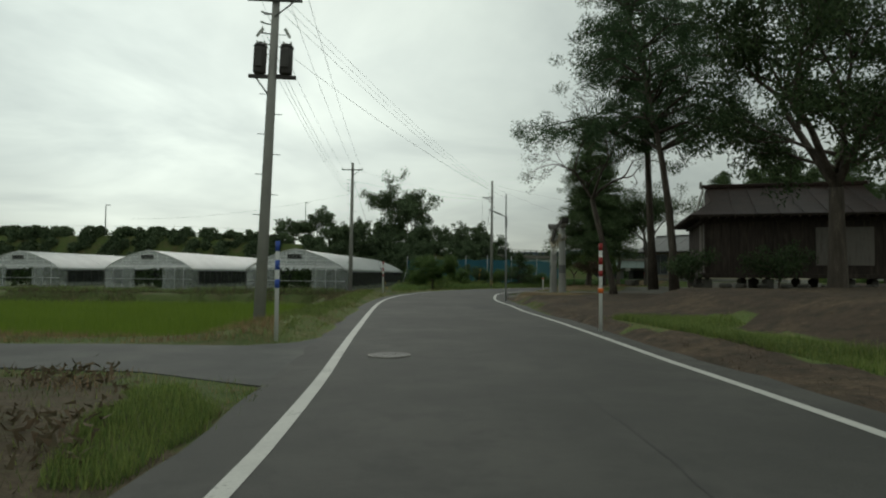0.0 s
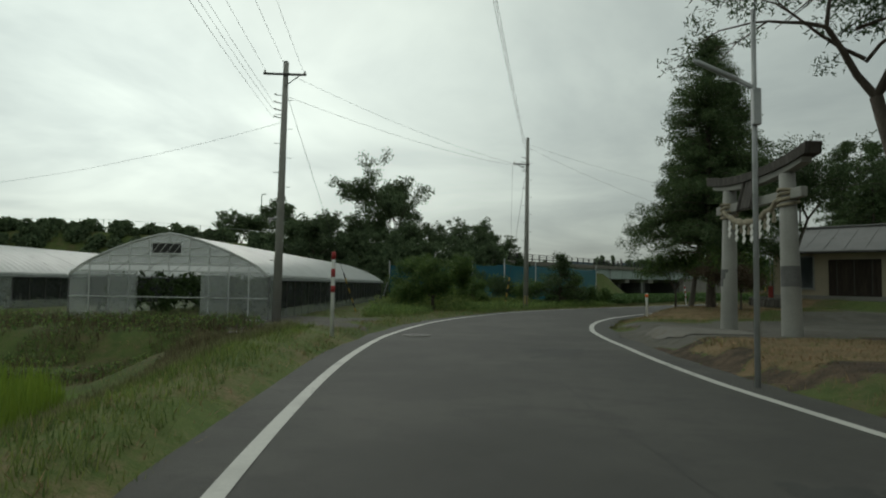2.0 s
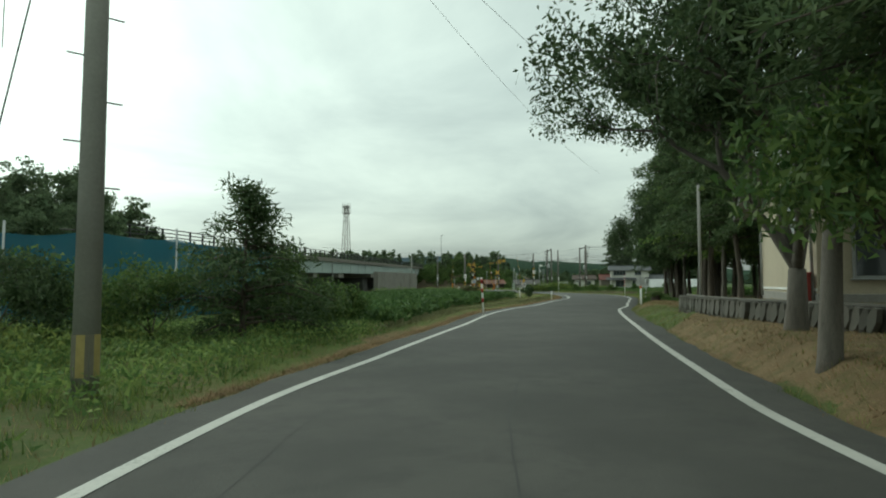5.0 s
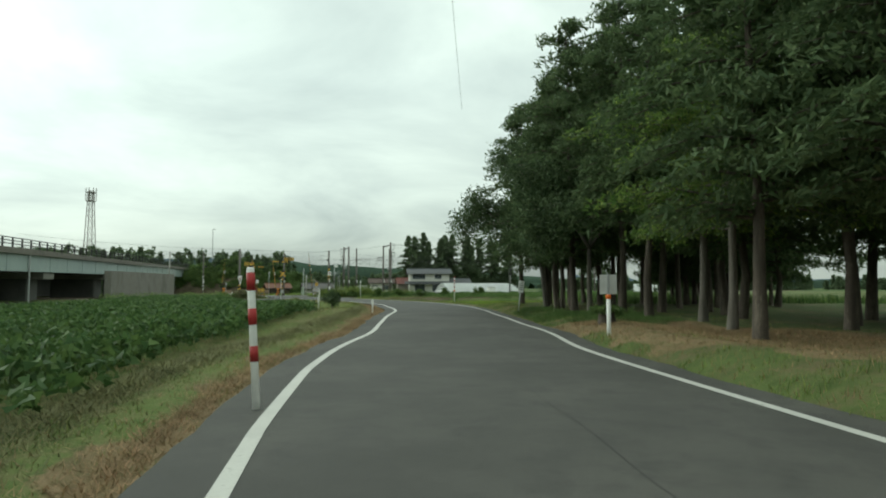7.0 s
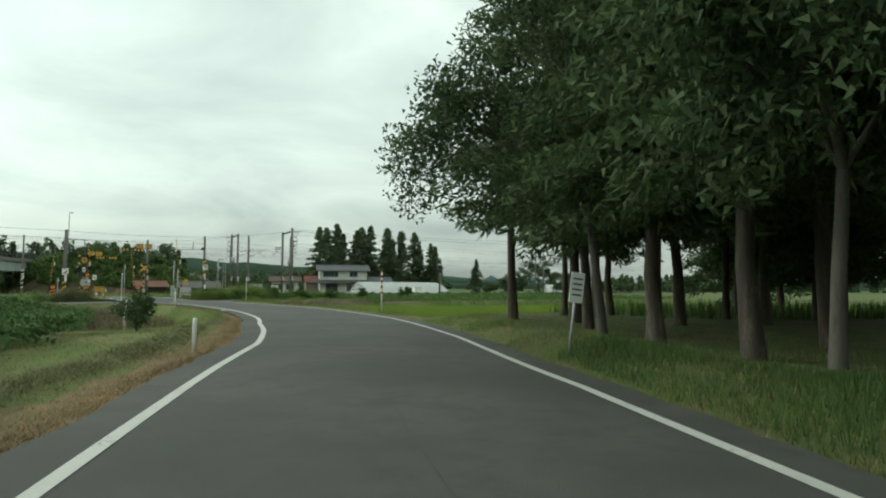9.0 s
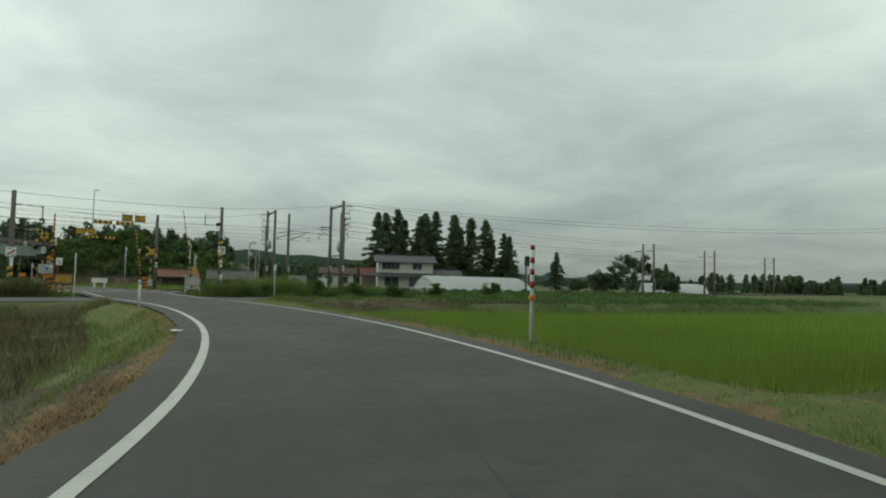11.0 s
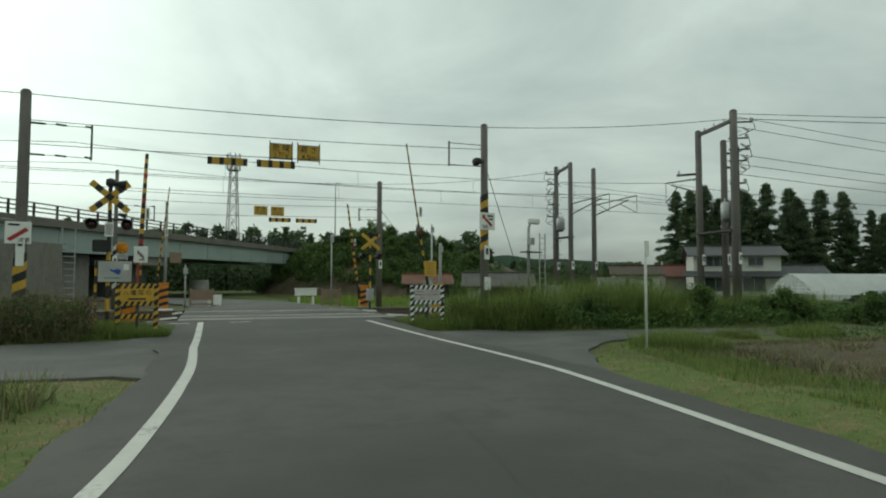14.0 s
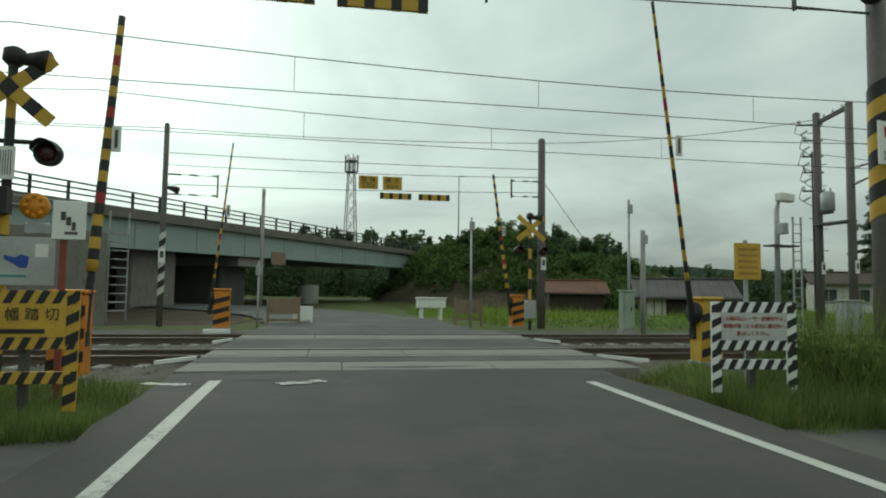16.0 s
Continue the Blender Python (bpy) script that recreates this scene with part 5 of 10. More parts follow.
def snow_pole(xy, z, height, bands, label, r=0.045, lean=0.0, reflector=True, name="snow_pole"):
    """A white guide post with painted bands; bands: (from, to, material)."""
    t = thing(name, Matrix.Translation((xy[0], xy[1], z)) @ Matrix.Rotation(radians(lean), 4, "Y"), label, "guide post", "roadside guide posts")
    part("post", Geo().tube([(0, 0, -0.2), (0, 0, height - 0.02), (0, 0, height)], [r, r, r * 0.8], 12), WHITE, t, smooth=True)
    for a, b, m in bands:
        part("painted_band", Geo().tube([(0, 0, a), (0, 0, b)], [r + 0.004, r + 0.004], 12), m, t, smooth=True)
    if reflector:
        part("reflector", Geo().tube([(0, 0, 0.88), (0, 0, 0.9), (0, 0, 0.99), (0, 0, 1.01)], [r, r + 0.025, r + 0.025, r], 12), ORANGE, t, "round orange reflector", True)
    return t


RW = "white snow pole with %s bands standing on the road verge"
snow_pole((-3.43, 12.97), 0.15, 1.88, [(1.68, 1.89, BLUE), (1.3, 1.5, BLUE), (0.92, 1.1, BLUE)], RW % "blue", reflector=False)
snow_pole((3.95, 15.7), 0.05, 2.12, [(1.95, 2.13, RED), (1.6, 1.78, RED), (1.3, 1.45, RED)], RW % "red")
snow_pole((-3.66, 38.3), 0.38, 1.68, [(1.55, 1.73, RED), (1.15, 1.34, RED), (0.8, 0.95, RED)], RW % "red", reflector=False)
snow_pole((20.95, 76.9), -0.18, 1.82, [(1.55, 1.76, RED), (1.15, 1.34, RED), (0.72, 0.9, RED)], RW % "dark red", reflector=False, lean=-4)
snow_pole((61.31, 104.70), 0.14, 2.2, [(2.1, 2.21, RED), (1.78, 1.92, RED), (1.5, 1.64, RED), (1.18, 1.34, RED)], RW % "red", r=0.05)
DP = "short white delineator post standing on the road verge"
snow_pole((8.1, 50.75), 0.1, 1.06, [], DP, 0.05, name="delineator_post")
snow_pole((42.1, 95.95), -0.05, 0.72, [], DP, 0.05, reflector=False, name="delineator_post")
snow_pole((62.2, 124.0), 0.1, 1.1, [(0.9, 1.08, GALV)], DP, 0.055, reflector=False, name="delineator_post")
snow_pole((47.2, 106.6), -0.1, 0.9, [], DP, 0.05, reflector=False, name="delineator_post")
snow_pole((63.1, 132.0), -0.1, 2.55, [], "thin white pole beside the farm track", 0.028, reflector=False, name="marker_pole")
mp = snow_pole((75.1, 130.9), 0.05, 2.25, [], "thin white pole with a small white plate in grass", 0.03, reflector=False, name="marker_pole")
part("plate", Geo().box((0, -0.04, 2.08), (0.14, 0.02, 0.34), bevel=0.004), WHITE, mp)


def road_sign_back(xy, z, turn):
    t = thing("road_sign", Matrix.Translation((xy[0], xy[1], z)) @ Matrix.Rotation(radians(turn), 4, "Z"), "white guide post carrying a square sign on dry grass", "road sign")
    part("post", Geo().tube([(0, 0, -0.35), (0, 0, 1.05)], [0.052, 0.052], 14), WHITE, t, smooth=True)
    part("reflector", Geo().tube([(0, 0, 0.96), (0, 0, 0.98), (0, 0, 1.06), (0, 0, 1.08)], [0.05, 0.07, 0.07, 0.05], 14), ORANGE, t, "round orange reflector", True)
    part("sign_plate", Geo().box((0.0, 0, 1.33), (0.43, 0.02, 0.50), bevel=0.006), mat("sign_back", (0.5, 0.5, 0.48), 0.5, 0.1, 3.0), t, "plain grey back of a square sign")
    part("bracket", Geo().box((0, -0.03, 1.30), (0.05, 0.05, 0.60), bevel=0.004), GALV, t)
    return t


road_sign_back((31.7, 77.22), 0.13, -52)
fs = thing("leaning_sign", Matrix.Translation((44.9, 88.0, 0.1)) @ Matrix.Rotation(radians(-50), 4, "Z") @ Matrix.Rotation(radians(7), 4, "Y"), "small leaning white sign on a grey post at the wood's edge", "road sign")
part("post", Geo().tube([(0, 0, -0.2), (0, 0, 1.5)], [0.03, 0.03], 10), GALV, fs, smooth=True)
part("sign_plate", Geo().box((0, -0.04, 1.32), (0.3, 0.02, 0.62), bevel=0.01), WHITE, fs)
for k in range(4):
    part("unreadable_line", Geo().box((0, -0.054, 1.5 - 0.11 * k), (0.2, 0.006, 0.035)), DARK_STEEL, fs)

# cables between the utility poles
T1 = Vector((-4.95 + 9.75 * math.sin(radians(2.0)), 16.9, 9.45))
for dx, dz in ((-0.7, 0.0), (0.0, 0.35), (0.7, 0.0)):
    wire(T1 + Vector((dx, 0, dz)), (-6.95 + dx, 47.2, 9.35 + dz * 0.6), 0.35)
    wire(T1 + Vector((dx, 0, dz)), (-3.0 + dx, -20, 10.4 + dz), 0.3)
for k in range(3):
    wire(T1 + Vector((-0.4, 0, -1.3 - 0.28 * k)), (-7.3, 47.2, 8.1 - 0.28 * k), 0.45)
wire((-6.95, 47.2, 9.3), (3.9, 63.0, 9.15), 0.3)
wire((-6.9, 47.2, 8.4), (4.8, 63.0, 8.9), 0.35)
for k in range(3):
    wire(T1 + Vector((0.2, 0, -0.5 - 0.25 * k)), (4.75, 62.9, 10.4 - 0.25 * k), 0.5)
wire((3.3, 32.9, 5.4), (-4.6, 16.9, 7.6), 0.3)
wire((4.9, 63.1, 10.2), (22.6, 67.6, 5.3), 0.55)
wire((4.9, 63.1, 10.4), (40, 88, 9.8), 0.9)
wire((-7.0, 47.3, 7.4), (-30, 60, 6.4), 0.5)
wire((3.95, 63.0, 9.0), (3.9, 63.05, 4.2), 0.0)
# guy wire with a striped guard
gw = thing("guy_wire", (3.4, 62.2, -0.15), "slanted steel guy wire with a yellow and black guard", "guy wire")
part("cable", Geo().cyl((0, 0, 0), (1.35, 0.75, 8.4), 0.01, n=5), CABLE, gw)
for k in range(8):
    u0, u1 = k * 0.028 + 0.02, k * 0.028 + 0.048
    part("guard_sleeve", Geo().cyl((1.35 * u0, 0.75 * u0, 8.4 * u0), (1.35 * u1, 0.75 * u1, 8.4 * u1), 0.03, n=8), YELLOW if k % 2 else BLACK, gw, smooth=True)


gw = thing("guy_wire", (-4.84, 54.9, -0.1), "slanted guy wire with a black and yellow guard by the greenhouse", "guy wire")
part("cable", Geo().cyl((0, 0, 0), (-2.16, -7.6, 9.0), 0.008, n=5), CABLE, gw)
for k in range(8):
    u0, u1 = k * 0.026 + 0.01, k * 0.026 + 0.036
    part("guard_sleeve", Geo().cyl((-2.16 * u0, -7.6 * u0, 9.0 * u0), (-2.16 * u1, -7.6 * u1, 9.0 * u1), 0.03, n=8), BLACK if k % 2 else YELLOW, gw, smooth=True)


# ---- greenhouses ----
PIPE = mat("greenhouse_pipe", (0.58, 0.59, 0.58), 0.45, 0.12, 3.0, 10.0, 0.05, metal=0.1)
CURTAIN = film_material("rolled_side_curtain", (0.5, 0.52, 0.52), 0.35, 0.4, 1.0)
SIDE_NET = film_material("dark_side_net", (0.05, 0.055, 0.055), 0.45, 0.7, 2.0)
CROP = mat("crop_leaves", (0.05, 0.085, 0.025), 0.7, 0.3, 1.0, 8.0, 0.0, rnd=0.35, island=True, trans=0.2)


def arch(width, wall, rise, n=18):
    """Half of the outline of a greenhouse: wall, curved shoulder, pointed arch."""
    out = []
    for k in range(n + 1):
        u = -1 + 2 * k / n
        out.append((u * width / 2, wall + rise * (1 - abs(u) ** 1.3) ** 0.78 - 0.02))
    return out


def greenhouse(origin, turn, width, wall, rise, length, label, open_side=True, door=True, bays=14, detail=True):
    t = thing("greenhouse", Matrix.Translation(origin) @ Matrix.Rotation(radians(turn), 4, "Z"), label, "greenhouse", "pipe-framed greenhouses")
    prof = arch(width, wall, rise)
    # roof film with a slight scallop between the hoops
    ribs = int(length / 0.5)
    m = ribs * 4
    g = Geo()
    rows = []
    for j in range(m + 1):
        y = length * j / m
        s = 0.045 * abs(math.sin(math.pi * j / 4))
        end = min(1.0, (0.0 + (length - y)) / 2.2)
        k2 = 0.80 + 0.20 * math.sqrt(max(0.0, 1 - (1 - end) ** 2))
        rows.append([(x * (1 - s * 0.02), y, wall + (z - wall - s * (0.4 + 0.6 * abs(x) / (width / 2))) * k2) for x, z in prof])
    vs = [p for r in rows for p in r]
    k = len(prof)
    fs = [(j * k + i, (j + 1) * k + i, (j + 1) * k + i + 1, j * k + i + 1) for j in range(m) for i in range(k - 1)]
    part("roof_film", Geo().add(vs, fs), FILM, t, "glossy white plastic film roof", True)
    for s in (-1, 1):
        x = s * (width / 2)
        rail = part("side_rail", Geo().beam((x, 0, wall), (x, length, wall), 0.05, 0.09), PIPE, t)
        part("skirt_film", Geo().box((x + s * 0.02, length / 2, 0.22), (0.02, length, 0.44)), FILM_CLEAR, t, "low clear plastic skirt")
        if not open_side:
            part("side_film", Geo().box((x, length / 2, wall / 2), (0.02, length, wall)), FILM, t)
        else:
            part("rolled_curtain", Geo().tube([(x + s * 0.06, 0.1, wall - 0.12), (x + s * 0.06, length - 0.1, wall - 0.12)], [0.06, 0.06], 8), CURTAIN, t, smooth=True)
            part("side_net", Geo().box((x - s * 0.03, length / 2, 0.44 + (wall - 0.56) / 2), (0.012, length - 2.4, wall - 0.56)), SIDE_NET, t, "dark insect net along the open side")
            part("side_curtain", Geo().box((x + s * 0.03, 0.55, wall / 2), (0.03, 1.1, wall)), FILM_CLEAR, t, "crumpled clear side curtain")
        for j in range(bays * 2 + 1):
            y = length * j / (bays * 2)
            part("side_post", Geo().cyl((x, y, -0.2), (x, y, wall), 0.018, n=6), DARK_STEEL, t)
    for j in range(0, bays + 1):
        y = length * j / bays
        part("hoop", Geo().tube([(x * 0.995, y, z - 0.03) for x, z in prof[::2]], 0.02, 5), PIPE, t)
    # gable frame
    def top_at(x):
        return float(np.interp(x, [p[0] for p in prof], [p[1] for p in prof]))
    dw = width * 0.085 * 2
    inner = width * 0.16
    fr = part("gable_frame", Geo().tube([(x, -0.02, z) for x, z in prof], 0.035, 6), PIPE, t)
    for x in [(-0.5 + k / 10) * width for k in range(1, 10)]:
        if abs(x) < inner - 0.1 and door:
            part("stud", Geo().cyl((x, 0, wall + 0.1), (x, 0, top_at(x)), 0.024, n=5), PIPE, fr)
        else:
            part("stud", Geo().cyl((x, 0, 0), (x, 0, top_at(x)), 0.024, n=5), PIPE, fr)
    for z in (0.05, wall * 0.5, wall + 0.12, wall + 0.4, wall + 0.7, wall + 1.0):
        xs = [x for x, zz in prof if zz >= z]
        w2 = max(xs) if xs else width / 2
        if z < wall:
            w2 = width / 2
        part("crossbar", Geo().cyl((-w2, 0, z), (w2, 0, z), 0.02, n=5), PIPE, fr)
    # gable film: two sheets beside the doorway and one above
    up = [(x, z) for x, z in prof if z >= wall + 0.12]
    part("gable_film", Geo().plate(up[::-1], 0.01, (0, 0.04, 0), (1, 0, 0), (0, 0, 1)), FILM_CLEAR, t, "clear plastic gable sheet")
    for s in (-1, 1):
        part("gable_film", Geo().box((s * (inner + (width / 2 - inner) / 2), 0.045, (wall + 0.12) / 2), (width / 2 - inner, 0.012, wall + 0.1)), FILM_CLEAR, t, "clear plastic gable sheet")
        if door:
            d = part("sliding_door", Geo().box((s * (inner + 0.55), -0.06, (wall) / 2 + 0.04), (1.05, 0.03, wall), bevel=0.006), FILM_CLEAR, t, "clear sliding door panel")
            for zz in (0.08, wall / 2, wall):
                part("door_bar", Geo().cyl((s * (inner + 0.05), -0.085, zz), (s * (inner + 1.05), -0.085, zz), 0.014, n=5), PIPE, d)
    if detail:
        v = part("gable_vent", Geo().box((-0.1, -0.05, wall + rise * 0.62), (1.1, 0.03, 0.38), bevel=0.01), BLACK, t, "dark open vent with a bracing")
        part("vent_frame", Geo().box((-0.1, -0.06, wall + rise * 0.62 + 0.2), (1.2, 0.05, 0.04)), PIPE, v)
        part("vent_frame", Geo().box((-0.1, -0.06, wall + rise * 0.62 - 0.2), (1.2, 0.05, 0.04)), PIPE, v)
        for q in range(4):
            part("vent_lattice", Geo().beam((-0.65 + 0.28 * q, -0.075, wall + rise * 0.62 - 0.18), (-0.38 + 0.28 * q, -0.075, wall + rise * 0.62 + 0.18), 0.02, 0.02), PIPE, v)
    # crop rows inside
    rng = np.random.default_rng(int(abs(origin[0]) * 10))
    n = int(length * 26)
    cs = np.stack([rng.uniform(-width * 0.44, width * 0.44, n), rng.uniform(0.8, length - 0.8, n), rng.uniform(0.25, wall * 0.95, n)], 1)
    v, f = leaves(rng, cs, np.array([0.25, 0.25, 0.3]), 9, 0.28, 0.15)
    part("crop", tri_mesh("crop", v, f, CROP), CROP, t, "dark green crop plants inside")
    return t


GH = "long pipe-framed greenhouse with glossy white film and open sides"
greenhouse((-11.3, 48.1, -0.12), -3.2, 7.7, 1.75, 1.6, 36, GH)
greenhouse((-25.2, 53.6, -0.12), -3.2, 7.7, 1.75, 1.6, 34, GH)
greenhouse((-39.0, 57.6, -0.12), -3.2, 7.7, 1.75, 1.6, 34, GH)
greenhouse((121.6, 153.9, -0.5), -113, 6.4, 0.8, 2.0, 18, "low greenhouse covered in white film across the railway", False, False, 8, False)
greenhouse((172.6, 138.2, -0.9), -150, 6.0, 0.9, 2.1, 12, "small white film greenhouse in the far fields", False, False, 6, False)

# blue net on poles in front of the embankment
nt_ = thing("net_fence", (0, 0, 0), "tall blue mesh net hung between steel poles", "fence")
NETP = [(-5.0, 87.5), (-1.0, 84.8), (3.0, 82.0), (5.6, 79.2), (9.0, 82.6), (13.0, 87.0), (17.5, 92.5)]
for k in range(len(NETP) - 1):
    (ax, ay), (bx, by) = NETP[k], NETP[k + 1]
    g = Geo()
    rows, cols = 6, 9
    vs = []
    for j in range(rows + 1):
        for i in range(cols + 1):
            u, w = i / cols, j / rows
            bulge = 0.12 * math.sin(math.pi * u) * math.sin(3 * w + k) + 0.04 * math.sin(9 * u + 4 * w)
            sagz = -0.14 * math.sin(math.pi * u) * w
            vs.append((ax + (bx - ax) * u - bulge * 0.5, ay + (by - ay) * u - bulge, -0.2 + 3.5 * w + sagz))
    fs = [(j * (cols + 1) + i, j * (cols + 1) + i + 1, (j + 1) * (cols + 1) + i + 1, (j + 1) * (cols + 1) + i) for j in range(rows) for i in range(cols)]
    part("net_panel", g.add(vs, fs), NET_BLUE, nt_, smooth=True)
for x, y in NETP:
    part("net_pole", Geo().cyl((x, y, -0.4), (x, y, 3.75), 0.045, n=8), GALV, nt_, smooth=True)
    part("net_stay", Geo().cyl((x, y, 2.2), (x - 0.6, y - 1.4, -0.2), 0.025, n=6), GALV, nt_)

# small concrete culvert head in the ditch and litter
tagged(new("culvert_head", Geo().box((-6.05, 40.5, -0.36), (1.2, 0.6, 0.9), 8, bevel=0.03).mesh("culvert_head", CONC_DECK)), "weathered concrete culvert head at the ditch", "culvert", kind="structure")


def manhole(xy, r, name="manhole_cover"):
    t = thing(name, (xy[0], xy[1], float(road_z(xy[1])) + 0.003), "round patterned iron manhole cover in the asphalt", "manhole cover")
    part("frame_ring", Geo().tube([(0, 0, -0.02), (0, 0, 0.006)], [r + 0.035, r + 0.035], 28), CONC_DECK, t)
    lid = part("lid", Geo().tube([(0, 0, -0.02), (0, 0, 0.010)], [r, r], 28), mat("cast_iron", (0.12, 0.117, 0.108), 0.6, 0.2, 4.0, 10.0, 0.3, metal=0.2), t)
    for k in range(3):
        for q in range(10):
            a = 6.283 * q / 10 + 0.3 * k
            rr = r * (0.28 + 0.27 * k)
            part("boss", Geo().box((rr * math.cos(a), rr * math.sin(a), 0.0105), (0.05, 0.03, 0.005), math.degrees(a)), MATS["cast_iron"], lid)
    return t


manhole((-0.9, 10.7), 0.33)
manhole((-1.75, 41.1), 0.36)


# ---- shrine, gate and hall ----
WOOD_DARK = mat("dark_old_wood", (0.055, 0.042, 0.034), 0.85, 0.35, 1.5, 14.0, 0.4, coords="Object", stretch=(5, 5, 0.7), second=(0.10, 0.078, 0.06), amount=0.3, rnd=0.15)
WOOD_GREY = mat("weathered_wood", (0.21, 0.19, 0.165), 0.9, 0.3, 1.2, 14.0, 0.4, coords="Object", stretch=(6, 6, 0.8), second=(0.12, 0.105, 0.09), amount=0.35)
ROOF_RED = mat("brown_metal_roof", (0.075, 0.046, 0.038), 0.55, 0.2, 0.7, 20.0, 0.15, second=(0.11, 0.07, 0.055), amount=0.3)
ROOF_GREY = mat("grey_metal_roof", (0.20, 0.195, 0.19), 0.5, 0.15, 0.7, 20.0, 0.15, second=(0.14, 0.13, 0.125), amount=0.3)
ROOF_DARK = mat("dark_metal_roof", (0.065, 0.068, 0.072), 0.5, 0.2, 0.7, 20.0, 0.15)
BEIGE = mat("beige_siding", (0.50, 0.44, 0.33), 0.75, 0.12, 0.6, 20.0, 0.1, second=(0.42, 0.37, 0.28), amount=0.25)
PLASTER = mat("pale_plaster", (0.55, 0.54, 0.50), 0.85, 0.12, 0.6, 20.0, 0.1, second=(0.42, 0.41, 0.37), amount=0.25)
STONE = mat("retaining_stone", (0.125, 0.118, 0.10), 0.9, 0.3, 1.2, 14.0, 0.5, coords="Object", rnd=0.2, second=(0.11, 0.11, 0.095), amount=0.35)
STRAW_ROPE = mat("straw_rope", (0.34, 0.30, 0.22), 0.9, 0.25, 6.0, 10.0, 0.4)
PAPER = mat("white_paper", (0.75, 0.74, 0.70), 0.8, 0.06, 4.0)
STEEL_RED = mat("red_painted_metal", (0.33, 0.055, 0.045), 0.5, 0.15, 2.0)


def shrine():
    t = thing("shrine_hall", Matrix.Translation((12.83, 30.67, 0.9)) @ Matrix.Rotation(radians(-15), 4, "Z"), "dark old timber shrine hall with a brown metal hip-and-gable roof", "shrine")
    W, D = 8.4, 6.4
    for x in (0.1, W / 3, 2 * W / 3, W - 0.1):
        for y in (0.1, D / 2, D - 0.1):
            part("foundation_stone", Geo().box((x, y, 0.1), (0.42, 0.42, 0.5), 12 * x, bevel=0.06), STONE, t)
            part("pillar", Geo().box((x, y, 1.75), (0.2, 0.2, 2.9), bevel=0.015), WOOD_DARK, t)
    part("floor_beam", Geo().box((W / 2, D / 2, 0.5), (W + 0.5, D + 0.5, 0.2), bevel=0.02), WOOD_DARK, t)
    nb = 22
    for k in range(nb):
        x = (k + 0.5) * W / nb
        part("wall_board", Geo().box((x, 0.02 + 0.012 * (k % 2), 1.85), (W / nb - 0.012, 0.04, 2.6), bevel=0.004), WOOD_DARK, t)
    for k in range(16):
        y = (k + 0.5) * D / 16
        part("wall_board", Geo().box((0.02 + 0.012 * (k % 2), y, 1.85), (0.04, D / 16 - 0.012, 2.6), bevel=0.004), WOOD_GREY if k in (1, 3, 4) else WOOD_DARK, t)
    part("rear_wall", Geo().box((W / 2, D - 0.03, 1.85), (W, 0.06, 2.6)), WOOD_DARK, t)
    part("side_wall", Geo().box((W - 0.03, D / 2, 1.85), (0.06, D, 2.6)), WOOD_DARK, t)
    part("lattice_panel", Geo().box((W * 0.72, -0.04, 1.9), (2.4, 0.05, 1.8), bevel=0.01), WOOD_GREY, t, "weathered grey board panel")
    part("eave_beam", Geo().box((W / 2, D / 2, 3.2), (W + 0.3, D + 0.3, 0.22), bevel=0.02), WOOD_DARK, t)
    # hip-and-gable roof with a slight curve
    ov, ez, rz = 0.8, 3.42, 5.2
    inset = 0.5

    def ring(u):
        z = ez + (rz - ez) * (0.75 * u + 0.25 * u * u)
        sx = ov - (ov + inset) * min(1.0, u / 0.55) if u < 0.55 else -inset
        sy = ov - (ov + D / 2) * u
        return [(-sx, -sy, z), (W + sx, -sy, z), (W + sx, D + sy, z), (-sx, D + sy, z)]
    us = [0, 0.15, 0.3, 0.45, 0.55, 0.7, 0.85, 1.0]
    vs = [p for u in us for p in ring(u)]
    fs = []
    for k in range(len(us) - 1):
        for i in range(4):
            a = 4 * k + i
            b = 4 * k + (i + 1) % 4
            fs.append((a, b, b + 4, a + 4))
    roof = part("roof", Geo().add(vs, fs), ROOF_RED, t, "brown sheet metal roof")
    part("eave_underside", Geo().box((W / 2, D / 2, ez - 0.06), (W + 2 * ov, D + 2 * ov, 0.07), bevel=0.01), WOOD_DARK, t)
    for k in range(26):
        x = -ov + 0.15 + k * (W + 2 * ov - 0.3) / 25
        part("rafter", Geo().box((x, -ov / 2 + 0.1, ez - 0.14), (0.07, ov + 0.3, 0.09)), WOOD_DARK, t)
    for k in range(20):
        y = -ov + 0.15 + k * (D + 2 * ov - 0.3) / 19
        part("rafter", Geo().box((-ov / 2 + 0.1, y, ez - 0.14), (ov + 0.3, 0.07, 0.09)), WOOD_DARK, t)
    part("ridge_cap", Geo().box((W / 2, D / 2, rz + 0.06), (W - 2 * inset + 0.5, 0.3, 0.22), bevel=0.04), ROOF_RED, roof)
    for x in (inset - 0.25, W - inset + 0.25):
        part("ridge_ornament", Geo().box((x, D / 2, rz + 0.16), (0.12, 0.36, 0.36), bevel=0.05), CONC_PALE, roof)
    for s in (-1, 1):
        part("bargeboard", Geo().beam((inset - 0.12, D / 2 + s * 0.05, rz - 0.05), (inset - 0.3, D / 2 + s * 1.55, rz - 1.12), 0.06, 0.2), WHITE, roof, "white painted bargeboard")
    for k in range(7):
        part("roof_seam", Geo().beam((1.2 + k * 1.0, -ov + 0.03, ez + 0.03), (1.6 + k * 0.9, D / 2 - 0.1, rz + 0.0), 0.035, 0.03), ROOF_RED, roof)
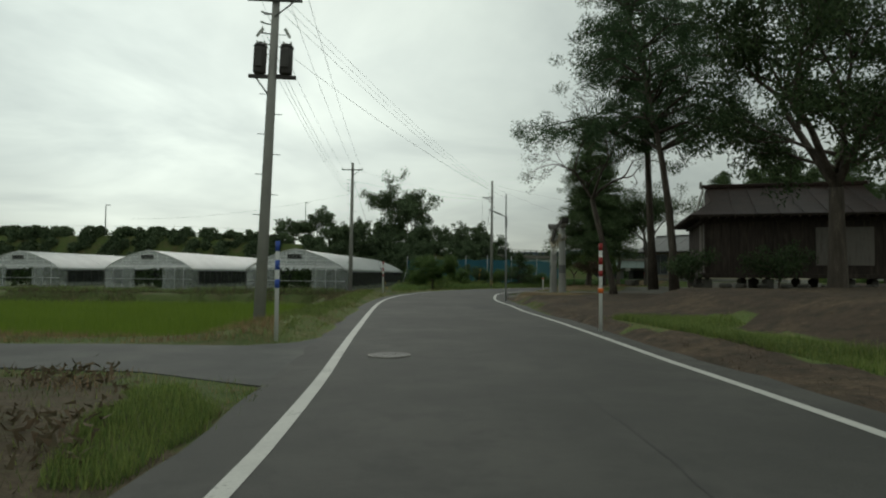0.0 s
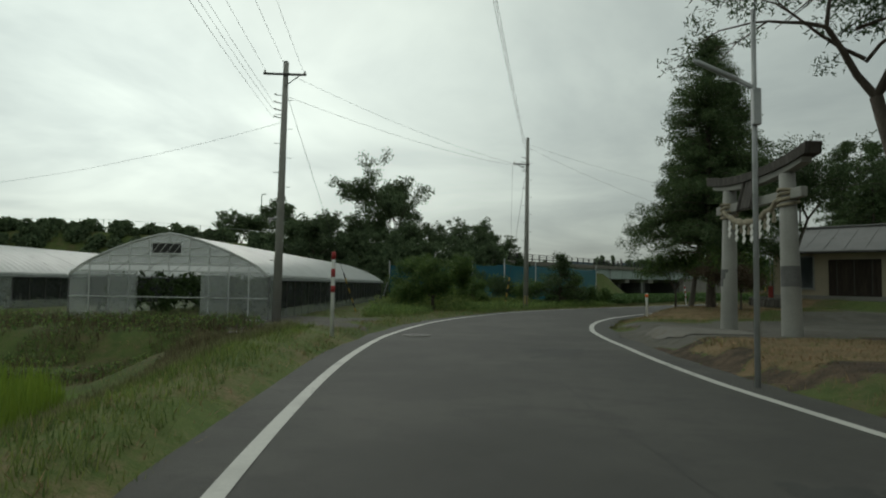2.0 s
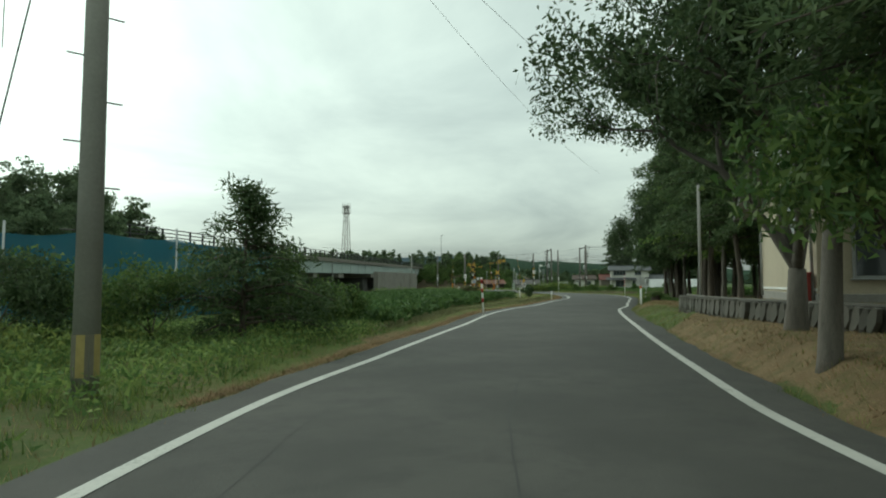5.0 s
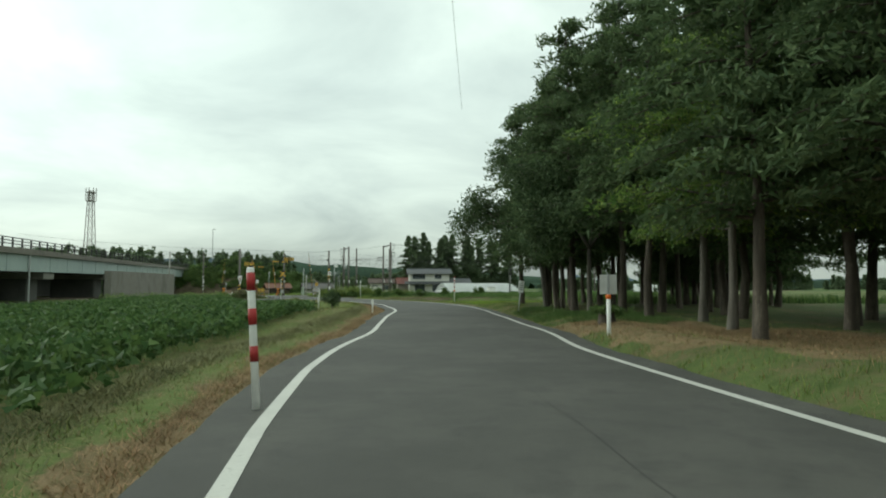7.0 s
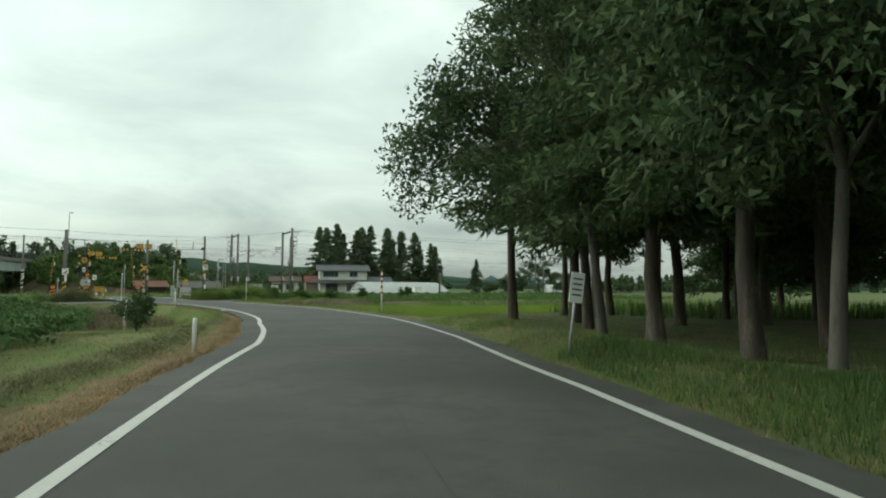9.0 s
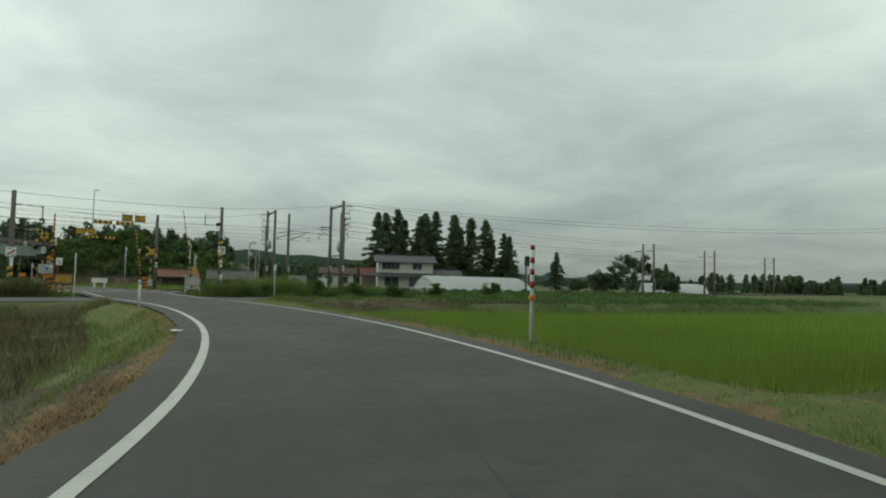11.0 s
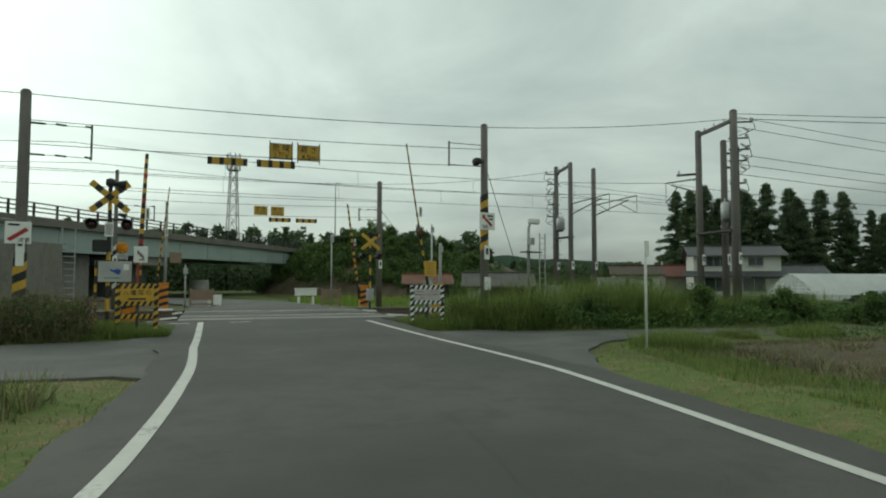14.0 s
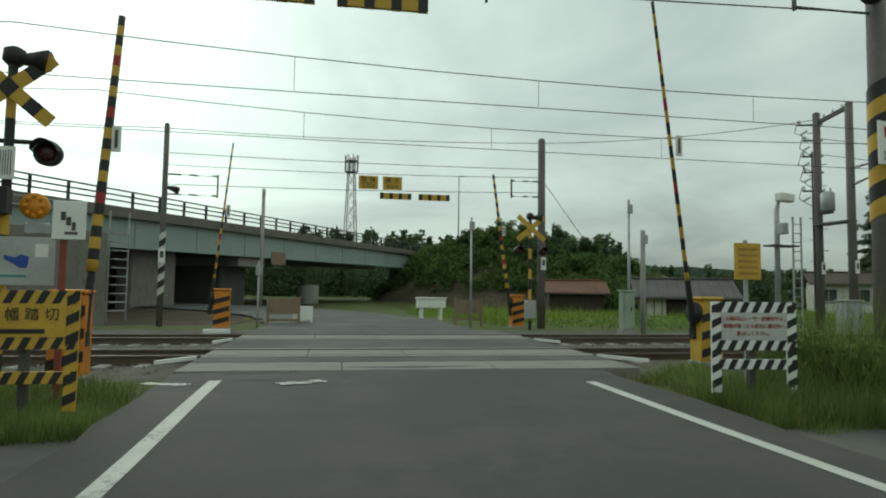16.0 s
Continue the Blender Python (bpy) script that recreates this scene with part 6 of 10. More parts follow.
    for k in range(9):
        part("step_stone", Geo().box((-0.6 + rngT.random() * 0.5 + 0.9 * k, -0.8 - rngT.random() * 0.5, 0.02), (0.5, 0.4, 0.22), 30 * k, bevel=0.06), STONE, t)
    return t


shrine()


def torii():
    t = thing("torii_gate", Matrix.Translation((7.4, 40.45, 0.22)) @ Matrix.Rotation(radians(-90), 4, "Z"), "weathered grey torii gate hung with a straw rope and paper streamers", "torii gate")
    for s in (-1, 1):
        x = s * 1.55
        p = part("pillar", Geo().tube([(x * 1.03, 0, -0.3), (x * 1.02, 0, 0.0), (x, 0, 1.0), (x * 0.94, 0, 4.05)], [0.25, 0.24, 0.225, 0.185], 20), CONC_POLE, t, smooth=True)
        part("repair_band", Geo().tube([(x * 1.005, 0, 1.25), (x * 0.99, 0, 1.75)], [0.226, 0.222], 20), mat("dark_band", (0.14, 0.14, 0.135), 0.8, 0.2, 2.0), p, "darker grey band")
    part("tie_beam", Geo().box((0, 0, 3.52), (4.3, 0.18, 0.25), bevel=0.02), CONC_POLE, t)
    OLD = mat("blackened_wood", (0.075, 0.068, 0.06), 0.9, 0.3, 1.2, 14.0, 0.4, coords="Object", stretch=(6, 6, 0.8), second=(0.13, 0.12, 0.105), amount=0.3)
    tilt = Matrix.Rotation(radians(-14), 3, "X")
    pl = part("name_plaque", Geo().box((0, -0.2, 3.78), (0.62, 0.07, 0.9), tilt=tilt, bevel=0.02), OLD, t, "dark weathered wooden plaque")
    for s in (-1, 1):
        part("plaque_frame", Geo().box(tilt @ Vector((s * 0.31, -0.03, 0)) + Vector((0, -0.2, 3.78)), (0.07, 0.1, 0.98), tilt=tilt, bevel=0.01), OLD, pl)
    # lintels, bent up a little at their ends
    n = 14
    for nm, z0, h, w, L, m in (("lower_lintel", 3.98, 0.16, 0.26, 4.5, CONC_POLE), ("upper_lintel", 4.14, 0.22, 0.40, 5.0, OLD)):
        g = Geo()
        vs, fs = [], []
        for k in range(n + 1):
            u = -1 + 2 * k / n
            x = u * L / 2
            lift = 0.22 * abs(u) ** 2.2
            hh = h * (1 + 0.25 * abs(u) ** 2)
            vs += [(x, -w / 2, z0 + lift), (x, w / 2, z0 + lift), (x * 1.02, w / 2, z0 + lift + hh), (x * 1.02, -w / 2, z0 + lift + hh)]
        for k in range(n):
            a = 4 * k
            fs += [(a + i, a + (i + 1) % 4, a + 4 + (i + 1) % 4, a + 4 + i) for i in range(4)]
        fs += [(3, 2, 1, 0), (4 * n, 4 * n + 1, 4 * n + 2, 4 * n + 3)]
        part(nm, g.add(vs, fs), m, t)
    # twisted rope, sagging, wound round both pillars
    pts = []
    for k in range(49):
        u = -1 + 2 * k / 48
        a = 0.9 * k
        pts.append((u * 1.5, -0.2 + 0.02 * math.cos(a), 2.98 + 0.5 * u * u + 0.02 * math.sin(a)))
    rope = part("straw_rope", Geo().tube(pts, [0.045 + 0.06 * (1 - (abs(-1 + 2 * k / 48)) ** 2) for k in range(49)], 10), STRAW_ROPE, t, "thick twisted straw rope", True)
    for s in (-1, 1):
        for q in range(4):
            z = 3.30 + 0.10 * q
            ring_ = [(s * 1.49 + 0.225 * math.cos(a), 0.225 * math.sin(a), z + 0.05 * math.sin(a + q)) for a in [6.283 * k / 14 for k in range(15)]]
            part("rope_winding", Geo().tube(ring_, 0.042, 7), STRAW_ROPE, rope, smooth=True)
    for x in (-1.0, -0.6, -0.2, 0.2, 0.6, 1.0):
        z = 2.96 + 0.5 * (x / 1.5) ** 2 - 0.04
        zig = [(0, 0), (0.12, -0.02), (0.05, -0.14), (0.15, -0.18), (0.04, -0.32), (0.14, -0.37), (0.02, -0.52), (-0.08, -0.43), (0.0, -0.33), (-0.08, -0.26), (0.0, -0.16), (-0.05, -0.07)]
        part("paper_streamer", Geo().plate(zig, 0.01, (x, -0.25, z), (1, 0, 0), (0, 0, 1)), PAPER, rope, "folded white paper streamer")
        part("straw_tassel", Geo().tube([(x + 0.2, -0.2, z), (x + 0.2, -0.2, z - 0.28)], [0.03, 0.06], 8), STRAW_ROPE, rope)
    return t


torii()
draped("concrete_apron", [(4.75, 39.2), (4.7, 42.0), (7.2, 43.1), (7.0, 39.3)], 0.018, mat("dusty_concrete", (0.165, 0.157, 0.138), 0.9, 0.25, 0.8, 20.0, 0.3, third=(0.14, 0.12, 0.09)), "worn grey concrete slab before the torii", "slab", 0.1, 0.04)
draped("concrete_apron", [(5.5, 47.0), (5.9, 47.6), (6.6, 47.3), (6.2, 46.7)], 0.02, MATS["dusty_concrete"], "small grey concrete slab in gravel", "slab", 0.15, 0.05)


def window(parent, c, w, h, ux, nrm, frame=GALV, name="window", bars=1):
    """A window on a wall: frame proud of the wall, glass, middle bar, sill. ux: along the wall, nrm: outward."""
    ux, nrm, c = Vector(ux), Vector(nrm), Vector(c)
    up = Vector((0, 0, 1))
    R = Matrix((ux, nrm, up)).transposed()
    win = part(name, Geo().box(c + nrm * 0.03, (w + 0.1, 0.06, h + 0.1), tilt=R, bevel=0.008), frame, parent)
    for k in range(bars + 1):
        ww = w / (bars + 1)
        part("pane", Geo().box(c + nrm * 0.065 + ux * (-w / 2 + ww * (k + 0.5)), (ww - 0.05, 0.012, h - 0.06), tilt=R), GLASS, win, "dark reflecting glass")
    part("sill", Geo().box(c + nrm * 0.07 - up * (h / 2 + 0.06), (w + 0.2, 0.14, 0.04), tilt=R, bevel=0.006), frame, win)
    return win


def gable_house(name, m, W, D, wall, rise, overhang, wall_mat, roof_mat, label, category="house", windows=(), door=None, base=0.3, seams=10):
    """A house with a ridge along x: four walls with thickness, plinth, pitched roof in two slopes, windows on the front."""
    t = thing(name, m, label, category)
    part("plinth", Geo().box((W / 2, D / 2, base / 2 - 0.3), (W + 0.06, D + 0.06, base + 0.6), bevel=0.02), CONCRETE, t)
    for nm, c, s in (("front_wall", (W / 2, 0.08, base + wall / 2), (W, 0.16, wall)), ("rear_wall", (W / 2, D - 0.08, base + wall / 2), (W, 0.16, wall)),
                     ("side_wall", (0.08, D / 2, base + wall / 2), (0.16, D - 0.33, wall)), ("side_wall", (W - 0.08, D / 2, base + wall / 2), (0.16, D - 0.33, wall))):
        part(nm, Geo().box(c, s), wall_mat, t)
    for x in (0.0, W - 0.16):
        part("gable_wall", Geo().plate([(0, 0), (D, 0), (D / 2, rise)], 0.16, (x, 0, base + wall), (0, 1, 0), (0, 0, 1)), wall_mat, t)
    for s in (0, 1):
        y0, y1 = (-overhang, D / 2) if s == 0 else (D + overhang, D / 2)
        z0 = base + wall - overhang * rise / (D / 2) + 0.03
        z1 = base + wall + rise + 0.03
        xs0, xs1 = -overhang, W + overhang
        th = 0.12
        vs = [(xs0, y0, z0), (xs1, y0, z0), (xs1, y1, z1), (xs0, y1, z1), (xs0, y0, z0 + th), (xs1, y0, z0 + th), (xs1, y1, z1 + th), (xs0, y1, z1 + th)]
        r = part("roof_slope", Geo().add(vs, [(3, 2, 1, 0), (4, 5, 6, 7), (0, 1, 5, 4), (1, 2, 6, 5), (2, 3, 7, 6), (3, 0, 4, 7)]), roof_mat, t)
        for k in range(seams):
            x = xs0 + (k + 0.5) * (xs1 - xs0) / seams
            part("roof_seam", Geo().beam((x, y0, z0 + th + 0.012), (x, y1, z1 + th + 0.012), 0.03, 0.03), roof_mat, r)
        part("gutter", Geo().tube([(xs0, y0, z0 + 0.02), (xs1, y0, z0 + 0.02)], [0.05, 0.05], 8), DARK_STEEL, t)
    part("ridge_cap", Geo().box((W / 2, D / 2, base + wall + rise + 0.2), (W + 2 * overhang, 0.3, 0.12), bevel=0.03), roof_mat, t)
    for x, z, w, h, bars in windows:
        window(t, (x, 0, base + z), w, h, (1, 0, 0), (0, -1, 0), bars=bars)
    if door:
        x, w, h, mtl = door
        d = part("door", Geo().box((x, -0.02, base + h / 2), (w, 0.08, h), bevel=0.01), mtl, t, "dark sliding entrance door")
        for k in range(3):
            part("door_bar", Geo().box((x - w / 2 + (k + 0.5) * w / 3, -0.07, base + h / 2), (0.05, 0.03, h - 0.1)), DARK_STEEL, d)
    return t


u = Vector((0.66, -0.75, 0))
hall = gable_house("meeting_hall", Matrix.Translation((20.2, 62.1, 0.75)) @ Matrix.Rotation(math.atan2(-0.75, 0.66), 4, "Z"), 13.0, 6.4, 2.75, 1.35, 0.75, BEIGE, ROOF_GREY,
                   "single-storey beige hall with a grey metal roof beside the shrine", "hall", [(1.5, 1.35, 1.4, 1.9, 1), (7.6, 1.35, 1.8, 1.9, 1), (10.6, 1.35, 1.8, 1.9, 1)], (4.3, 2.6, 2.1, WOOD_DARK), 0.35, 14)
window(hall, (0, 1.6, 2.45), 1.9, 0.95, (0, -1, 0), (-1, 0, 0))
part("downpipe", Geo().tube([(-0.07, 6.2, 0.2), (-0.07, 6.2, 3.2), (-0.3, 6.35, 3.3)], 0.04, 8), GALV, hall, smooth=True)
part("downpipe", Geo().tube([(-0.07, 0.15, 0.2), (-0.07, 0.15, 3.2), (-0.3, -0.2, 3.3)], 0.04, 8), GALV, hall, smooth=True)
part("wall_band", Geo().box((-0.02, 3.2, 0.45), (0.05, 6.4, 0.07)), WHITE, hall)
rb = thing("red_cabinet", Matrix.Translation((19.8, 61.75, 0.86)) @ Matrix.Rotation(math.atan2(-0.75, 0.66), 4, "Z") @ Matrix.Scale(0.62, 4), "red painted metal cabinet against the beige hall", "cabinet")
part("body", Geo().box((-0.4, 1.4, 0.6), (0.45, 0.75, 1.1), bevel=0.02), STEEL_RED, rb)
part("sloped_lid", Geo().box((-0.42, 1.4, 1.19), (0.55, 0.85, 0.08), bevel=0.02), STEEL_RED, rb)
part("door", Geo().box((-0.64, 1.4, 0.6), (0.03, 0.62, 0.95), bevel=0.01), STEEL_RED, rb)
part("handle", Geo().box((-0.67, 1.62, 0.65), (0.03, 0.04, 0.16), bevel=0.006), GALV, rb)

# retaining wall of split stones in front of the hall
rw = thing("retaining_wall", (0, 0, 0), "low retaining wall of slanted grey stones below the hall", "wall", kind="structure")
WALLP = [(24.6, 69.0), (22.2, 66.6), (19.6, 63.2), (17.6, 59.4), (17.2, 55.6)]
STONE_MESHES = []
for k in range(5):
    rr = np.random.default_rng(200 + k)
    pts = [(math.cos(a) * 0.12 * (0.85 + 0.3 * rr.random()), math.sin(a) * 0.27 * (0.85 + 0.3 * rr.random())) for a in [6.283 * i / 6 for i in range(6)]]
    g = Geo().plate(pts, 0.10 + 0.05 * rr.random(), (0, -0.05, 0), (1, 0, 0), (0, 0, 1))
    STONE_MESHES.append(g.mesh("stone", STONE))
core = Geo()
for (ax, ay), (bx, by) in zip(WALLP, WALLP[1:]):
    L = math.hypot(bx - ax, by - ay)
    core.box(((ax + bx) / 2, (ay + by) / 2, 0.42), (L + 0.1, 0.35, 1.0), math.degrees(math.atan2(by - ay, bx - ax)))
part("wall_core", core, mat("dark_joint", (0.07, 0.066, 0.056), 0.95, 0.3, 1.5, 14.0, 0.4), rw)
for (ax, ay), (bx, by) in zip(WALLP, WALLP[1:]):
    L = math.hypot(bx - ax, by - ay)
    dx, dy = (bx - ax) / L, (by - ay) / L
    nx, ny = dy, -dx
    if nx * (-1) + ny * 0.2 < 0:
        nx, ny = -nx, -ny
    for r in range(2):
        for i in range(int(L / 0.23)):
            s = (i + 0.5 + 0.5 * (r % 2)) * 0.23
            o = new("stone", STONE_MESHES[(i * 3 + r) % 5])
            o.parent = rw
            o.matrix_basis = Matrix.Translation((ax + dx * s + nx * 0.19, ay + dy * s + ny * 0.19, 0.22 + 0.45 * r)) @ Matrix.Rotation(math.atan2(dy, dx) + (0 if nx * dy - ny * dx > 0 else math.pi), 4, "Z") @ Matrix.Rotation(0.35, 4, "Y")
part("coping", Geo().tube([(x, y, 0.90) for x, y in WALLP], 0.07, 6), STONE, rw)

# farmhouse across the railway, sheds and other roofs
fh = gable_house("farmhouse", Matrix.Translation((129.0, 169.6, -0.5)) @ Matrix.Rotation(radians(-46), 4, "Z"), 9.5, 7.0, 4.8, 1.1, 0.7, PLASTER, ROOF_DARK, "two-storey white farmhouse with a dark metal roof across the railway", "house", [(2.2, 4.0, 3.0, 1.1, 3), (6.8, 4.0, 1.6, 1.0, 1), (2.4, 1.3, 2.4, 1.6, 1), (6.6, 1.3, 2.4, 1.6, 1)], None, 0.4, 12)
part("porch_roof", Geo().add([(-1.2, -1.5, 2.55), (10.7, -1.5, 2.55), (10.7, 0.1, 3.2), (-1.2, 0.1, 3.2), (-1.2, -1.5, 2.68), (10.7, -1.5, 2.68), (10.7, 0.1, 3.33), (-1.2, 0.1, 3.33)], [(3, 2, 1, 0), (4, 5, 6, 7), (0, 1, 5, 4), (1, 2, 6, 5), (2, 3, 7, 6), (3, 0, 4, 7)]), ROOF_DARK, fh)
gable_house("farm_annex", Matrix.Translation((134.2, 165.0, -0.5)) @ Matrix.Rotation(radians(-46), 4, "Z"), 7.5, 6.0, 2.3, 1.2, 0.6, PLASTER, ROOF_DARK, "low white annex with a dark roof beside the farmhouse", "house", [(2.0, 1.4, 1.6, 1.2, 1)], None, 0.4, 8)
gable_house("farm_shed", Matrix.Translation((132.6, 176.6, -0.5)) @ Matrix.Rotation(radians(-42), 4, "Z"), 4.2, 5.0, 2.5, 1.3, 0.4, WOOD_GREY, mat("faded_red_roof", (0.15, 0.055, 0.045), 0.6, 0.2, 0.7), "wooden farm building with a faded red roof", "shed", [], None, 0.3, 8)
gable_house("farmhouse", Matrix.Translation((119.8, 173.5, -0.5)) @ Matrix.Rotation(radians(-44), 4, "Z"), 5.0, 6.0, 2.6, 0.9, 0.6, PLASTER, mat("brown_tile_roof", (0.075, 0.052, 0.042), 0.7, 0.2, 0.8, 20.0, 0.15), "low white farmhouse with a brown tiled roof behind the railway poles", "house", [(1.0, 1.5, 1.3, 1.1, 1), (3.4, 1.5, 1.5, 1.1, 1)], None, 0.3, 8)
woodland("farm_grove", [(104, 196), (110, 190), (118, 186), (128, 186)], 4.6, 1.6, 60, 12, "dark green trees standing behind the sheds", (0.5, 0.26), 0.4, -0.9)
gable_house("farm_shed", Matrix.Translation((91.9, 162.7, -0.5)) @ Matrix.Rotation(radians(-35), 4, "Z"), 4.7, 4.6, 1.5, 0.85, 0.6, WOOD_DARK, mat("weathered_shed_roof", (0.115, 0.108, 0.104), 0.9, 0.2, 0.8, 20.0, 0.15), "low shed with a grey metal roof across the railway", "shed", [], (0.6, 1.3, 1.35, PLASTER), 0.2, 10)
gable_house("farm_shed", Matrix.Translation((93.6, 176.2, -0.5)) @ Matrix.Rotation(radians(-28), 4, "Z"), 4.2, 4.5, 1.6, 0.8, 0.5, WOOD_DARK, mat("rusty_roof", (0.16, 0.075, 0.05), 0.7, 0.25, 0.8), "low dark shed with a rusty red roof", "shed", [], None, 0.2, 8)
sb = thing("white_locker", Matrix.Translation((126.6, 144.6, -0.55)), "white metal storage locker beside the far greenhouse", "locker")
part("body", Geo().box((0, 0, 0.95), (1.4, 1.1, 1.8), -30, bevel=0.03), WHITE, sb)
part("roof_cap", Geo().box((0, 0, 1.9), (1.55, 1.25, 0.1), -30, bevel=0.02), WHITE, sb)


# ---- railway ----
def rp(a, n, z=0.0):
    """A place by metres along and across the railway."""
    return Vector((RAIL_D[0] * a + RAIL_N[0] * n, RAIL_D[1] * a + RAIL_N[1] * n, z))


RAIL_TURN = math.degrees(math.atan2(RAIL_D[1], RAIL_D[0]))
RAIL_M = Matrix.Rotation(radians(RAIL_TURN), 4, "Z")
BALLAST = mat("ballast_stone", (0.19, 0.17, 0.15), 0.9, 0.35, 1.5, 14.0, 0.8, rnd=0.35, island=True)
BALLAST_BED = mat("ballast_bed", (0.15, 0.135, 0.12), 0.95, 0.4, 2.0, 18.0, 1.0)
TRACKS = (155.0, 158.8)
GAUGE = 1.067
RAIL_Z = 0.23


def build_track():
    g = Geo()
    for a0, a1 in ((-70, 37.9), (45.3, 230)):
        prof = [(152.9, -0.12), (153.5, 0.06), (160.3, 0.06), (160.9, -0.12)]
        vs = [rp(a, n, z) for a in (a0, a1) for n, z in prof]
        g.add(vs, [(0, 1, 5, 4), (1, 2, 6, 5), (2, 3, 7, 6)])
    bed = tagged(new("ballast_bed", g.mesh("ballast_bed", BALLAST_BED)), "grey stone ballast under the railway tracks", "ballast", kind="structure")
    rng = np.random.default_rng(9)
    cs, sz = [], []
    for k in range(9000):
        a = rng.choice([rng.uniform(18, 37.9), rng.uniform(45.3, 66)])
        n = rng.uniform(153.0, 160.8)
        p = rp(a, n, 0.06 + 0.02 * rng.random())
        cs.append(p[:])
        sz.append(0.025 + 0.03 * rng.random())
    cs, sz = np.array(cs), np.array(sz)[:, None]
    base = np.array([(1, 0, 0), (-0.5, 0.87, 0), (-0.5, -0.87, 0), (0.1, 0.1, 0.9)])
    v = (cs[:, None, :] + (base[None] + rng.normal(size=(len(cs), 4, 3)) * 0.25) * sz[:, None, :]).reshape(-1, 3)
    q = np.arange(len(cs))[:, None] * 4
    f = np.concatenate([q + np.array([0, 1, 3]), q + np.array([1, 2, 3]), q + np.array([2, 0, 3])])
    tagged(new("ballast_stones", tri_mesh("ballast_stones", v, f, BALLAST)), "loose grey ballast stones between the rails", "stones", kind="stuff")
    for tn in TRACKS:
        t = thing("railway_track", RAIL_M, "rusty narrow-gauge railway track on ballast", "railway track", "railway tracks", "structure")
        prof = [(-0.06, 0.0), (0.06, 0.0), (0.06, 0.012), (0.012, 0.03), (0.012, 0.10), (0.032, 0.115), (0.032, 0.15), (-0.032, 0.15), (-0.032, 0.115), (-0.012, 0.10), (-0.012, 0.03), (-0.06, 0.012)]
        for s in (-1, 1):
            n = tn + s * GAUGE / 2
            part("rail", Geo().plate([(x, z) for x, z in prof], 300.0, (-70, n, RAIL_Z - 0.15), (0, 1, 0), (0, 0, 1)), RAIL_TOP, t)
        sl = Geo().box((0, 0, 0), (0.2, 2.0, 0.14), bevel=0.015).mesh("sleeper", CONCRETE)
        for k in range(110):
            a = 5 + 0.62 * k
            if 37.6 < a < 45.6:
                continue
            o = new("sleeper", sl)
            o.parent = t
            o.location = (a, tn, RAIL_Z - 0.205)


build_track()


def deck():
    """The crossing's deck: slabs and asphalt between the rails, white kerbs at its sides."""
    t = thing("crossing_deck", RAIL_M, "level crossing deck of concrete slabs and asphalt between the rails", "crossing deck", kind="structure")
    A0, A1 = 38.1, 45.1
    mid = (A0 + A1) / 2

    def slab(n0, n1, m, count, z=DECK_Z, nm="slab"):
        L = (A1 - A0) / count
        for k in range(count):
            part(nm, Geo().box((A0 + (k + 0.5) * L, (n0 + n1) / 2, z - 0.15), (L - 0.012, n1 - n0, 0.3), bevel=0.008), m, t)
    r = GAUGE / 2
    slab(152.55, 153.55, CONC_DECK, 3, DECK_Z - 0.012)
    slab(153.56, 154.35, ASPHALT_OLD, 1, DECK_Z - 0.006, "asphalt_infill")
    slab(154.55, 155.44, CONC_DECK, 4, DECK_Z - 0.004)
    slab(154.36, 154.44, CONC_PALE, 4, DECK_Z + 0.004, "rail_guard")
    slab(155.60, 155.70, CONC_PALE, 4, DECK_Z + 0.004, "rail_guard")
    slab(155.71, 158.13, ASPHALT_OLD, 1, DECK_Z - 0.004, "asphalt_infill")
    slab(158.35, 159.24, CONC_DECK, 4, DECK_Z - 0.004)
    slab(158.14, 158.22, CONC_PALE, 4, DECK_Z + 0.004, "rail_guard")
    slab(159.38, 159.48, CONC_PALE, 4, DECK_Z + 0.004, "rail_guard")
    slab(159.49, 161.3, ASPHALT_OLD, 1, DECK_Z - 0.01, "asphalt_infill")
    for n0, n1, a0, a1 in ((153.75, 154.42, 37.55, 38.02), (157.45, 158.2, 37.75, 38.02), (153.6, 154.42, 45.8, 45.2), (157.5, 158.2, 45.6, 45.2)):
        part("white_kerb", Geo().beam((a0, n0, DECK_Z - 0.03), (a1, n1, DECK_Z - 0.03), 0.06, 0.06), WHITE, t, "white painted kerb")
    part("white_kerb", Geo().box((37.2, 161.0, DECK_Z - 0.04), (0.7, 0.12, 0.12), 10, bevel=0.01), WHITE, t)


deck()
road_mark("stop_mark", [(66.91, 141.30), (66.95, 141.44), (67.50, 141.08), (67.46, 140.95)], LINE, "short worn white painted mark on the asphalt", "road marking")
road_mark("asphalt_patch", [(67.92, 141.8), (68.87, 141.72), (68.62, 140.98), (67.93, 141.18)], PATCH, "dark asphalt repair patch before the crossing", "road patch", 0.001, 0.1)
road_mark("worn_mark", [(68.5, 140.62), (68.55, 140.78), (69.1, 140.9), (69.15, 140.74)], LINE, "worn remains of a white painted mark", "road marking", 0.002, 0.12)


def banded(g, a, b, r, n, mats=2, segs=8):
    """A tube in alternating colour bands."""
    a, b = Vector(a), Vector(b)
    pts = [a.lerp(b, k / segs) for k in range(segs + 1)]
    g.tube(pts, r, n, slots=[k % mats for k in range(segs)])
    return g


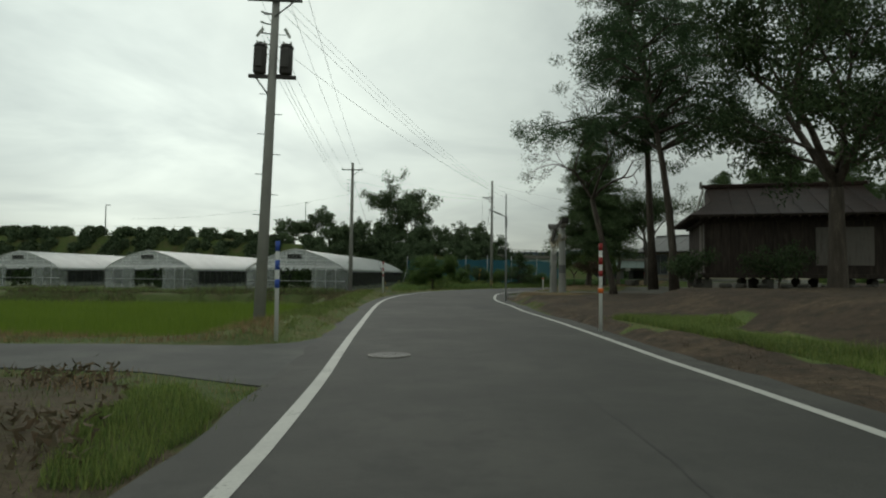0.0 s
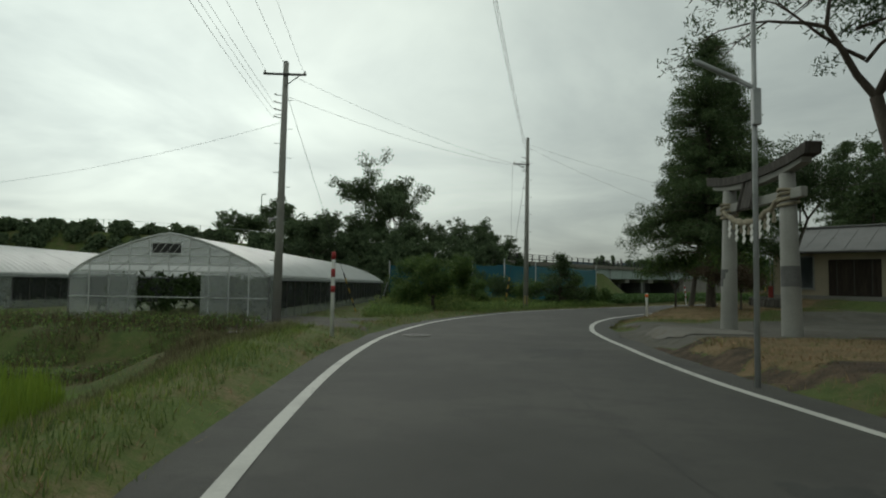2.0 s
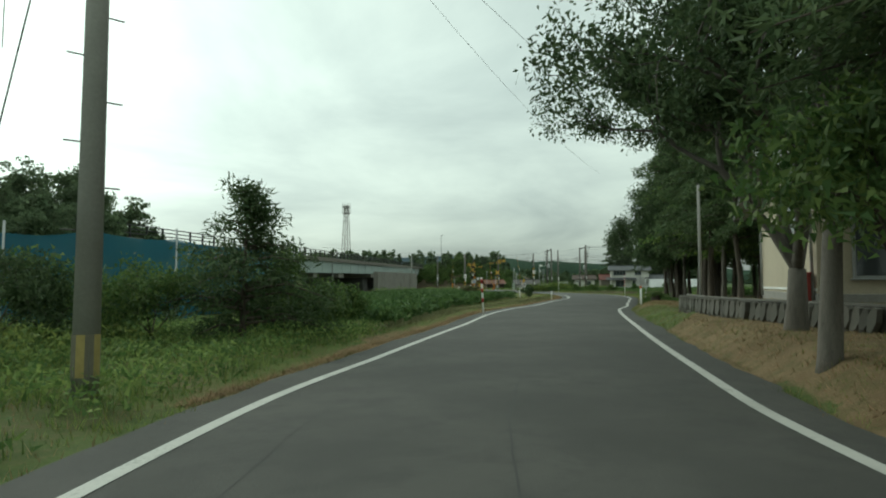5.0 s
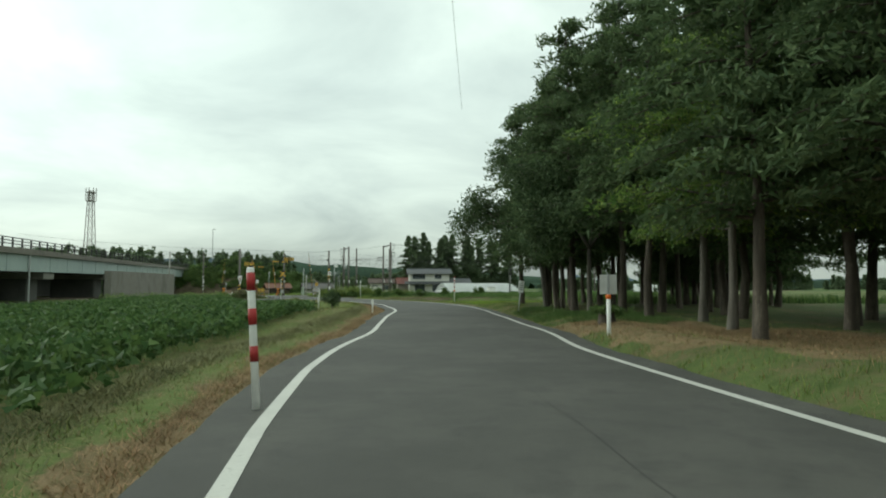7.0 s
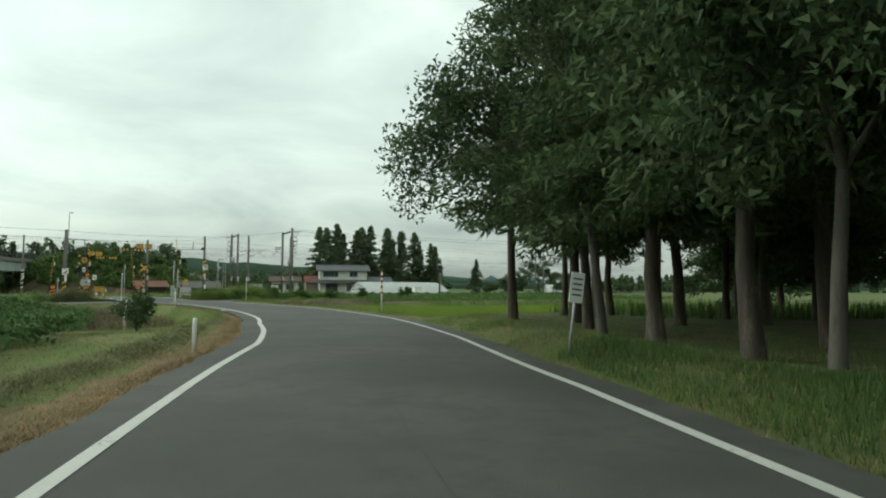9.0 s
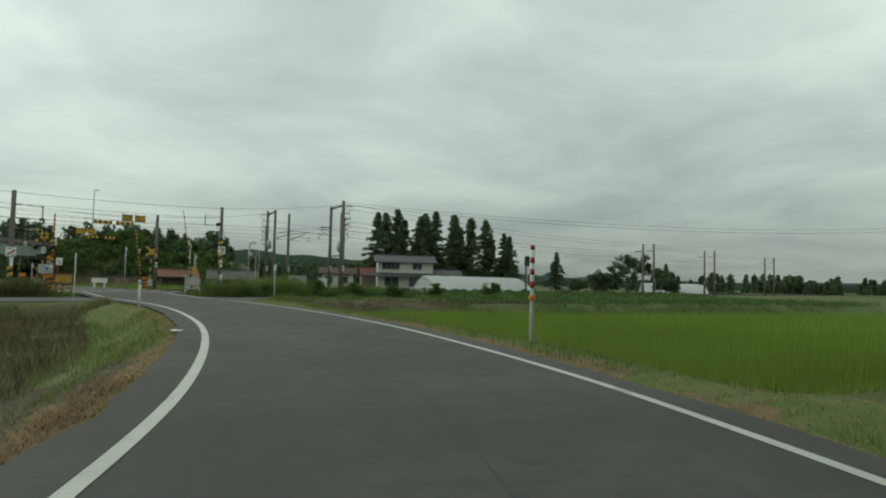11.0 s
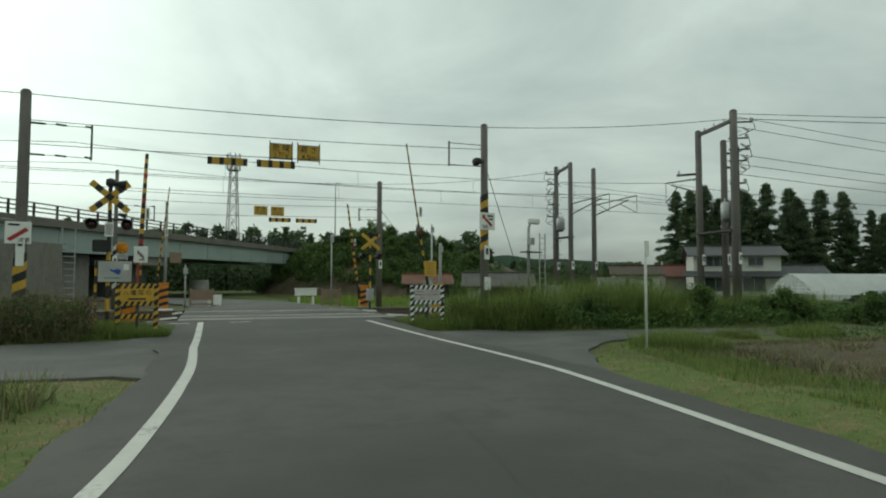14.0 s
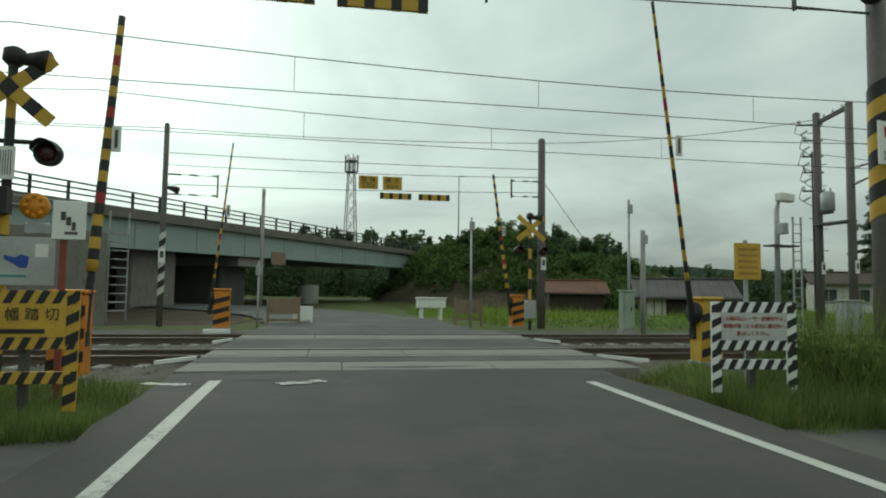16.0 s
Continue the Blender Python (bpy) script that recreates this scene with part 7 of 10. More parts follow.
def cat_pole(xy, top, label, r=0.15, bands=False, arms=(), name="catenary_pole", low=2.2, count=8, pale=None):
    t = thing(name, (xy[0], xy[1], 0.0), label, "railway pole", "railway overhead line poles")
    part("shaft", Geo().tube([(0, 0, -0.4), (0, 0, top / 2), (0, 0, top)], [r, r * 0.92, r * 0.84], 14), mat("brown_concrete_pole", (0.15, 0.135, 0.125), 0.85, 0.2, 0.8, 20.0, 0.2), t, smooth=True)
    part("cap", Geo().tube([(0, 0, top), (0, 0, top + 0.06)], [r * 0.9, r * 0.5], 12), DARK_STEEL, t)
    for z, dx, dy, L in arms:
        part("bracket", Geo().beam((0, 0, z), (dx * L, dy * L, z), 0.07, 0.09), DARK_STEEL, t)
        insulator("insulator", t, (dx * L * 0.9, dy * L * 0.9, z + 0.05), n=3)
    if bands:
        for k in range(count):
            g = Geo()
            z0 = low + 0.22 * k
            ring = [(r * 0.98 + 0.006) * 1.0] * 2
            vs = []
            for j in range(15):
                a = 6.283 * j / 14
                for q in (0, 1):
                    vs.append((ring[0] * math.cos(a), ring[0] * math.sin(a), z0 + 0.22 * q + 0.03 * j))
            g.add(vs, [(2 * j, 2 * j + 2, 2 * j + 3, 2 * j + 1) for j in range(14)])
            part("warning_stripe", g, BLACK if k % 2 else pale or YELLOW, t, smooth=True)
    part("number_plate", Geo().box((0, -r - 0.01, 2.35), (0.2, 0.02, 0.45), bevel=0.004), WHITE, t, "white plate with an unreadable number")
    part("number_bar", Geo().box((0, -r - 0.023, 2.38), (0.1, 0.006, 0.2)), DARK_STEEL, t)
    return t


DARKP = "dark brown concrete railway pole carrying overhead wires"
cL = cat_pole((63.3, 140.8), 6.3, DARKP, bands=True, low=0.85, count=4)
cB = cat_pole((75.88, 138.08), 6.5, "dark railway pole with a warning sign beside the crossing", 0.135, True)
cA = cat_pole((86.8, 136.4), 8.2, DARKP, 0.17)
cA2 = cat_pole((87.2, 138.3), 7.8, DARKP, 0.15, False, [(6.0, -0.5, 0.85, 0.9)])
cF1 = cat_pole((66.4, 154.5), 6.6, DARKP, 0.095, bands=True, low=0.8, count=9, pale=PLASTER)
cF2 = cat_pole((78.9, 152.1), 6.8, DARKP, bands=False)
cat_pole((88.6, 147.6), 8.1, DARKP, 0.15)
c1 = cat_pole((88.8, 149.0), 8.1, DARKP, 0.15)
cat_pole((90.2, 147.4), 7.9, DARKP, 0.15)
for a in (112.6, 133.0, 160.0):
    for n in (150.9, 152.6):
        p = rp(a, n)
        cat_pole((p.x, p.y), 7.6, DARKP, 0.16, False, [(6.6, 0.2, 0.95, 1.2)])
for a in (8.0, -18.0):
    p = rp(a, 150.6)
    cat_pole((p.x, p.y), 7.0, DARKP, 0.16)


def pole_gear(pole, top, out, to, drop, arms, can):
    """Fittings on a railway pole. out: the side the insulator arms reach to; to, drop: the neighbouring pole that a beam and a platform join; can: height of the transformer."""
    o, q = Vector((*out, 0)).normalized(), Vector((*to, 0))
    beam = part("tie_beam", Geo().beam((0, 0, top - 0.35), q + Vector((0, 0, top - drop)), 0.10, 0.14), DARK_STEEL, pole)
    for k in range(3):
        insulator("insulator", beam, q * (0.25 + 0.28 * k) + Vector((0, 0, top - 0.3 - (drop - 0.35) * (0.25 + 0.28 * k))), n=3)
    for z, L in arms:
        a = part("insulator_arm", Geo().beam(o * -0.2 + Vector((0, 0, z)), o * L + Vector((0, 0, z + 0.03)), 0.05, 0.06), DARK_STEEL, pole)
        insulator("insulator", a, o * (L - 0.05) + Vector((0, 0, z + 0.05)), n=3, r=0.06)
        insulator("insulator", a, o * (L * 0.5) + Vector((0, 0, z - 0.2)), (o + Vector((0, 0, -0.6)))[:], 4, 0.055, 0.07)
        part("jumper_wire", Geo().tube([o * L + Vector((0, 0, z + 0.2)), o * (L + 0.12) + Vector((0, 0, z - 0.25)), o * 0.2 + Vector((0, 0, z - 0.55))], 0.015, 5), CABLE, a)
    c = q.normalized() * 0.42
    t = part("transformer", Geo().tube([c + Vector((0, 0, can + h)) for h in (0.0, 0.04, 0.66, 0.72)], [0.2, 0.24, 0.24, 0.16], 16), GALV, pole, "grey cylindrical pole transformer", True)
    for s_ in (-0.09, 0.09):
        insulator("bushing", t, c + o * s_ + Vector((0, 0, can + 0.72)), n=3, r=0.045)
    part("transformer_bracket", Geo().beam((0, 0, can - 0.05), c * 1.5 + Vector((0, 0, can - 0.05)), 0.10, 0.08), DARK_STEEL, pole)
    part("work_platform", Geo().box(q * 0.5 + Vector((0, 0, can - 0.45)), (max(0.5, q.length), 0.5, 0.07), math.degrees(math.atan2(q.y, q.x))), DARK_STEEL, pole)
    part("cable_riser", Geo().tube([o * 0.17 + Vector((0, 0, 0.2)), o * 0.17 + Vector((0, 0, top - 1.4))], 0.03, 6), DARK_STEEL, pole)
    for k in range(14):
        s_ = 1 if k % 2 else -1
        part("step_bolt", Geo().cyl(o * (s_ * 0.1) + Vector((0, 0, 2.2 + 0.4 * k)), o * (s_ * 0.3) + Vector((0, 0, 2.2 + 0.4 * k)), 0.014, n=5), DARK_STEEL, pole)


pole_gear(cA, 8.2, (0.85, -0.52), (0.4, 1.9), 0.55, ((7.75, 0.75), (7.1, 0.55), (6.65, 0.6), (6.2, 0.5), (5.3, 0.45)), 3.9)
pole_gear(c1, 8.1, (-0.72, 0.68), (-0.2, -1.4), 0.1, ((7.7, 0.6), (7.1, 0.45), (6.5, 0.5), (5.9, 0.45), (5.2, 0.5)), 4.4)
cat_pole((87.75, 137.5), 7.3, DARKP, 0.15, False, [(6.8, 0.8, -0.5, 0.5), (6.2, 0.8, -0.5, 0.5)])


def cantilever(base, tip_n, a, z, label="steel cantilever arm holding the contact wire"):
    """A braced swing arm over a track."""
    b = Vector((base[0], base[1], 0))
    t = thing("cantilever_arm", b, label, "cantilever", "overhead line cantilevers")
    tip = rp(a, tip_n) - b
    up = Vector((tip.x, tip.y, z + 0.9))
    low = Vector((0, 0, z + 0.15))
    part("top_tube", Geo().tube([Vector((0, 0, z + 0.75)), up], [0.035, 0.03], 7), DARK_STEEL, t)
    part("stay_tube", Geo().tube([low, up * 0.82 + low * 0.18 - Vector((0, 0, 0.02))], [0.035, 0.03], 7), DARK_STEEL, t)
    part("register_arm", Geo().tube([(up * 0.62 + low * 0.38), Vector((tip.x, tip.y, z))], [0.022, 0.018], 6), DARK_STEEL, t)
    part("dropper", Geo().cyl(up, (tip.x, tip.y, z), 0.014, n=5), DARK_STEEL, t)
    for q in (Vector((0, 0, z + 0.75)), low):
        d = (up - q).normalized()
        insulator("insulator", t, q + d * 0.18, d, 4, 0.06, 0.06)
    return t


CONTACT = 5.05
cantilever((87.2, 138.3), 155.0, 58.6, CONTACT)
cantilever((88.6, 147.6), 158.8, 58.2, CONTACT)
cantilever((90.2, 147.4), 158.8, 59.9, CONTACT)

# contact and catenary wires, feeders
RWL = "thin dark wire of the railway overhead line"
for n in TRACKS:
    for a0, a1 in ((-40, 8), (8, 34.7), (34.7, 58.5), (58.5, 86), (86, 112.6), (112.6, 133), (133, 170)):
        wire(rp(a0, n, CONTACT), rp(a1, n, CONTACT), 0.02, 0.009, RWL, "railway wires", 4)
        wire(rp(a0, n, CONTACT + 0.9), rp(a1, n, CONTACT + 0.9), 0.38, 0.010, RWL, "railway wires")
        for k in range(1, 5):
            u = k / 5
            p = rp(a0 + (a1 - a0) * u, n)
            wire((p.x, p.y, CONTACT), (p.x, p.y, CONTACT + 0.9 - 0.38 * 4 * u * (1 - u)), 0, 0.006, "thin upright dropper between two railway wires", "railway wires", 1)
for (p, q, s) in (((63.3, 140.8, 6.25), (75.8, 138.1, 6.45), 0.12), ((75.8, 138.1, 6.45), (86.8, 136.4, 7.9), 0.15), ((40, 145.5, 7.0), (63.3, 140.8, 6.25), 0.3), ((66.4, 154.5, 6.5), (78.9, 152.1, 6.7), 0.12),
                  ((78.9, 152.1, 6.7), (88.8, 149.0, 7.9), 0.2), ((45, 158.7, 7.2), (66.4, 154.5, 6.5), 0.3), ((66.5, 154.5, 5.7), (79, 152.1, 5.75), 0.06), ((88.8, 149, 7.2), (112, 143.5, 7.0), 0.4), ((88.8, 149, 6.6), (112, 143.5, 6.4), 0.4)):
    wire(p, q, s, 0.011, RWL, "railway wires")
for k, (z0, z1) in enumerate(((8.0, 7.5), (7.6, 7.1), (6.5, 6.3), (6.1, 6.0), (5.7, 5.7))):
    q = rp(112.6, 150.9)
    wire((86.9, 136.4, z0), (q.x, q.y, z1), 0.55, 0.012, RWL, "railway wires")
    wire((q.x, q.y, z1), rp(160, 150.9, z1)[:], 0.5, 0.012, RWL, "railway wires")
wire((86.8, 136.4, 7.9), (150, 95, 9.5), 1.2, 0.014, "heavy black cable crossing the fields", "railway wires", 16)
wire((86.8, 136.4, 8.1), (150, 96, 9.9), 1.1, 0.012, "heavy black cable crossing the fields", "railway wires", 16)
wire((75.9, 138.1, 5.3), (80.2, 141.0, 0.2), 0.0, 0.012, "taut steel stay wire of a railway pole", "railway wires", 2)
wire((78.9, 152.1, 5.4), (84.0, 153.0, 0.2), 0.0, 0.012, "taut steel stay wire of a railway pole", "railway wires", 2)


# ---- writing ----
def text_mesh(body, size, depth=0.003):
    cu = bpy.data.curves.new("writing", "FONT")
    cu.body = body
    cu.size = size
    cu.align_x, cu.align_y = "CENTER", "CENTER"
    cu.extrude = depth
    ob = bpy.data.objects.new("writing", cu)
    scene.collection.objects.link(ob)
    dg = bpy.context.evaluated_depsgraph_get()
    me = bpy.data.meshes.new_from_object(ob.evaluated_get(dg))
    bpy.data.objects.remove(ob)
    me.materials.clear()
    return me


def lettering(body, size, material, parent, at, turn=0.0, sx=1.0):
    """Writing on an upright face that looks towards -y of its thing."""
    me = text_mesh(body, size)
    me.materials.append(material)
    o = part("lettering", me, material, parent)
    o.matrix_basis = Matrix.Translation(at) @ Matrix.Rotation(radians(turn), 4, "Z") @ Matrix.Rotation(radians(90), 4, "X") @ Matrix.Diagonal((sx, 1, 1, 1))
    return o


# ---- level crossing equipment ----
def hazard_plate(parent, name, c, w, h, t=0.02, stripes=5, base=YELLOW, dark=BLACK, slant=0.5):
    """A plate with slanted dark stripes standing 2 mm proud."""
    p = part(name, Geo().box(c, (w, t, h), bevel=0.003), base, parent)
    horizontal = w >= h
    L = w if horizontal else h
    T = h if horizontal else w
    step = L / stripes
    for k in range(stripes):
        a = -L / 2 + (k + 0.25) * step
        b = a + step * 0.5
        sh = slant * T
        pts = [(a, -T / 2), (b, -T / 2), (b + sh, T / 2), (a + sh, T / 2)]
        pts = [(max(-L / 2, min(L / 2, x)), y) for x, y in pts]
        if not horizontal:
            pts = [(y, x) for x, y in pts][::-1]
        part("stripe", Geo().plate(pts, 0.004, (c[0], c[1] - t / 2 - 0.001, c[2]), (1, 0, 0), (0, 0, 1)), dark, p)
    return p


def cross_sign(xy, z, turn, label, detailed=True, centre=3.55):
    t = thing("crossing_signal", Matrix.Translation((xy[0], xy[1], z)) @ Matrix.Rotation(radians(turn), 4, "Z"), label, "crossing signal", "level crossing signals")
    g = banded(Geo(), (0, 0, -0.3), (0, 0, centre + 0.35), 0.055, 12, 2, 12)
    part("mast", g, [YELLOW, BLACK], t, smooth=True)
    for s in (-1, 1):
        ang = s * 40
        R = Matrix.Rotation(radians(ang), 3, "Y")
        for k in range(7):
            u = (k - 3) * 0.178
            part("cross_board", Geo().box(R @ Vector((u, -0.09 - 0.012 * s, 0)) + Vector((0, 0, centre)), (0.178, 0.02, 0.175), tilt=R, bevel=0.003), BLACK if (k % 2 and detailed) else YELLOW, t)
    part("bell", Geo().tube([(0, 0.02, centre + 0.3), (0, 0.02, centre + 0.36), (0, 0.02, centre + 0.5), (0, 0.02, centre + 0.54)], [0.07, 0.13, 0.12, 0.05], 12), BLACK, t, "black warning bell", True)
    part("horn", Geo().tube([(0.05, 0, centre + 0.38), (0.28, -0.05, centre + 0.38), (0.4, -0.08, centre + 0.36)], [0.06, 0.1, 0.14], 10), BLACK, t, smooth=True)
    part("lamp_arm", Geo().tube([(-0.46, 0, centre - 0.64), (0.46, 0, centre - 0.64)], [0.03, 0.03], 8), BLACK, t)
    for x in (-0.44, 0.44):
        b = part("lamp_hood", Geo().tube([(x, 0.06, centre - 0.77), (x, -0.05, centre - 0.77), (x, -0.06, centre - 0.77)], [0.15, 0.16, 0.13], 18), BLACK, t, "black round lamp housing", True)
        part("lens", Geo().tube([(x, -0.06, centre - 0.77), (x, -0.10, centre - 0.77)], [0.11, 0.07], 16), mat("red_lens", (0.055, 0.012, 0.012), 0.25, 0.1, 5.0, spec=0.6), b, "unlit dark red lens", True)
        vs = []
        for k in range(13):
            a = math.pi * k / 12
            vs += [(x + 0.16 * math.cos(a), -0.05, centre - 0.77 + 0.16 * math.sin(a)), (x + 0.15 * math.cos(a), -0.30 + 0.10 * abs(math.cos(a)), centre - 0.77 + 0.125 * math.sin(a) + 0.015)]
        part("visor", Geo().add(vs, [(2 * k, 2 * k + 2, 2 * k + 3, 2 * k + 1) for k in range(12)]), BLACK, b, smooth=True)
    if detailed:
        p = part("notice_plate", Geo().box((0.0, -0.09, centre - 0.92), (0.22, 0.02, 0.40), bevel=0.004), WHITE, t, "white notice with unreadable writing")
        for k in range(6):
            part("unreadable_line", Geo().box((-0.07 + 0.028 * k, -0.102, centre - 0.92), (0.009, 0.005, 0.30)), DARK_STEEL, p)
        part("indicator_box", Geo().box((-0.17, -0.05, centre - 1.38), (0.46, 0.2, 0.34), bevel=0.02), BLACK, t, "black train direction indicator")
        d = part("amber_disc", Geo().tube([(0.34, -0.02, centre - 1.43), (0.34, -0.08, centre - 1.43)], [0.16, 0.16], 22), mat("amber_lens", (0.62, 0.24, 0.02), 0.3, 0.15, 6.0), t, "round amber warning lamp", True)
        for k in range(8):
            a = 6.283 * k / 8
            part("lens_segment", Geo().sphere((0.34 + 0.10 * math.cos(a), -0.08, centre - 1.43 + 0.12 * math.sin(a)), 0.03, 8, 5), MATS["amber_lens"], d)
        part("junction_box", Geo().box((0.36, 0.0, centre - 1.70), (0.26, 0.12, 0.15), bevel=0.02), GALV, t)
        e = part("information_board", Geo().box((0.18, -0.1, centre - 2.1), (0.84, 0.02, 0.58), bevel=0.004), mat("faded_board", (0.42, 0.43, 0.42), 0.6, 0.15, 2.0), t, "faded grey notice board with a blue picture")
        part("blue_picture", Geo().plate([(-0.14, 0.05), (-0.14, 0.0), (-0.02, -0.06), (0.03, -0.10), (0.11, -0.10), (0.13, 0.03), (0.04, 0.06), (-0.02, 0.02)], 0.004, (0.20, -0.112, centre - 2.08), (1, 0, 0), (0, 0, 1)), BLUE, e)
        part("paper_note", Geo().box((0.46, -0.112, centre - 1.97), (0.14, 0.005, 0.16)), WHITE, e)
        part("unreadable_line", Geo().box((0.11, -0.112, centre - 2.28), (0.4, 0.005, 0.03)), mat("teal_print", (0.08, 0.25, 0.22), 0.6), e)
        part("support_post", banded(Geo(), (-0.30, -0.04, -0.4), (-0.30, -0.04, centre - 1.78), 0.035, 9, 2, 10), [YELLOW, BLACK], t, "thin striped post behind the notice board", True)
    else:
        part("relay_box", Geo().box((0, -0.02, 0.75), (0.34, 0.26, 0.6), bevel=0.02), GALV, t)
    return t


def barrier(xy, z, turn, tip, label, arm_r=0.05, plate=True, segs=24, red=(4, 9, 14), base=ORANGE_BOX, socket=-0.3):
    """A barrier machine with its raised boom; tip: the boom's end in the world."""
    t = thing("barrier_machine", Matrix.Translation((xy[0], xy[1], z)) @ Matrix.Rotation(radians(turn), 4, "Z"), label, "crossing barrier", "level crossing barriers")
    body = part("housing", Geo().box((0, 0, 0.62), (0.44, 0.36, 1.1), bevel=0.03), base, t, "orange painted steel housing")
    part("foot", Geo().box((0, 0, 0.02), (0.5, 0.42, 0.16), bevel=0.02), CONCRETE, t)
    for k in range(3):
        pts = [(-0.22, 0.12 + 0.3 * k), (0.22, 0.24 + 0.3 * k), (0.22, 0.38 + 0.3 * k), (-0.22, 0.26 + 0.3 * k)]
        part("stripe", Geo().plate(pts, 0.004, (0, -0.181, 0.05), (1, 0, 0), (0, 0, 1)), BLACK, body)
    part("lid", Geo().box((0, 0, 1.2), (0.48, 0.4, 0.06), bevel=0.02), base, body)
    part("drive_disc", Geo().tube([(socket * 0.73, -0.02, 0.95), (socket, -0.02, 0.95)], [0.19, 0.19], 16), BLACK, t, smooth=True)
    M = t.matrix_world.inverted()
    e = M @ Vector(tip)
    s = Vector((socket, 0, 0.98))
    d = (e - s).normalized()
    part("boom_socket", Geo().tube([s - d * 0.35, s + d * 0.55], [0.06, 0.05], 10), BLACK, t)
    part("counterweight", Geo().box(s - d * 0.4, (0.12, 0.16, 0.22), bevel=0.02), BLACK, t)
    s2 = s + d * 0.5
    g = Geo()
    pts = [s2.lerp(e, k / segs) for k in range(segs + 1)]
    g.tube(pts, [arm_r * (1 - 0.35 * k / segs) for k in range(segs + 1)], 8, slots=[2 if k in red else k % 2 for k in range(segs)])
    boom = part("boom", g, [YELLOW, BLACK, RED], t, "raised yellow and black striped boom", True)
    if plate:
        c = s2.lerp(e, 0.5)
        part("boom_tag", Geo().box(c + Vector((0.13, -0.05, 0)), (0.12, 0.02, 0.36), bevel=0.004), WHITE, boom, "small white plate on the boom")
        part("tag_bar", Geo().box(c + Vector((0.13, -0.063, 0)), (0.04, 0.004, 0.26)), DARK_STEEL, boom)
    return t


TN = -8.0
cross_sign((65.34, 141.48), 0.15, TN, "black and yellow crossbuck crossing signal with two unlit red lamps", centre=3.62)
barrier((65.98, 142.16), 0.1, TN, (66.37, 142.57, 5.31), "orange crossing barrier machine with a raised thick striped boom", 0.075, red=(6, 14, 19), socket=0.19)
barrier((76.0, 141.3), 0.1, TN, (74.47, 140.82, 6.26), "yellow crossing barrier machine with a raised slender striped boom", 0.04, red=(8, 15, 19), base=YELLOW)
cross_sign((78.0, 151.3), 0.0, TN, "yellow crossbuck crossing signal beyond the tracks", False, 3.5)
barrier((78.4, 153.0), 0.0, TN, (77.55, 153.3, 5.65), "orange crossing barrier machine beyond the tracks", 0.07, red=(5, 10))
barrier((68.2, 152.1), 0.1, TN, (68.35, 152.0, 5.66), "orange crossing barrier machine with a thin raised boom beyond the tracks", 0.035, red=(7, 13))


def crossing_board(tl, tr, z_top, z_bot, base, dark, label, sign, words):
    a, b = Vector((*tl, 0)), Vector((*tr, 0))
    w = (b - a).length + 0.02
    t = thing("crossing_board", Matrix.Translation((a + b) / 2) @ Matrix.Rotation(math.atan2((b - a).y, (b - a).x), 4, "Z"), label, "sign board", "level crossing boards")
    h = z_top - z_bot
    for s in (-1, 1):
        hazard_plate(t, "upright", (s * (w / 2 - 0.06), 0, z_bot + h / 2 - 0.1), 0.12, h + 0.2, 0.03, 6, base, dark)
    hazard_plate(t, "top_rail", (0, -0.004, z_top - 0.06), w, 0.13, 0.03, 7, base, dark)
    hazard_plate(t, "lower_rail", (0, -0.004, z_top - 0.52), w, 0.12, 0.03, 7, base, dark)
    hazard_plate(t, "bottom_rail", (0, -0.004, z_bot + 0.14), w, 0.12, 0.03, 7, base, dark)
    p = part("sign_panel", Geo().box((0, -0.012, z_top - 0.29), (w - 0.24, 0.02, 0.34), bevel=0.003), sign, t)
    for body, size, z, sx in words:
        lettering(body, size, BLACK if sign is YELLOW else RED, p, (0, -0.024, z_top - 0.29 + z), sx=sx)
    part("back_post", Geo().box((0, 0.08, z_bot + 0.25), (0.08, 0.08, h + 0.3), bevel=0.006), DARK_STEEL, t)
    return t, p


CB, pan = crossing_board((65.44, 139.97), (66.44, 139.80), 1.33, 0.33, YELLOW, BLACK, "yellow and black striped crossing name board in grass", YELLOW, [("八 幡 踏 切", 0.14, 0.05, 1.0)])
part("unreadable_line", Geo().box((0, -0.024, 1.33 - 0.40), (0.42, 0.005, 0.045)), BLACK, pan)
CB2, pan2 = crossing_board((73.41, 138.52), (74.40, 138.19), 1.29, 0.40, WHITE, BLACK, "white and black striped notice board beside the crossing", mat("notice_white", (0.50, 0.50, 0.48), 0.6, 0.1, 3.0), [("この踏切はレーザー式踏切です。", 0.062, 0.09, 0.9), ("警報が鳴ったら直ちに踏切外へ", 0.062, 0.0, 0.9), ("脱出して下さい。", 0.062, -0.09, 0.9)])

yb = thing("yellow_notice", Matrix.Translation((74.25, 138.75, 0.1)) @ Matrix.Rotation(radians(TN), 4, "Z"), "yellow notice panel on a grey post", "sign")
part("post", Geo().cyl((0, 0.04, -0.2), (0, 0.04, 2.0), 0.03, n=8), GALV, yb)
q = part("panel", Geo().box((0, 0, 1.72), (0.40, 0.02, 0.48), bevel=0.004), YELLOW, yb)
for k in range(5):
    part("unreadable_line", Geo().box((0, -0.013, 1.88 - 0.08 * k), (0.28, 0.005, 0.03)), mat("faded_print", (0.4, 0.22, 0.05), 0.6), q)
hs = thing("handmade_sign", Matrix.Translation((66.05, 141.0, 0.1)) @ Matrix.Rotation(radians(TN), 4, "Z"), "weathered white hand-lettered sign on a rusty red post", "sign")
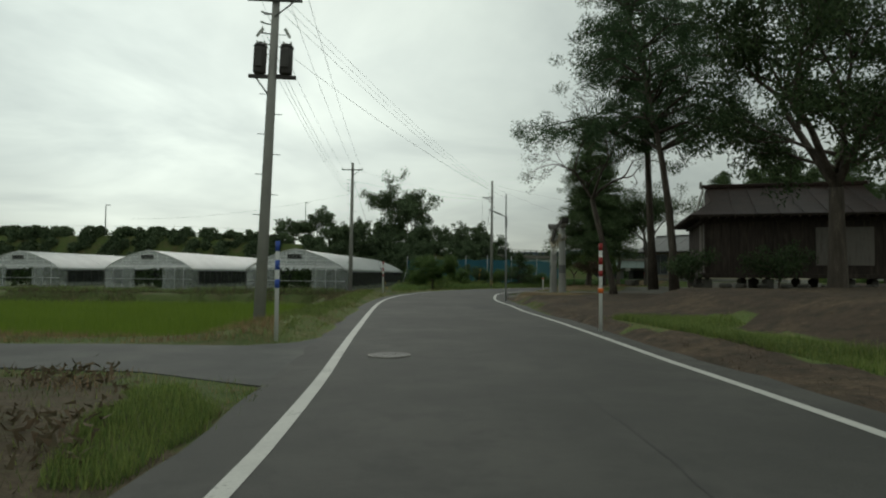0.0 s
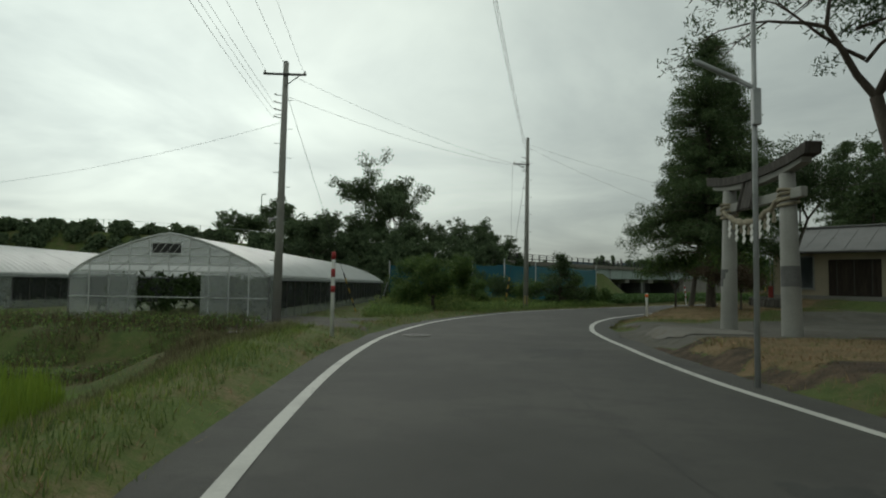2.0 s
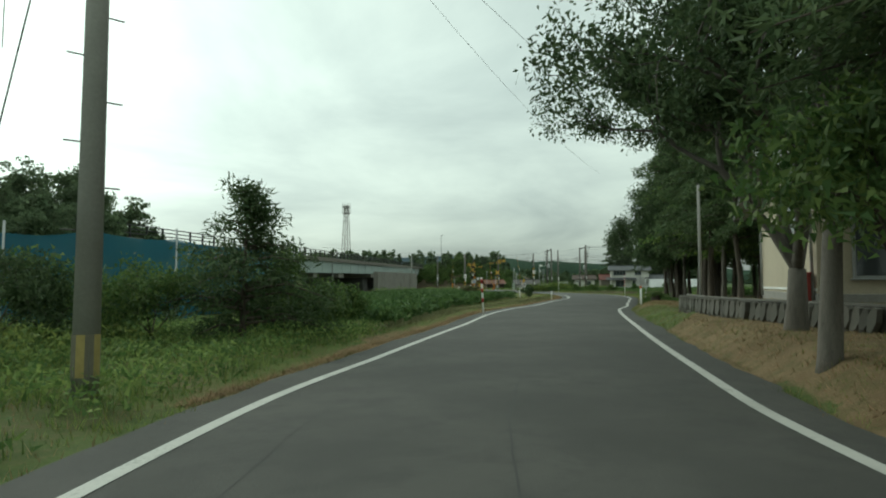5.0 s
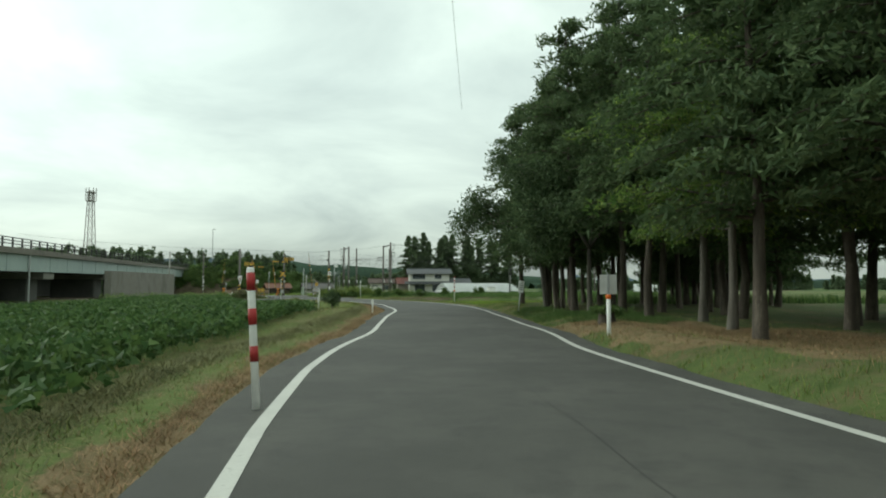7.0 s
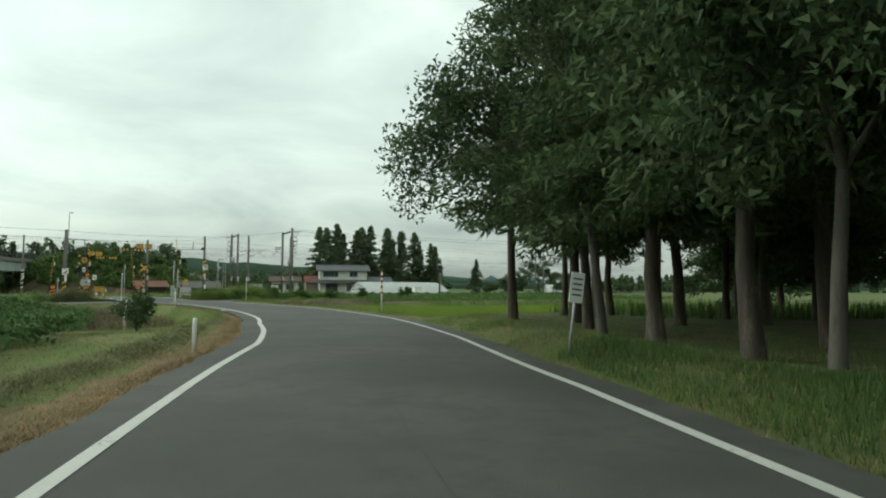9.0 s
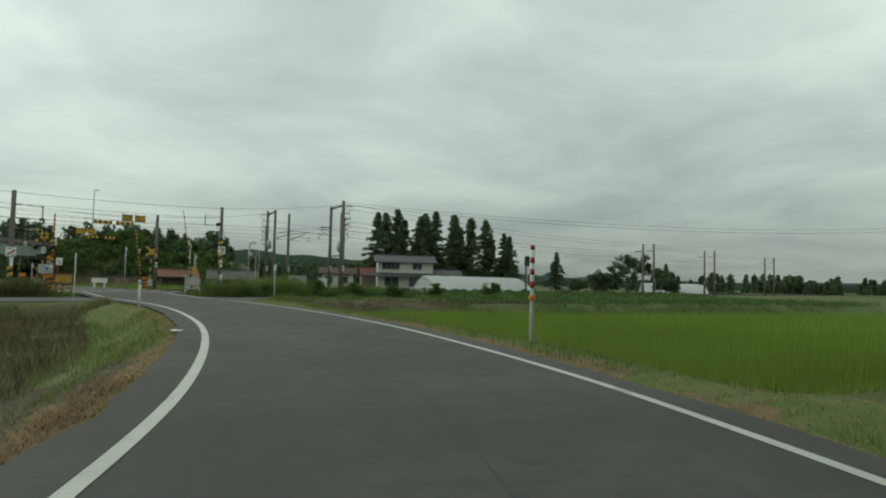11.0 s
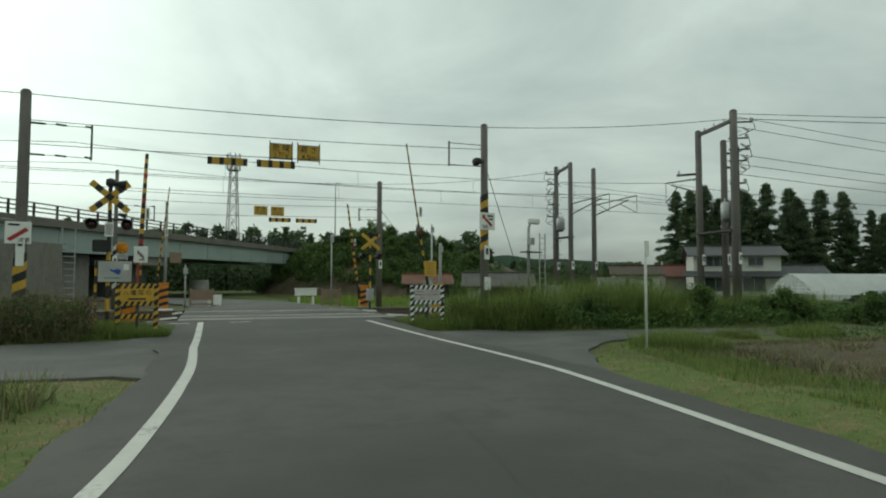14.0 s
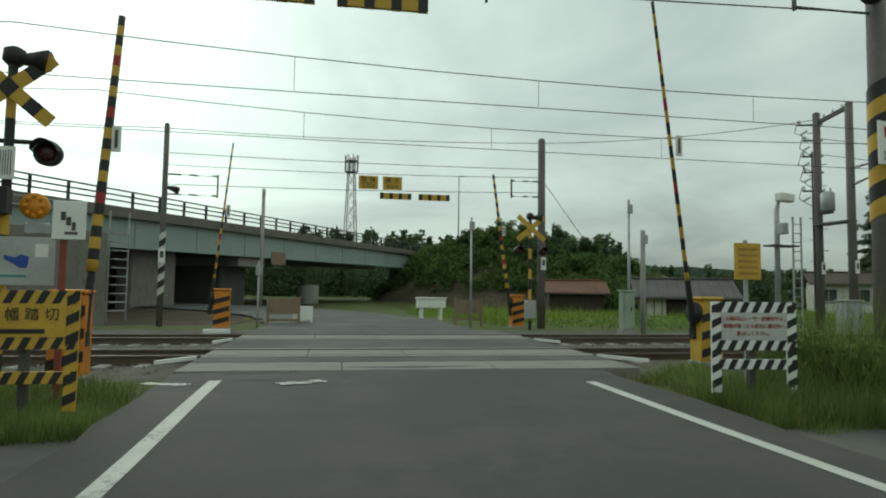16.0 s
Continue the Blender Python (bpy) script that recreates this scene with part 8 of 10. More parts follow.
part("post", Geo().box((0, 0.03, 0.9), (0.07, 0.05, 2.1), bevel=0.005), mat("red_oxide", (0.26, 0.07, 0.05), 0.8, 0.25, 3.0), hs)
q = part("panel", Geo().box((0.06, -0.01, 2.05), (0.36, 0.03, 0.46), bevel=0.01), WHITE, hs)
for k in range(3):
    part("unreadable_mark", Geo().box((0.0 + 0.06 * k, -0.028, 2.1 - 0.06 * k), (0.05, 0.005, 0.1), 10 * k), DARK_STEEL, q)
part("unreadable_mark", Geo().box((0.09, -0.028, 1.9), (0.14, 0.005, 0.03)), DARK_STEEL, q)

# warning sign on the railway pole
t = cB
p = part("warning_sign", Geo().box((-0.02, -0.19, 3.35), (0.6, 0.02, 0.56), bevel=0.004), WHITE, t, "white warning sign with a red arrow")
part("red_arrow", Geo().plate([(-0.2, 0.2), (-0.06, 0.19), (-0.10, 0.14), (0.2, -0.12), (0.14, -0.19), (-0.15, 0.08), (-0.19, 0.05)], 0.004, (-0.02, -0.201, 3.36), (1, 0, 0), (0, 0, 1)), RED, p)
lettering("注意", 0.13, BLACK, p, (-0.12, -0.203, 3.17))
part("unreadable_line", Geo().box((0.09, -0.203, 3.52), (0.24, 0.004, 0.06)), BLACK, p)
part("unreadable_line", Geo().box((0.12, -0.203, 3.42), (0.18, 0.004, 0.05)), BLACK, p)
part("line_plate", Geo().box((0, -0.175, 1.35), (0.24, 0.02, 0.42), bevel=0.004), WHITE, t)
part("floodlight", Geo().tube([(-0.15, -0.1, 5.3), (-0.4, -0.25, 5.25), (-0.55, -0.32, 5.2)], [0.08, 0.12, 0.14], 10), BLACK, t, "black floodlight", True)
part("wire_arm", Geo().beam((0, 0, 5.85), (-1.2, 0.25, 5.85), 0.02, 0.02), DARK_STEEL, t)
part("wire_arm", Geo().beam((0, 0, 5.15), (-1.2, 0.25, 5.15), 0.02, 0.02), DARK_STEEL, t)
part("wire_spreader", Geo().beam((-1.2, 0.25, 5.1), (-1.2, 0.25, 5.9), 0.04, 0.04), DARK_STEEL, t)
for pole, zs, dx, dy in ((cL, (5.5, 4.68), 1.5, -0.32), (cF1, (5.0, 4.35), 1.6, -0.3), (cF2, (5.3, 4.75), -1.1, 0.22)):
    for z in zs:
        for a, b in ((0.0, 0.3), (0.45, 0.62), (0.9, 1.0)):
            part("wire_strut", Geo().beam((dx * a, dy * a, z), (dx * b, dy * b, z - 0.03 * b), 0.035, 0.05), DARK_STEEL, pole)
        part("wire_arm", Geo().beam((0, 0, z), (dx, dy, z - 0.03), 0.014, 0.014), DARK_STEEL, pole)
    part("wire_spreader", Geo().beam((dx, dy, zs[1] - 0.08), (dx, dy, zs[0] + 0.04), 0.05, 0.05), DARK_STEEL, pole)
part("floodlight", Geo().tube([(0.1, -0.1, 4.55), (0.28, -0.2, 4.5), (0.4, -0.26, 4.44)], [0.06, 0.1, 0.12], 10), BLACK, cF1, "black floodlight", True)
pL = part("warning_sign", Geo().box((-0.05, -0.18, 2.62), (0.56, 0.02, 0.56), bevel=0.004), WHITE, cL, "white warning sign with a red slash")
part("red_slash", Geo().plate([(-0.24, -0.16), (-0.16, -0.22), (0.22, 0.06), (0.16, 0.14)], 0.004, (-0.05, -0.191, 2.62), (1, 0, 0), (0, 0, 1)), RED, pL)
part("unreadable_line", Geo().box((-0.14, -0.194, 2.82), (0.24, 0.004, 0.05)), BLACK, pL)
lettering("注意", 0.13, BLACK, pL, (0.08, -0.196, 2.43))
part("line_plate", Geo().box((0, -0.17, 1.98), (0.18, 0.02, 0.42), bevel=0.004), WHITE, cL, "white plate with an unreadable number")


def height_limit(left, right, z, near, words):
    """Striped height-limit beams and yellow plates hung on span wires between two poles."""
    L, R = Vector(left), Vector(right)
    ang = math.atan2(R.y - L.y, R.x - L.x)
    t = thing("height_limit_beam", Matrix.Translation((*near, 0)) @ Matrix.Rotation(ang, 4, "Z"), "striped height-limit beams and yellow warning plates hung on wires", "height limit sign", "height limit signs")
    for x0 in (0.0, 1.34):
        b = part("beam", Geo().box((x0 + 0.54, 0, z + 0.11), (1.08, 0.05, 0.21), bevel=0.004), YELLOW, t)
        for k in range(4):
            part("stripe", Geo().box((x0 + 0.06 + 0.32 * k, -0.028, z + 0.11), (0.12, 0.006, 0.21)), BLACK, b)
            part("stripe", Geo().box((x0 + 0.06 + 0.32 * k, 0.028, z + 0.11), (0.12, 0.006, 0.21)), BLACK, b)
    for k, (w1, w2) in enumerate(words):
        x = 2.02 + 0.8 * k
        p = part("warning_plate", Geo().box((x, 0.0, z + 0.50), (0.66, 0.02, 0.46), bevel=0.004), YELLOW, t)
        for s in (-1, 1):
            part("plate_frame", Geo().box((x + s * 0.32, 0, z + 0.50), (0.03, 0.035, 0.6)), DARK_STEEL, p)
        part("plate_edge", Geo().box((x, 0, z + 0.275), (0.66, 0.03, 0.02)), DARK_STEEL, p)
        part("plate_edge", Geo().box((x, 0, z + 0.725), (0.66, 0.03, 0.02)), DARK_STEEL, p)
        lettering(w1, 0.22, BLACK, p, (x, -0.014, z + 0.585))
        lettering(w2, 0.21, BLACK, p, (x, -0.014, z + 0.375))
    wire((left[0], left[1], z + 0.85), (right[0], right[1], z + 1.0), 0.08, 0.010, "span wire over the crossing", "railway wires")
    wire((left[0], left[1], z + 0.22), (right[0], right[1], z + 0.45), 0.06, 0.010, "span wire over the crossing", "railway wires")
    return t


height_limit((63.3, 140.8), (75.8, 138.1), 4.72, (67.65, 140.0), [("危 険", "2万V"), ("高 さ", "4.5m")])
hl = height_limit((66.4, 154.5), (78.9, 152.1), 4.45, (73.2, 153.15), [])
for k, (w1, w2) in enumerate((("危 険", "2万V"), ("高 さ", "4.5m"))):
    x = -0.4 + 0.82 * k
    p = part("warning_plate", Geo().box((x, 0.0, 5.0), (0.66, 0.02, 0.46), bevel=0.004), YELLOW, hl)
    lettering(w1, 0.22, BLACK, p, (x, -0.014, 5.085))
    lettering(w2, 0.21, BLACK, p, (x, -0.014, 4.875))


def cctv():
    t = thing("camera_mast", (86.7, 149.0, 0), "grey steel mast with a white camera housing and a ladder", "camera mast")
    part("mast", Geo().tube([(0, 0, -0.3), (0, 0, 4.4), (0.1, 0, 4.7)], [0.1, 0.09, 0.06], 12), GALV, t, smooth=True)
    part("camera_housing", Geo().box((0.35, -0.05, 4.85), (0.85, 0.3, 0.32), 10, bevel=0.05), WHITE, t, "white camera housing")
    part("platform", Geo().box((0.2, 0, 3.1), (1.2, 0.5, 0.06)), DARK_STEEL, t)
    lad = part("ladder_rail", Geo().beam((0.9, 0.1, 0), (0.9, 0.1, 4.2), 0.05, 0.05), GALV, t)
    part("ladder_rail", Geo().beam((1.3, 0.1, 0), (1.3, 0.1, 4.2), 0.05, 0.05), GALV, t)
    for k in range(12):
        part("rung", Geo().beam((0.9, 0.1, 0.3 + 0.33 * k), (1.3, 0.1, 0.3 + 0.33 * k), 0.03, 0.03), GALV, t)
    part("cabinet", Geo().box((0.05, -0.2, 3.7), (0.3, 0.25, 0.4), bevel=0.02), GALV, t)
    return t


cctv()


def cabinet(xy, z, s, m, label, turn=TN):
    t = thing("equipment_cabinet", Matrix.Translation((xy[0], xy[1], z)) @ Matrix.Rotation(radians(turn), 4, "Z"), label, "cabinet", "trackside cabinets")
    part("plinth", Geo().box((0, 0, 0.05), (s[0] + 0.06, s[1] + 0.06, 0.3)), CONCRETE, t)
    part("body", Geo().box((0, 0, 0.2 + s[2] / 2), s, bevel=0.02), m, t)
    part("door", Geo().box((0, -s[1] / 2 - 0.01, 0.2 + s[2] / 2), (s[0] - 0.1, 0.02, s[2] - 0.1), bevel=0.005), m, t)
    part("cap", Geo().box((0, 0, 0.22 + s[2]), (s[0] + 0.08, s[1] + 0.08, 0.05), bevel=0.01), m, t)
    part("handle", Geo().box((s[0] / 2 - 0.14, -s[1] / 2 - 0.035, 0.2 + s[2] * 0.55), (0.03, 0.03, 0.14), bevel=0.005), DARK_STEEL, t)
    return t


cabinet((99.5, 152.0), -0.1, (0.9, 0.6, 1.4), PLASTER, "pale grey trackside cabinet in tall grass")
cabinet((92.3, 148.3), 0.0, (1.6, 1.1, 1.45), GALV, "broad pale grey trackside cabinet in tall weeds")
cabinet((85.6, 145.6), 0.0, (0.6, 0.4, 1.0), GALV, "grey trackside cabinet beyond the rails")
cabinet((80.2, 149.0), 0.0, (0.4, 0.3, 1.2), mat("pale_green_paint", (0.3, 0.36, 0.28), 0.6, 0.15, 2.0), "pale green signal cabinet beside a striped post")
for xy, h, rr, lb in (((80.6, 149.4), 4.4, 0.05, "thin grey pole with an aerial beside the rails"), ((81.0, 149.2), 3.4, 0.09, "short concrete post with a yellow lamp"), ((76.3, 152.4), 3.9, 0.04, "thin grey pole beyond the crossing"), ((71.1, 172.9), 7.5, 0.12, "grey concrete pole beside the viaduct"), ((69.3, 153.2), 2.2, 0.035, "grey post with a small plate beside the crossing")):
    t = thing("service_pole", (xy[0], xy[1], 0), lb, "pole", "service poles")
    part("shaft", Geo().tube([(0, 0, -0.3), (0, 0, h)], [rr, rr * 0.85], 10), CONC_POLE if rr > 0.08 else GALV, t, smooth=True)
    part("fitting", Geo().box((0, -rr - 0.03, h - 0.3), (0.2, 0.04, 0.3), bevel=0.01), GALV, t)
bn = thing("planter_box", Matrix.Translation((77.0, 158.3, 0.05)) @ Matrix.Rotation(radians(TN), 4, "Z"), "white painted bench-like box on two legs beside the road", "bench")
part("box", Geo().box((0, 0, 0.72), (1.25, 0.45, 0.42), bevel=0.03), WHITE, bn)
part("lid", Geo().box((0, 0, 0.95), (1.32, 0.52, 0.05), bevel=0.01), WHITE, bn)
for s in (-1, 1):
    part("leg", Geo().box((s * 0.42, 0, 0.28), (0.12, 0.36, 0.56), bevel=0.01), WHITE, bn)
BOARD_TAN = mat("weathered_tan_board", (0.27, 0.20, 0.145), 0.85, 0.3, 1.5, 14.0, 0.3, second=(0.17, 0.11, 0.075), amount=0.35)
rf = thing("crossing_board", Matrix.Translation((77.0, 154.2, 0.0)) @ Matrix.Rotation(radians(TN), 4, "Z"), "weathered tan crossing board seen from behind", "sign board")
part("panel", Geo().box((0, 0, 0.75), (0.95, 0.03, 0.5), bevel=0.004), BOARD_TAN, rf)
for s in (-1, 1):
    part("upright", Geo().box((s * 0.5, 0, 0.5), (0.09, 0.06, 1.15), bevel=0.004), BOARD_TAN, rf)
part("rail", Geo().box((0, 0, 0.3), (1.0, 0.04, 0.08)), BOARD_TAN, rf)
rf2 = copy_thing(rf, Matrix.Translation((70.2, 154.0, 0.0)) @ Matrix.Rotation(radians(TN), 4, "Z"))
wb = thing("white_barrier_block", Matrix.Translation((70.9, 154.4, 0.05)) @ Matrix.Rotation(radians(20), 4, "Z"), "small white barrier board beyond the crossing", "barrier")
part("board", Geo().box((0, 0, 0.45), (0.75, 0.06, 0.5), bevel=0.01), WHITE, wb)
part("leg", Geo().box((-0.25, 0, 0.1), (0.08, 0.3, 0.3), bevel=0.01), WHITE, wb)
part("leg", Geo().box((0.25, 0, 0.1), (0.08, 0.3, 0.3), bevel=0.01), WHITE, wb)

# distant railway signal
sg = thing("railway_signal", (123.0, 137.8, -0.3), "tall railway signal with a black round head", "railway signal")
part("mast", Geo().cyl((0, 0, -0.2), (0, 0, 5.2), 0.10, n=10), DARK_STEEL, sg, smooth=True)
part("head", Geo().box((0.15, -0.1, 4.75), (0.8, 0.28, 1.35), -30, bevel=0.13), BLACK, sg)
for s in (-1, 1):
    part("ladder_rail", Geo().beam((0.4 + 0.15 * s, 0, 0), (0.4 + 0.15 * s, 0, 4.4), 0.04, 0.04), GALV, sg)


# ---- viaduct ----
PARAPET = mat("weathered_parapet", (0.185, 0.172, 0.15), 0.9, 0.25, 0.5, 20.0, 0.3, second=(0.12, 0.112, 0.098), amount=0.4)


def viaduct():
    D = Vector((*(BRIDGE_B - BRIDGE_A), 0))
    L = D.length
    u = D.normalized()
    ang = math.atan2(u.y, u.x)
    t = thing("viaduct", Matrix.Translation((*BRIDGE_A, 0)) @ Matrix.Rotation(ang, 4, "Z"), "expressway viaduct with a pale green steel girder and a dark railing", "viaduct", kind="structure")

    def zt(s):
        return 4.55 + 1.1 * s / 105.0      # top of the parapet
    n = 24
    W = 10.0
    # soffit and pier concrete is near black: the deck's shade is in its colour
    for nm, y0, y1, d0, d1, m in (("deck_slab", 0.0, W, 0.0, 0.55, PARAPET), ("girder", 0.35, 0.6, 0.55, 2.15, BRIDGE_GREEN), ("girder", W - 0.7, W - 0.45, 0.55, 2.15, BRIDGE_GREEN), ("soffit", 0.6, W - 0.7, 1.45, 1.65, mat("shaded_underside_concrete", (0.10, 0.10, 0.095), 0.9, 0.2, 0.5))):
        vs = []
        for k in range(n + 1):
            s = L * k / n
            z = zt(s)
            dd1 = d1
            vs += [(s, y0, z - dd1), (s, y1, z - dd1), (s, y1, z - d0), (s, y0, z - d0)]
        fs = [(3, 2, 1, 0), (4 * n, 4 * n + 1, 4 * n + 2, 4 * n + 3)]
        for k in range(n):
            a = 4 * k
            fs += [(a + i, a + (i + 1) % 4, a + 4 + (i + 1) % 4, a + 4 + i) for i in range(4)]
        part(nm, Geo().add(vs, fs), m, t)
    # the other carriageway, behind, added to shade the ground under the viaduct
    s0 = 26.0
    for nm, y0, y1, d0, d1, m in (("deck_slab", 10.6, 21.0, 0.0, 0.55, PARAPET), ("girder", 10.95, 11.2, 0.55, 2.15, BRIDGE_GREEN), ("girder", 20.4, 20.65, 0.55, 2.15, BRIDGE_GREEN), ("soffit", 11.2, 20.4, 1.45, 1.65, MATS["shaded_underside_concrete"])):
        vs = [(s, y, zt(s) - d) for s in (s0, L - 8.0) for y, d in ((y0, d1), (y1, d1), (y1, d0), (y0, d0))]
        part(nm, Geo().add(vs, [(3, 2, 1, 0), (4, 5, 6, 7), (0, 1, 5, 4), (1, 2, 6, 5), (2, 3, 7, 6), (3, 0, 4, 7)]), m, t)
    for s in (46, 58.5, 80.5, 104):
        g = part("pier", Geo().box((s, 15.8, zt(s) / 2 - 0.9), (1.8, 6.0, zt(s) - 1.2), bevel=0.15), MATS["shaded_underside_concrete"], t)
        part("pier_cap", Geo().box((s, 15.8, zt(s) - 2.5), (2.0, 8.6, 0.7), bevel=0.05), CONCRETE, g)
    for k in range(int(L / 2.0) + 1):
        s = min(L, 2.0 * k)
        part("railing_post", Geo().box((s, 0.12, zt(s) + 0.42), (0.10, 0.14, 0.95), bevel=0.01), BLACK, t)
    for h in (0.30, 0.58, 0.86):
        part("railing_bar", Geo().beam((0, 0.1, zt(0) + h), (L, 0.1, zt(L) + h), 0.07, 0.075), BLACK, t)
        part("railing_bar", Geo().beam((0, W - 0.1, zt(0) + h), (L, W - 0.1, zt(L) + h), 0.07, 0.075), BLACK, t)
    for k in range(int(L / 5)):
        s = 5.0 * k + 2.5
        part("girder_stiffener", Geo().box((s, 0.33, zt(s) - 1.35), (0.03, 0.05, 1.55)), BRIDGE_GREEN, t)
    # piers darker than their caps, underside shade put into the base colour
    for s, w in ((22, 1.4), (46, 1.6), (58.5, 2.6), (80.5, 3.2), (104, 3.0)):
        g = part("pier", Geo().box((s, W / 2, zt(s) / 2 - 0.9), (w, 5.5, zt(s) - 1.2), bevel=0.15), MATS["shaded_underside_concrete"], t)
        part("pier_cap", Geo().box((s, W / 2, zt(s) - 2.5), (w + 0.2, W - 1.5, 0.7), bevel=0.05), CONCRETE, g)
    for s in (12, 30, 37, 52):
        part("drain_pipe", Geo().cyl((s, 0.2, zt(s) - 0.4), (s, 0.2, 0.0), 0.09, n=8), GALV, t)
    return t


viaduct()
# concrete abutment wall beside the tracks, with steps and a fence
aw = thing("abutment_wall", (0, 0, 0), "stained grey concrete abutment wall below the viaduct", "wall", kind="structure")
STAINED = mat("stained_concrete", (0.22, 0.212, 0.19), 0.9, 0.25, 0.6, 18.0, 0.3, stretch=(1, 1, 0.4), second=(0.13, 0.125, 0.11), amount=0.4, third=(0.17, 0.155, 0.13))
part("wall", Geo().box((59.8, 155.2, 1.5), (11.5, 0.8, 3.7), 42, bevel=0.04), STAINED, aw)
part("wall", Geo().box((52.5, 148.6, 1.5), (9.0, 0.8, 3.7), 42, bevel=0.04), STAINED, aw)
for k in range(6):
    c = Vector((56.4 + 1.3 * k, 152.3 + 1.17 * k, 3.8))
    part("guard_post", Geo().cyl(c - Vector((0, 0, 0.5)), c + Vector((0, 0, 0.6)), 0.03, n=6), GALV, aw)
part("guard_rail", Geo().cyl((56.4, 152.3, 4.35), (62.9, 158.15, 4.35), 0.025, n=6), GALV, aw)
part("guard_rail", Geo().cyl((56.4, 152.3, 4.05), (62.9, 158.15, 4.05), 0.025, n=6), GALV, aw)
for k in range(10):
    part("stair_tread", Geo().box((64.6, 159.6 - 0.0 * k, 0.4 + 0.33 * k), (0.7, 0.3, 0.04), 42), GALV, aw)
part("stair_string", Geo().beam((64.3, 159.3, 0), (64.3, 159.3, 4.2), 0.06, 0.06), GALV, aw)
part("stair_string", Geo().beam((64.9, 159.9, 0), (64.9, 159.9, 4.2), 0.06, 0.06), GALV, aw)
part("pier_wall", Geo().box((64.6, 173.6, 1.6), (3.4, 1.2, 3.8), 48, bevel=0.1), STAINED, aw)
part("pier_wall", Geo().box((60.4, 166.4, 1.6), (1.2, 2.6, 3.6), 48, bevel=0.1), STAINED, aw)
part("curved_wall", Geo().tube([(77.0, 191.8, -0.6), (77.0, 191.8, 1.6)], [1.0, 1.0], 24), CONC_PALE, aw, "pale rounded concrete wall end", True)
part("hanging_plate", Geo().box((73.1, 181.6, 3.55), (1.9, 0.05, 0.95), 51), BOARD_TAN, aw, "rust-stained plate under the girder")
for x, y, w in ((60.9, 156.9, 0.0), (61.6, 157.5, 0.0), (62.3, 158.1, 0)):
    part("drip_stain", Geo().box((x - 3.2, y - 4.0 + 0.35, 2.3), (0.25, 0.02, 1.6), 42), mat("dark_stain", (0.16, 0.15, 0.135), 0.9, 0.3, 2.0), aw)

# slope where the viaduct meets the hillside
def slope_mass():
    rng = np.random.default_rng(77)
    A, e, q = np.array([87.5, 199.0]), np.array([0.447, -0.894]), np.array([0.894, 0.447])

    def high(s, w):
        crest = np.interp(s, [-5, -2, 3, 8, 13, 19, 26], [1.5, 4.8, 5.6, 5.8, 5.0, 3.6, 0.6])
        return -0.9 + (crest + 0.9) * np.clip(w / 5.5, 0, 1) ** 0.8
    S, W = np.meshgrid(np.arange(-5, 26.1, 1.0), np.arange(0, 26.1, 1.0))
    P = A + S.ravel()[:, None] * e + W.ravel()[:, None] * q
    Z = high(S.ravel(), W.ravel()) + rng.normal(size=S.size) * 0.12
    nx = S.shape[1]
    i = (np.arange(S.shape[0] - 1)[:, None] * nx + np.arange(nx - 1)[None, :]).ravel()
    me = tri_mesh("hillside", np.column_stack([P, Z]), np.stack([i, i + 1, i + nx + 1, i + nx], 1), DIRT, True)
    tagged(new("hillside", me), "brown earth slope under creepers beside the viaduct", "slope", kind="structure")
    s, w = rng.uniform(-5, 26, 2800), rng.random(2800) ** 1.4 * 16
    keep = (w > 1.0 + 1.2 * rng.random(2800)) & (np.array([noise.noise((a * 0.35, b * 0.35, 2.2)) for a, b in zip(s, w)]) > np.where(w < 3.0, -0.15, -2.0))
    s, w = s[keep], w[keep]
    p = A + s[:, None] * e + w[:, None] * q
    z = high(s, w) + 0.25 + 0.35 * rng.random(len(s)) ** 3 * 3
    v, f = leaves(rng, np.column_stack([p, z]), np.array([0.75, 0.75, 0.5]), 42, 0.3, 0.18, lean=(0, 0, -0.2))
    tagged(new("overgrown_slope", tri_mesh("overgrown_slope", v, f, LEAF_BROAD)), "dense green creepers covering the slope at the viaduct", "vegetation", kind="stuff")
    for k, (s0, w0, h) in enumerate([(5, 7, 2.8), (8, 6.5, 3.2), (11, 8, 2.8), (2, 8, 2.2), (14, 7, 2.4), (-1, 7, 1.8), (17, 7, 2.2), (20, 6, 1.8), (7, 12, 3.6), (12, 13, 3.6), (16, 12, 3.2), (22, 10, 2.6)]):
        c = A + s0 * e + w0 * q
        place_tree("slope_bush", c, float(high(s0, w0)), broad_parts(130 + k, h, 1.2, 0.3, 3, 90, (0.26, 0.14), 0.06, 0.7, cl=0.6), BARK, LEAF_BROAD if k % 3 else LEAF_DARK, "bushy green shrub on the overgrown slope", category="bush", group="shrubs on the slope")


slope_mass()


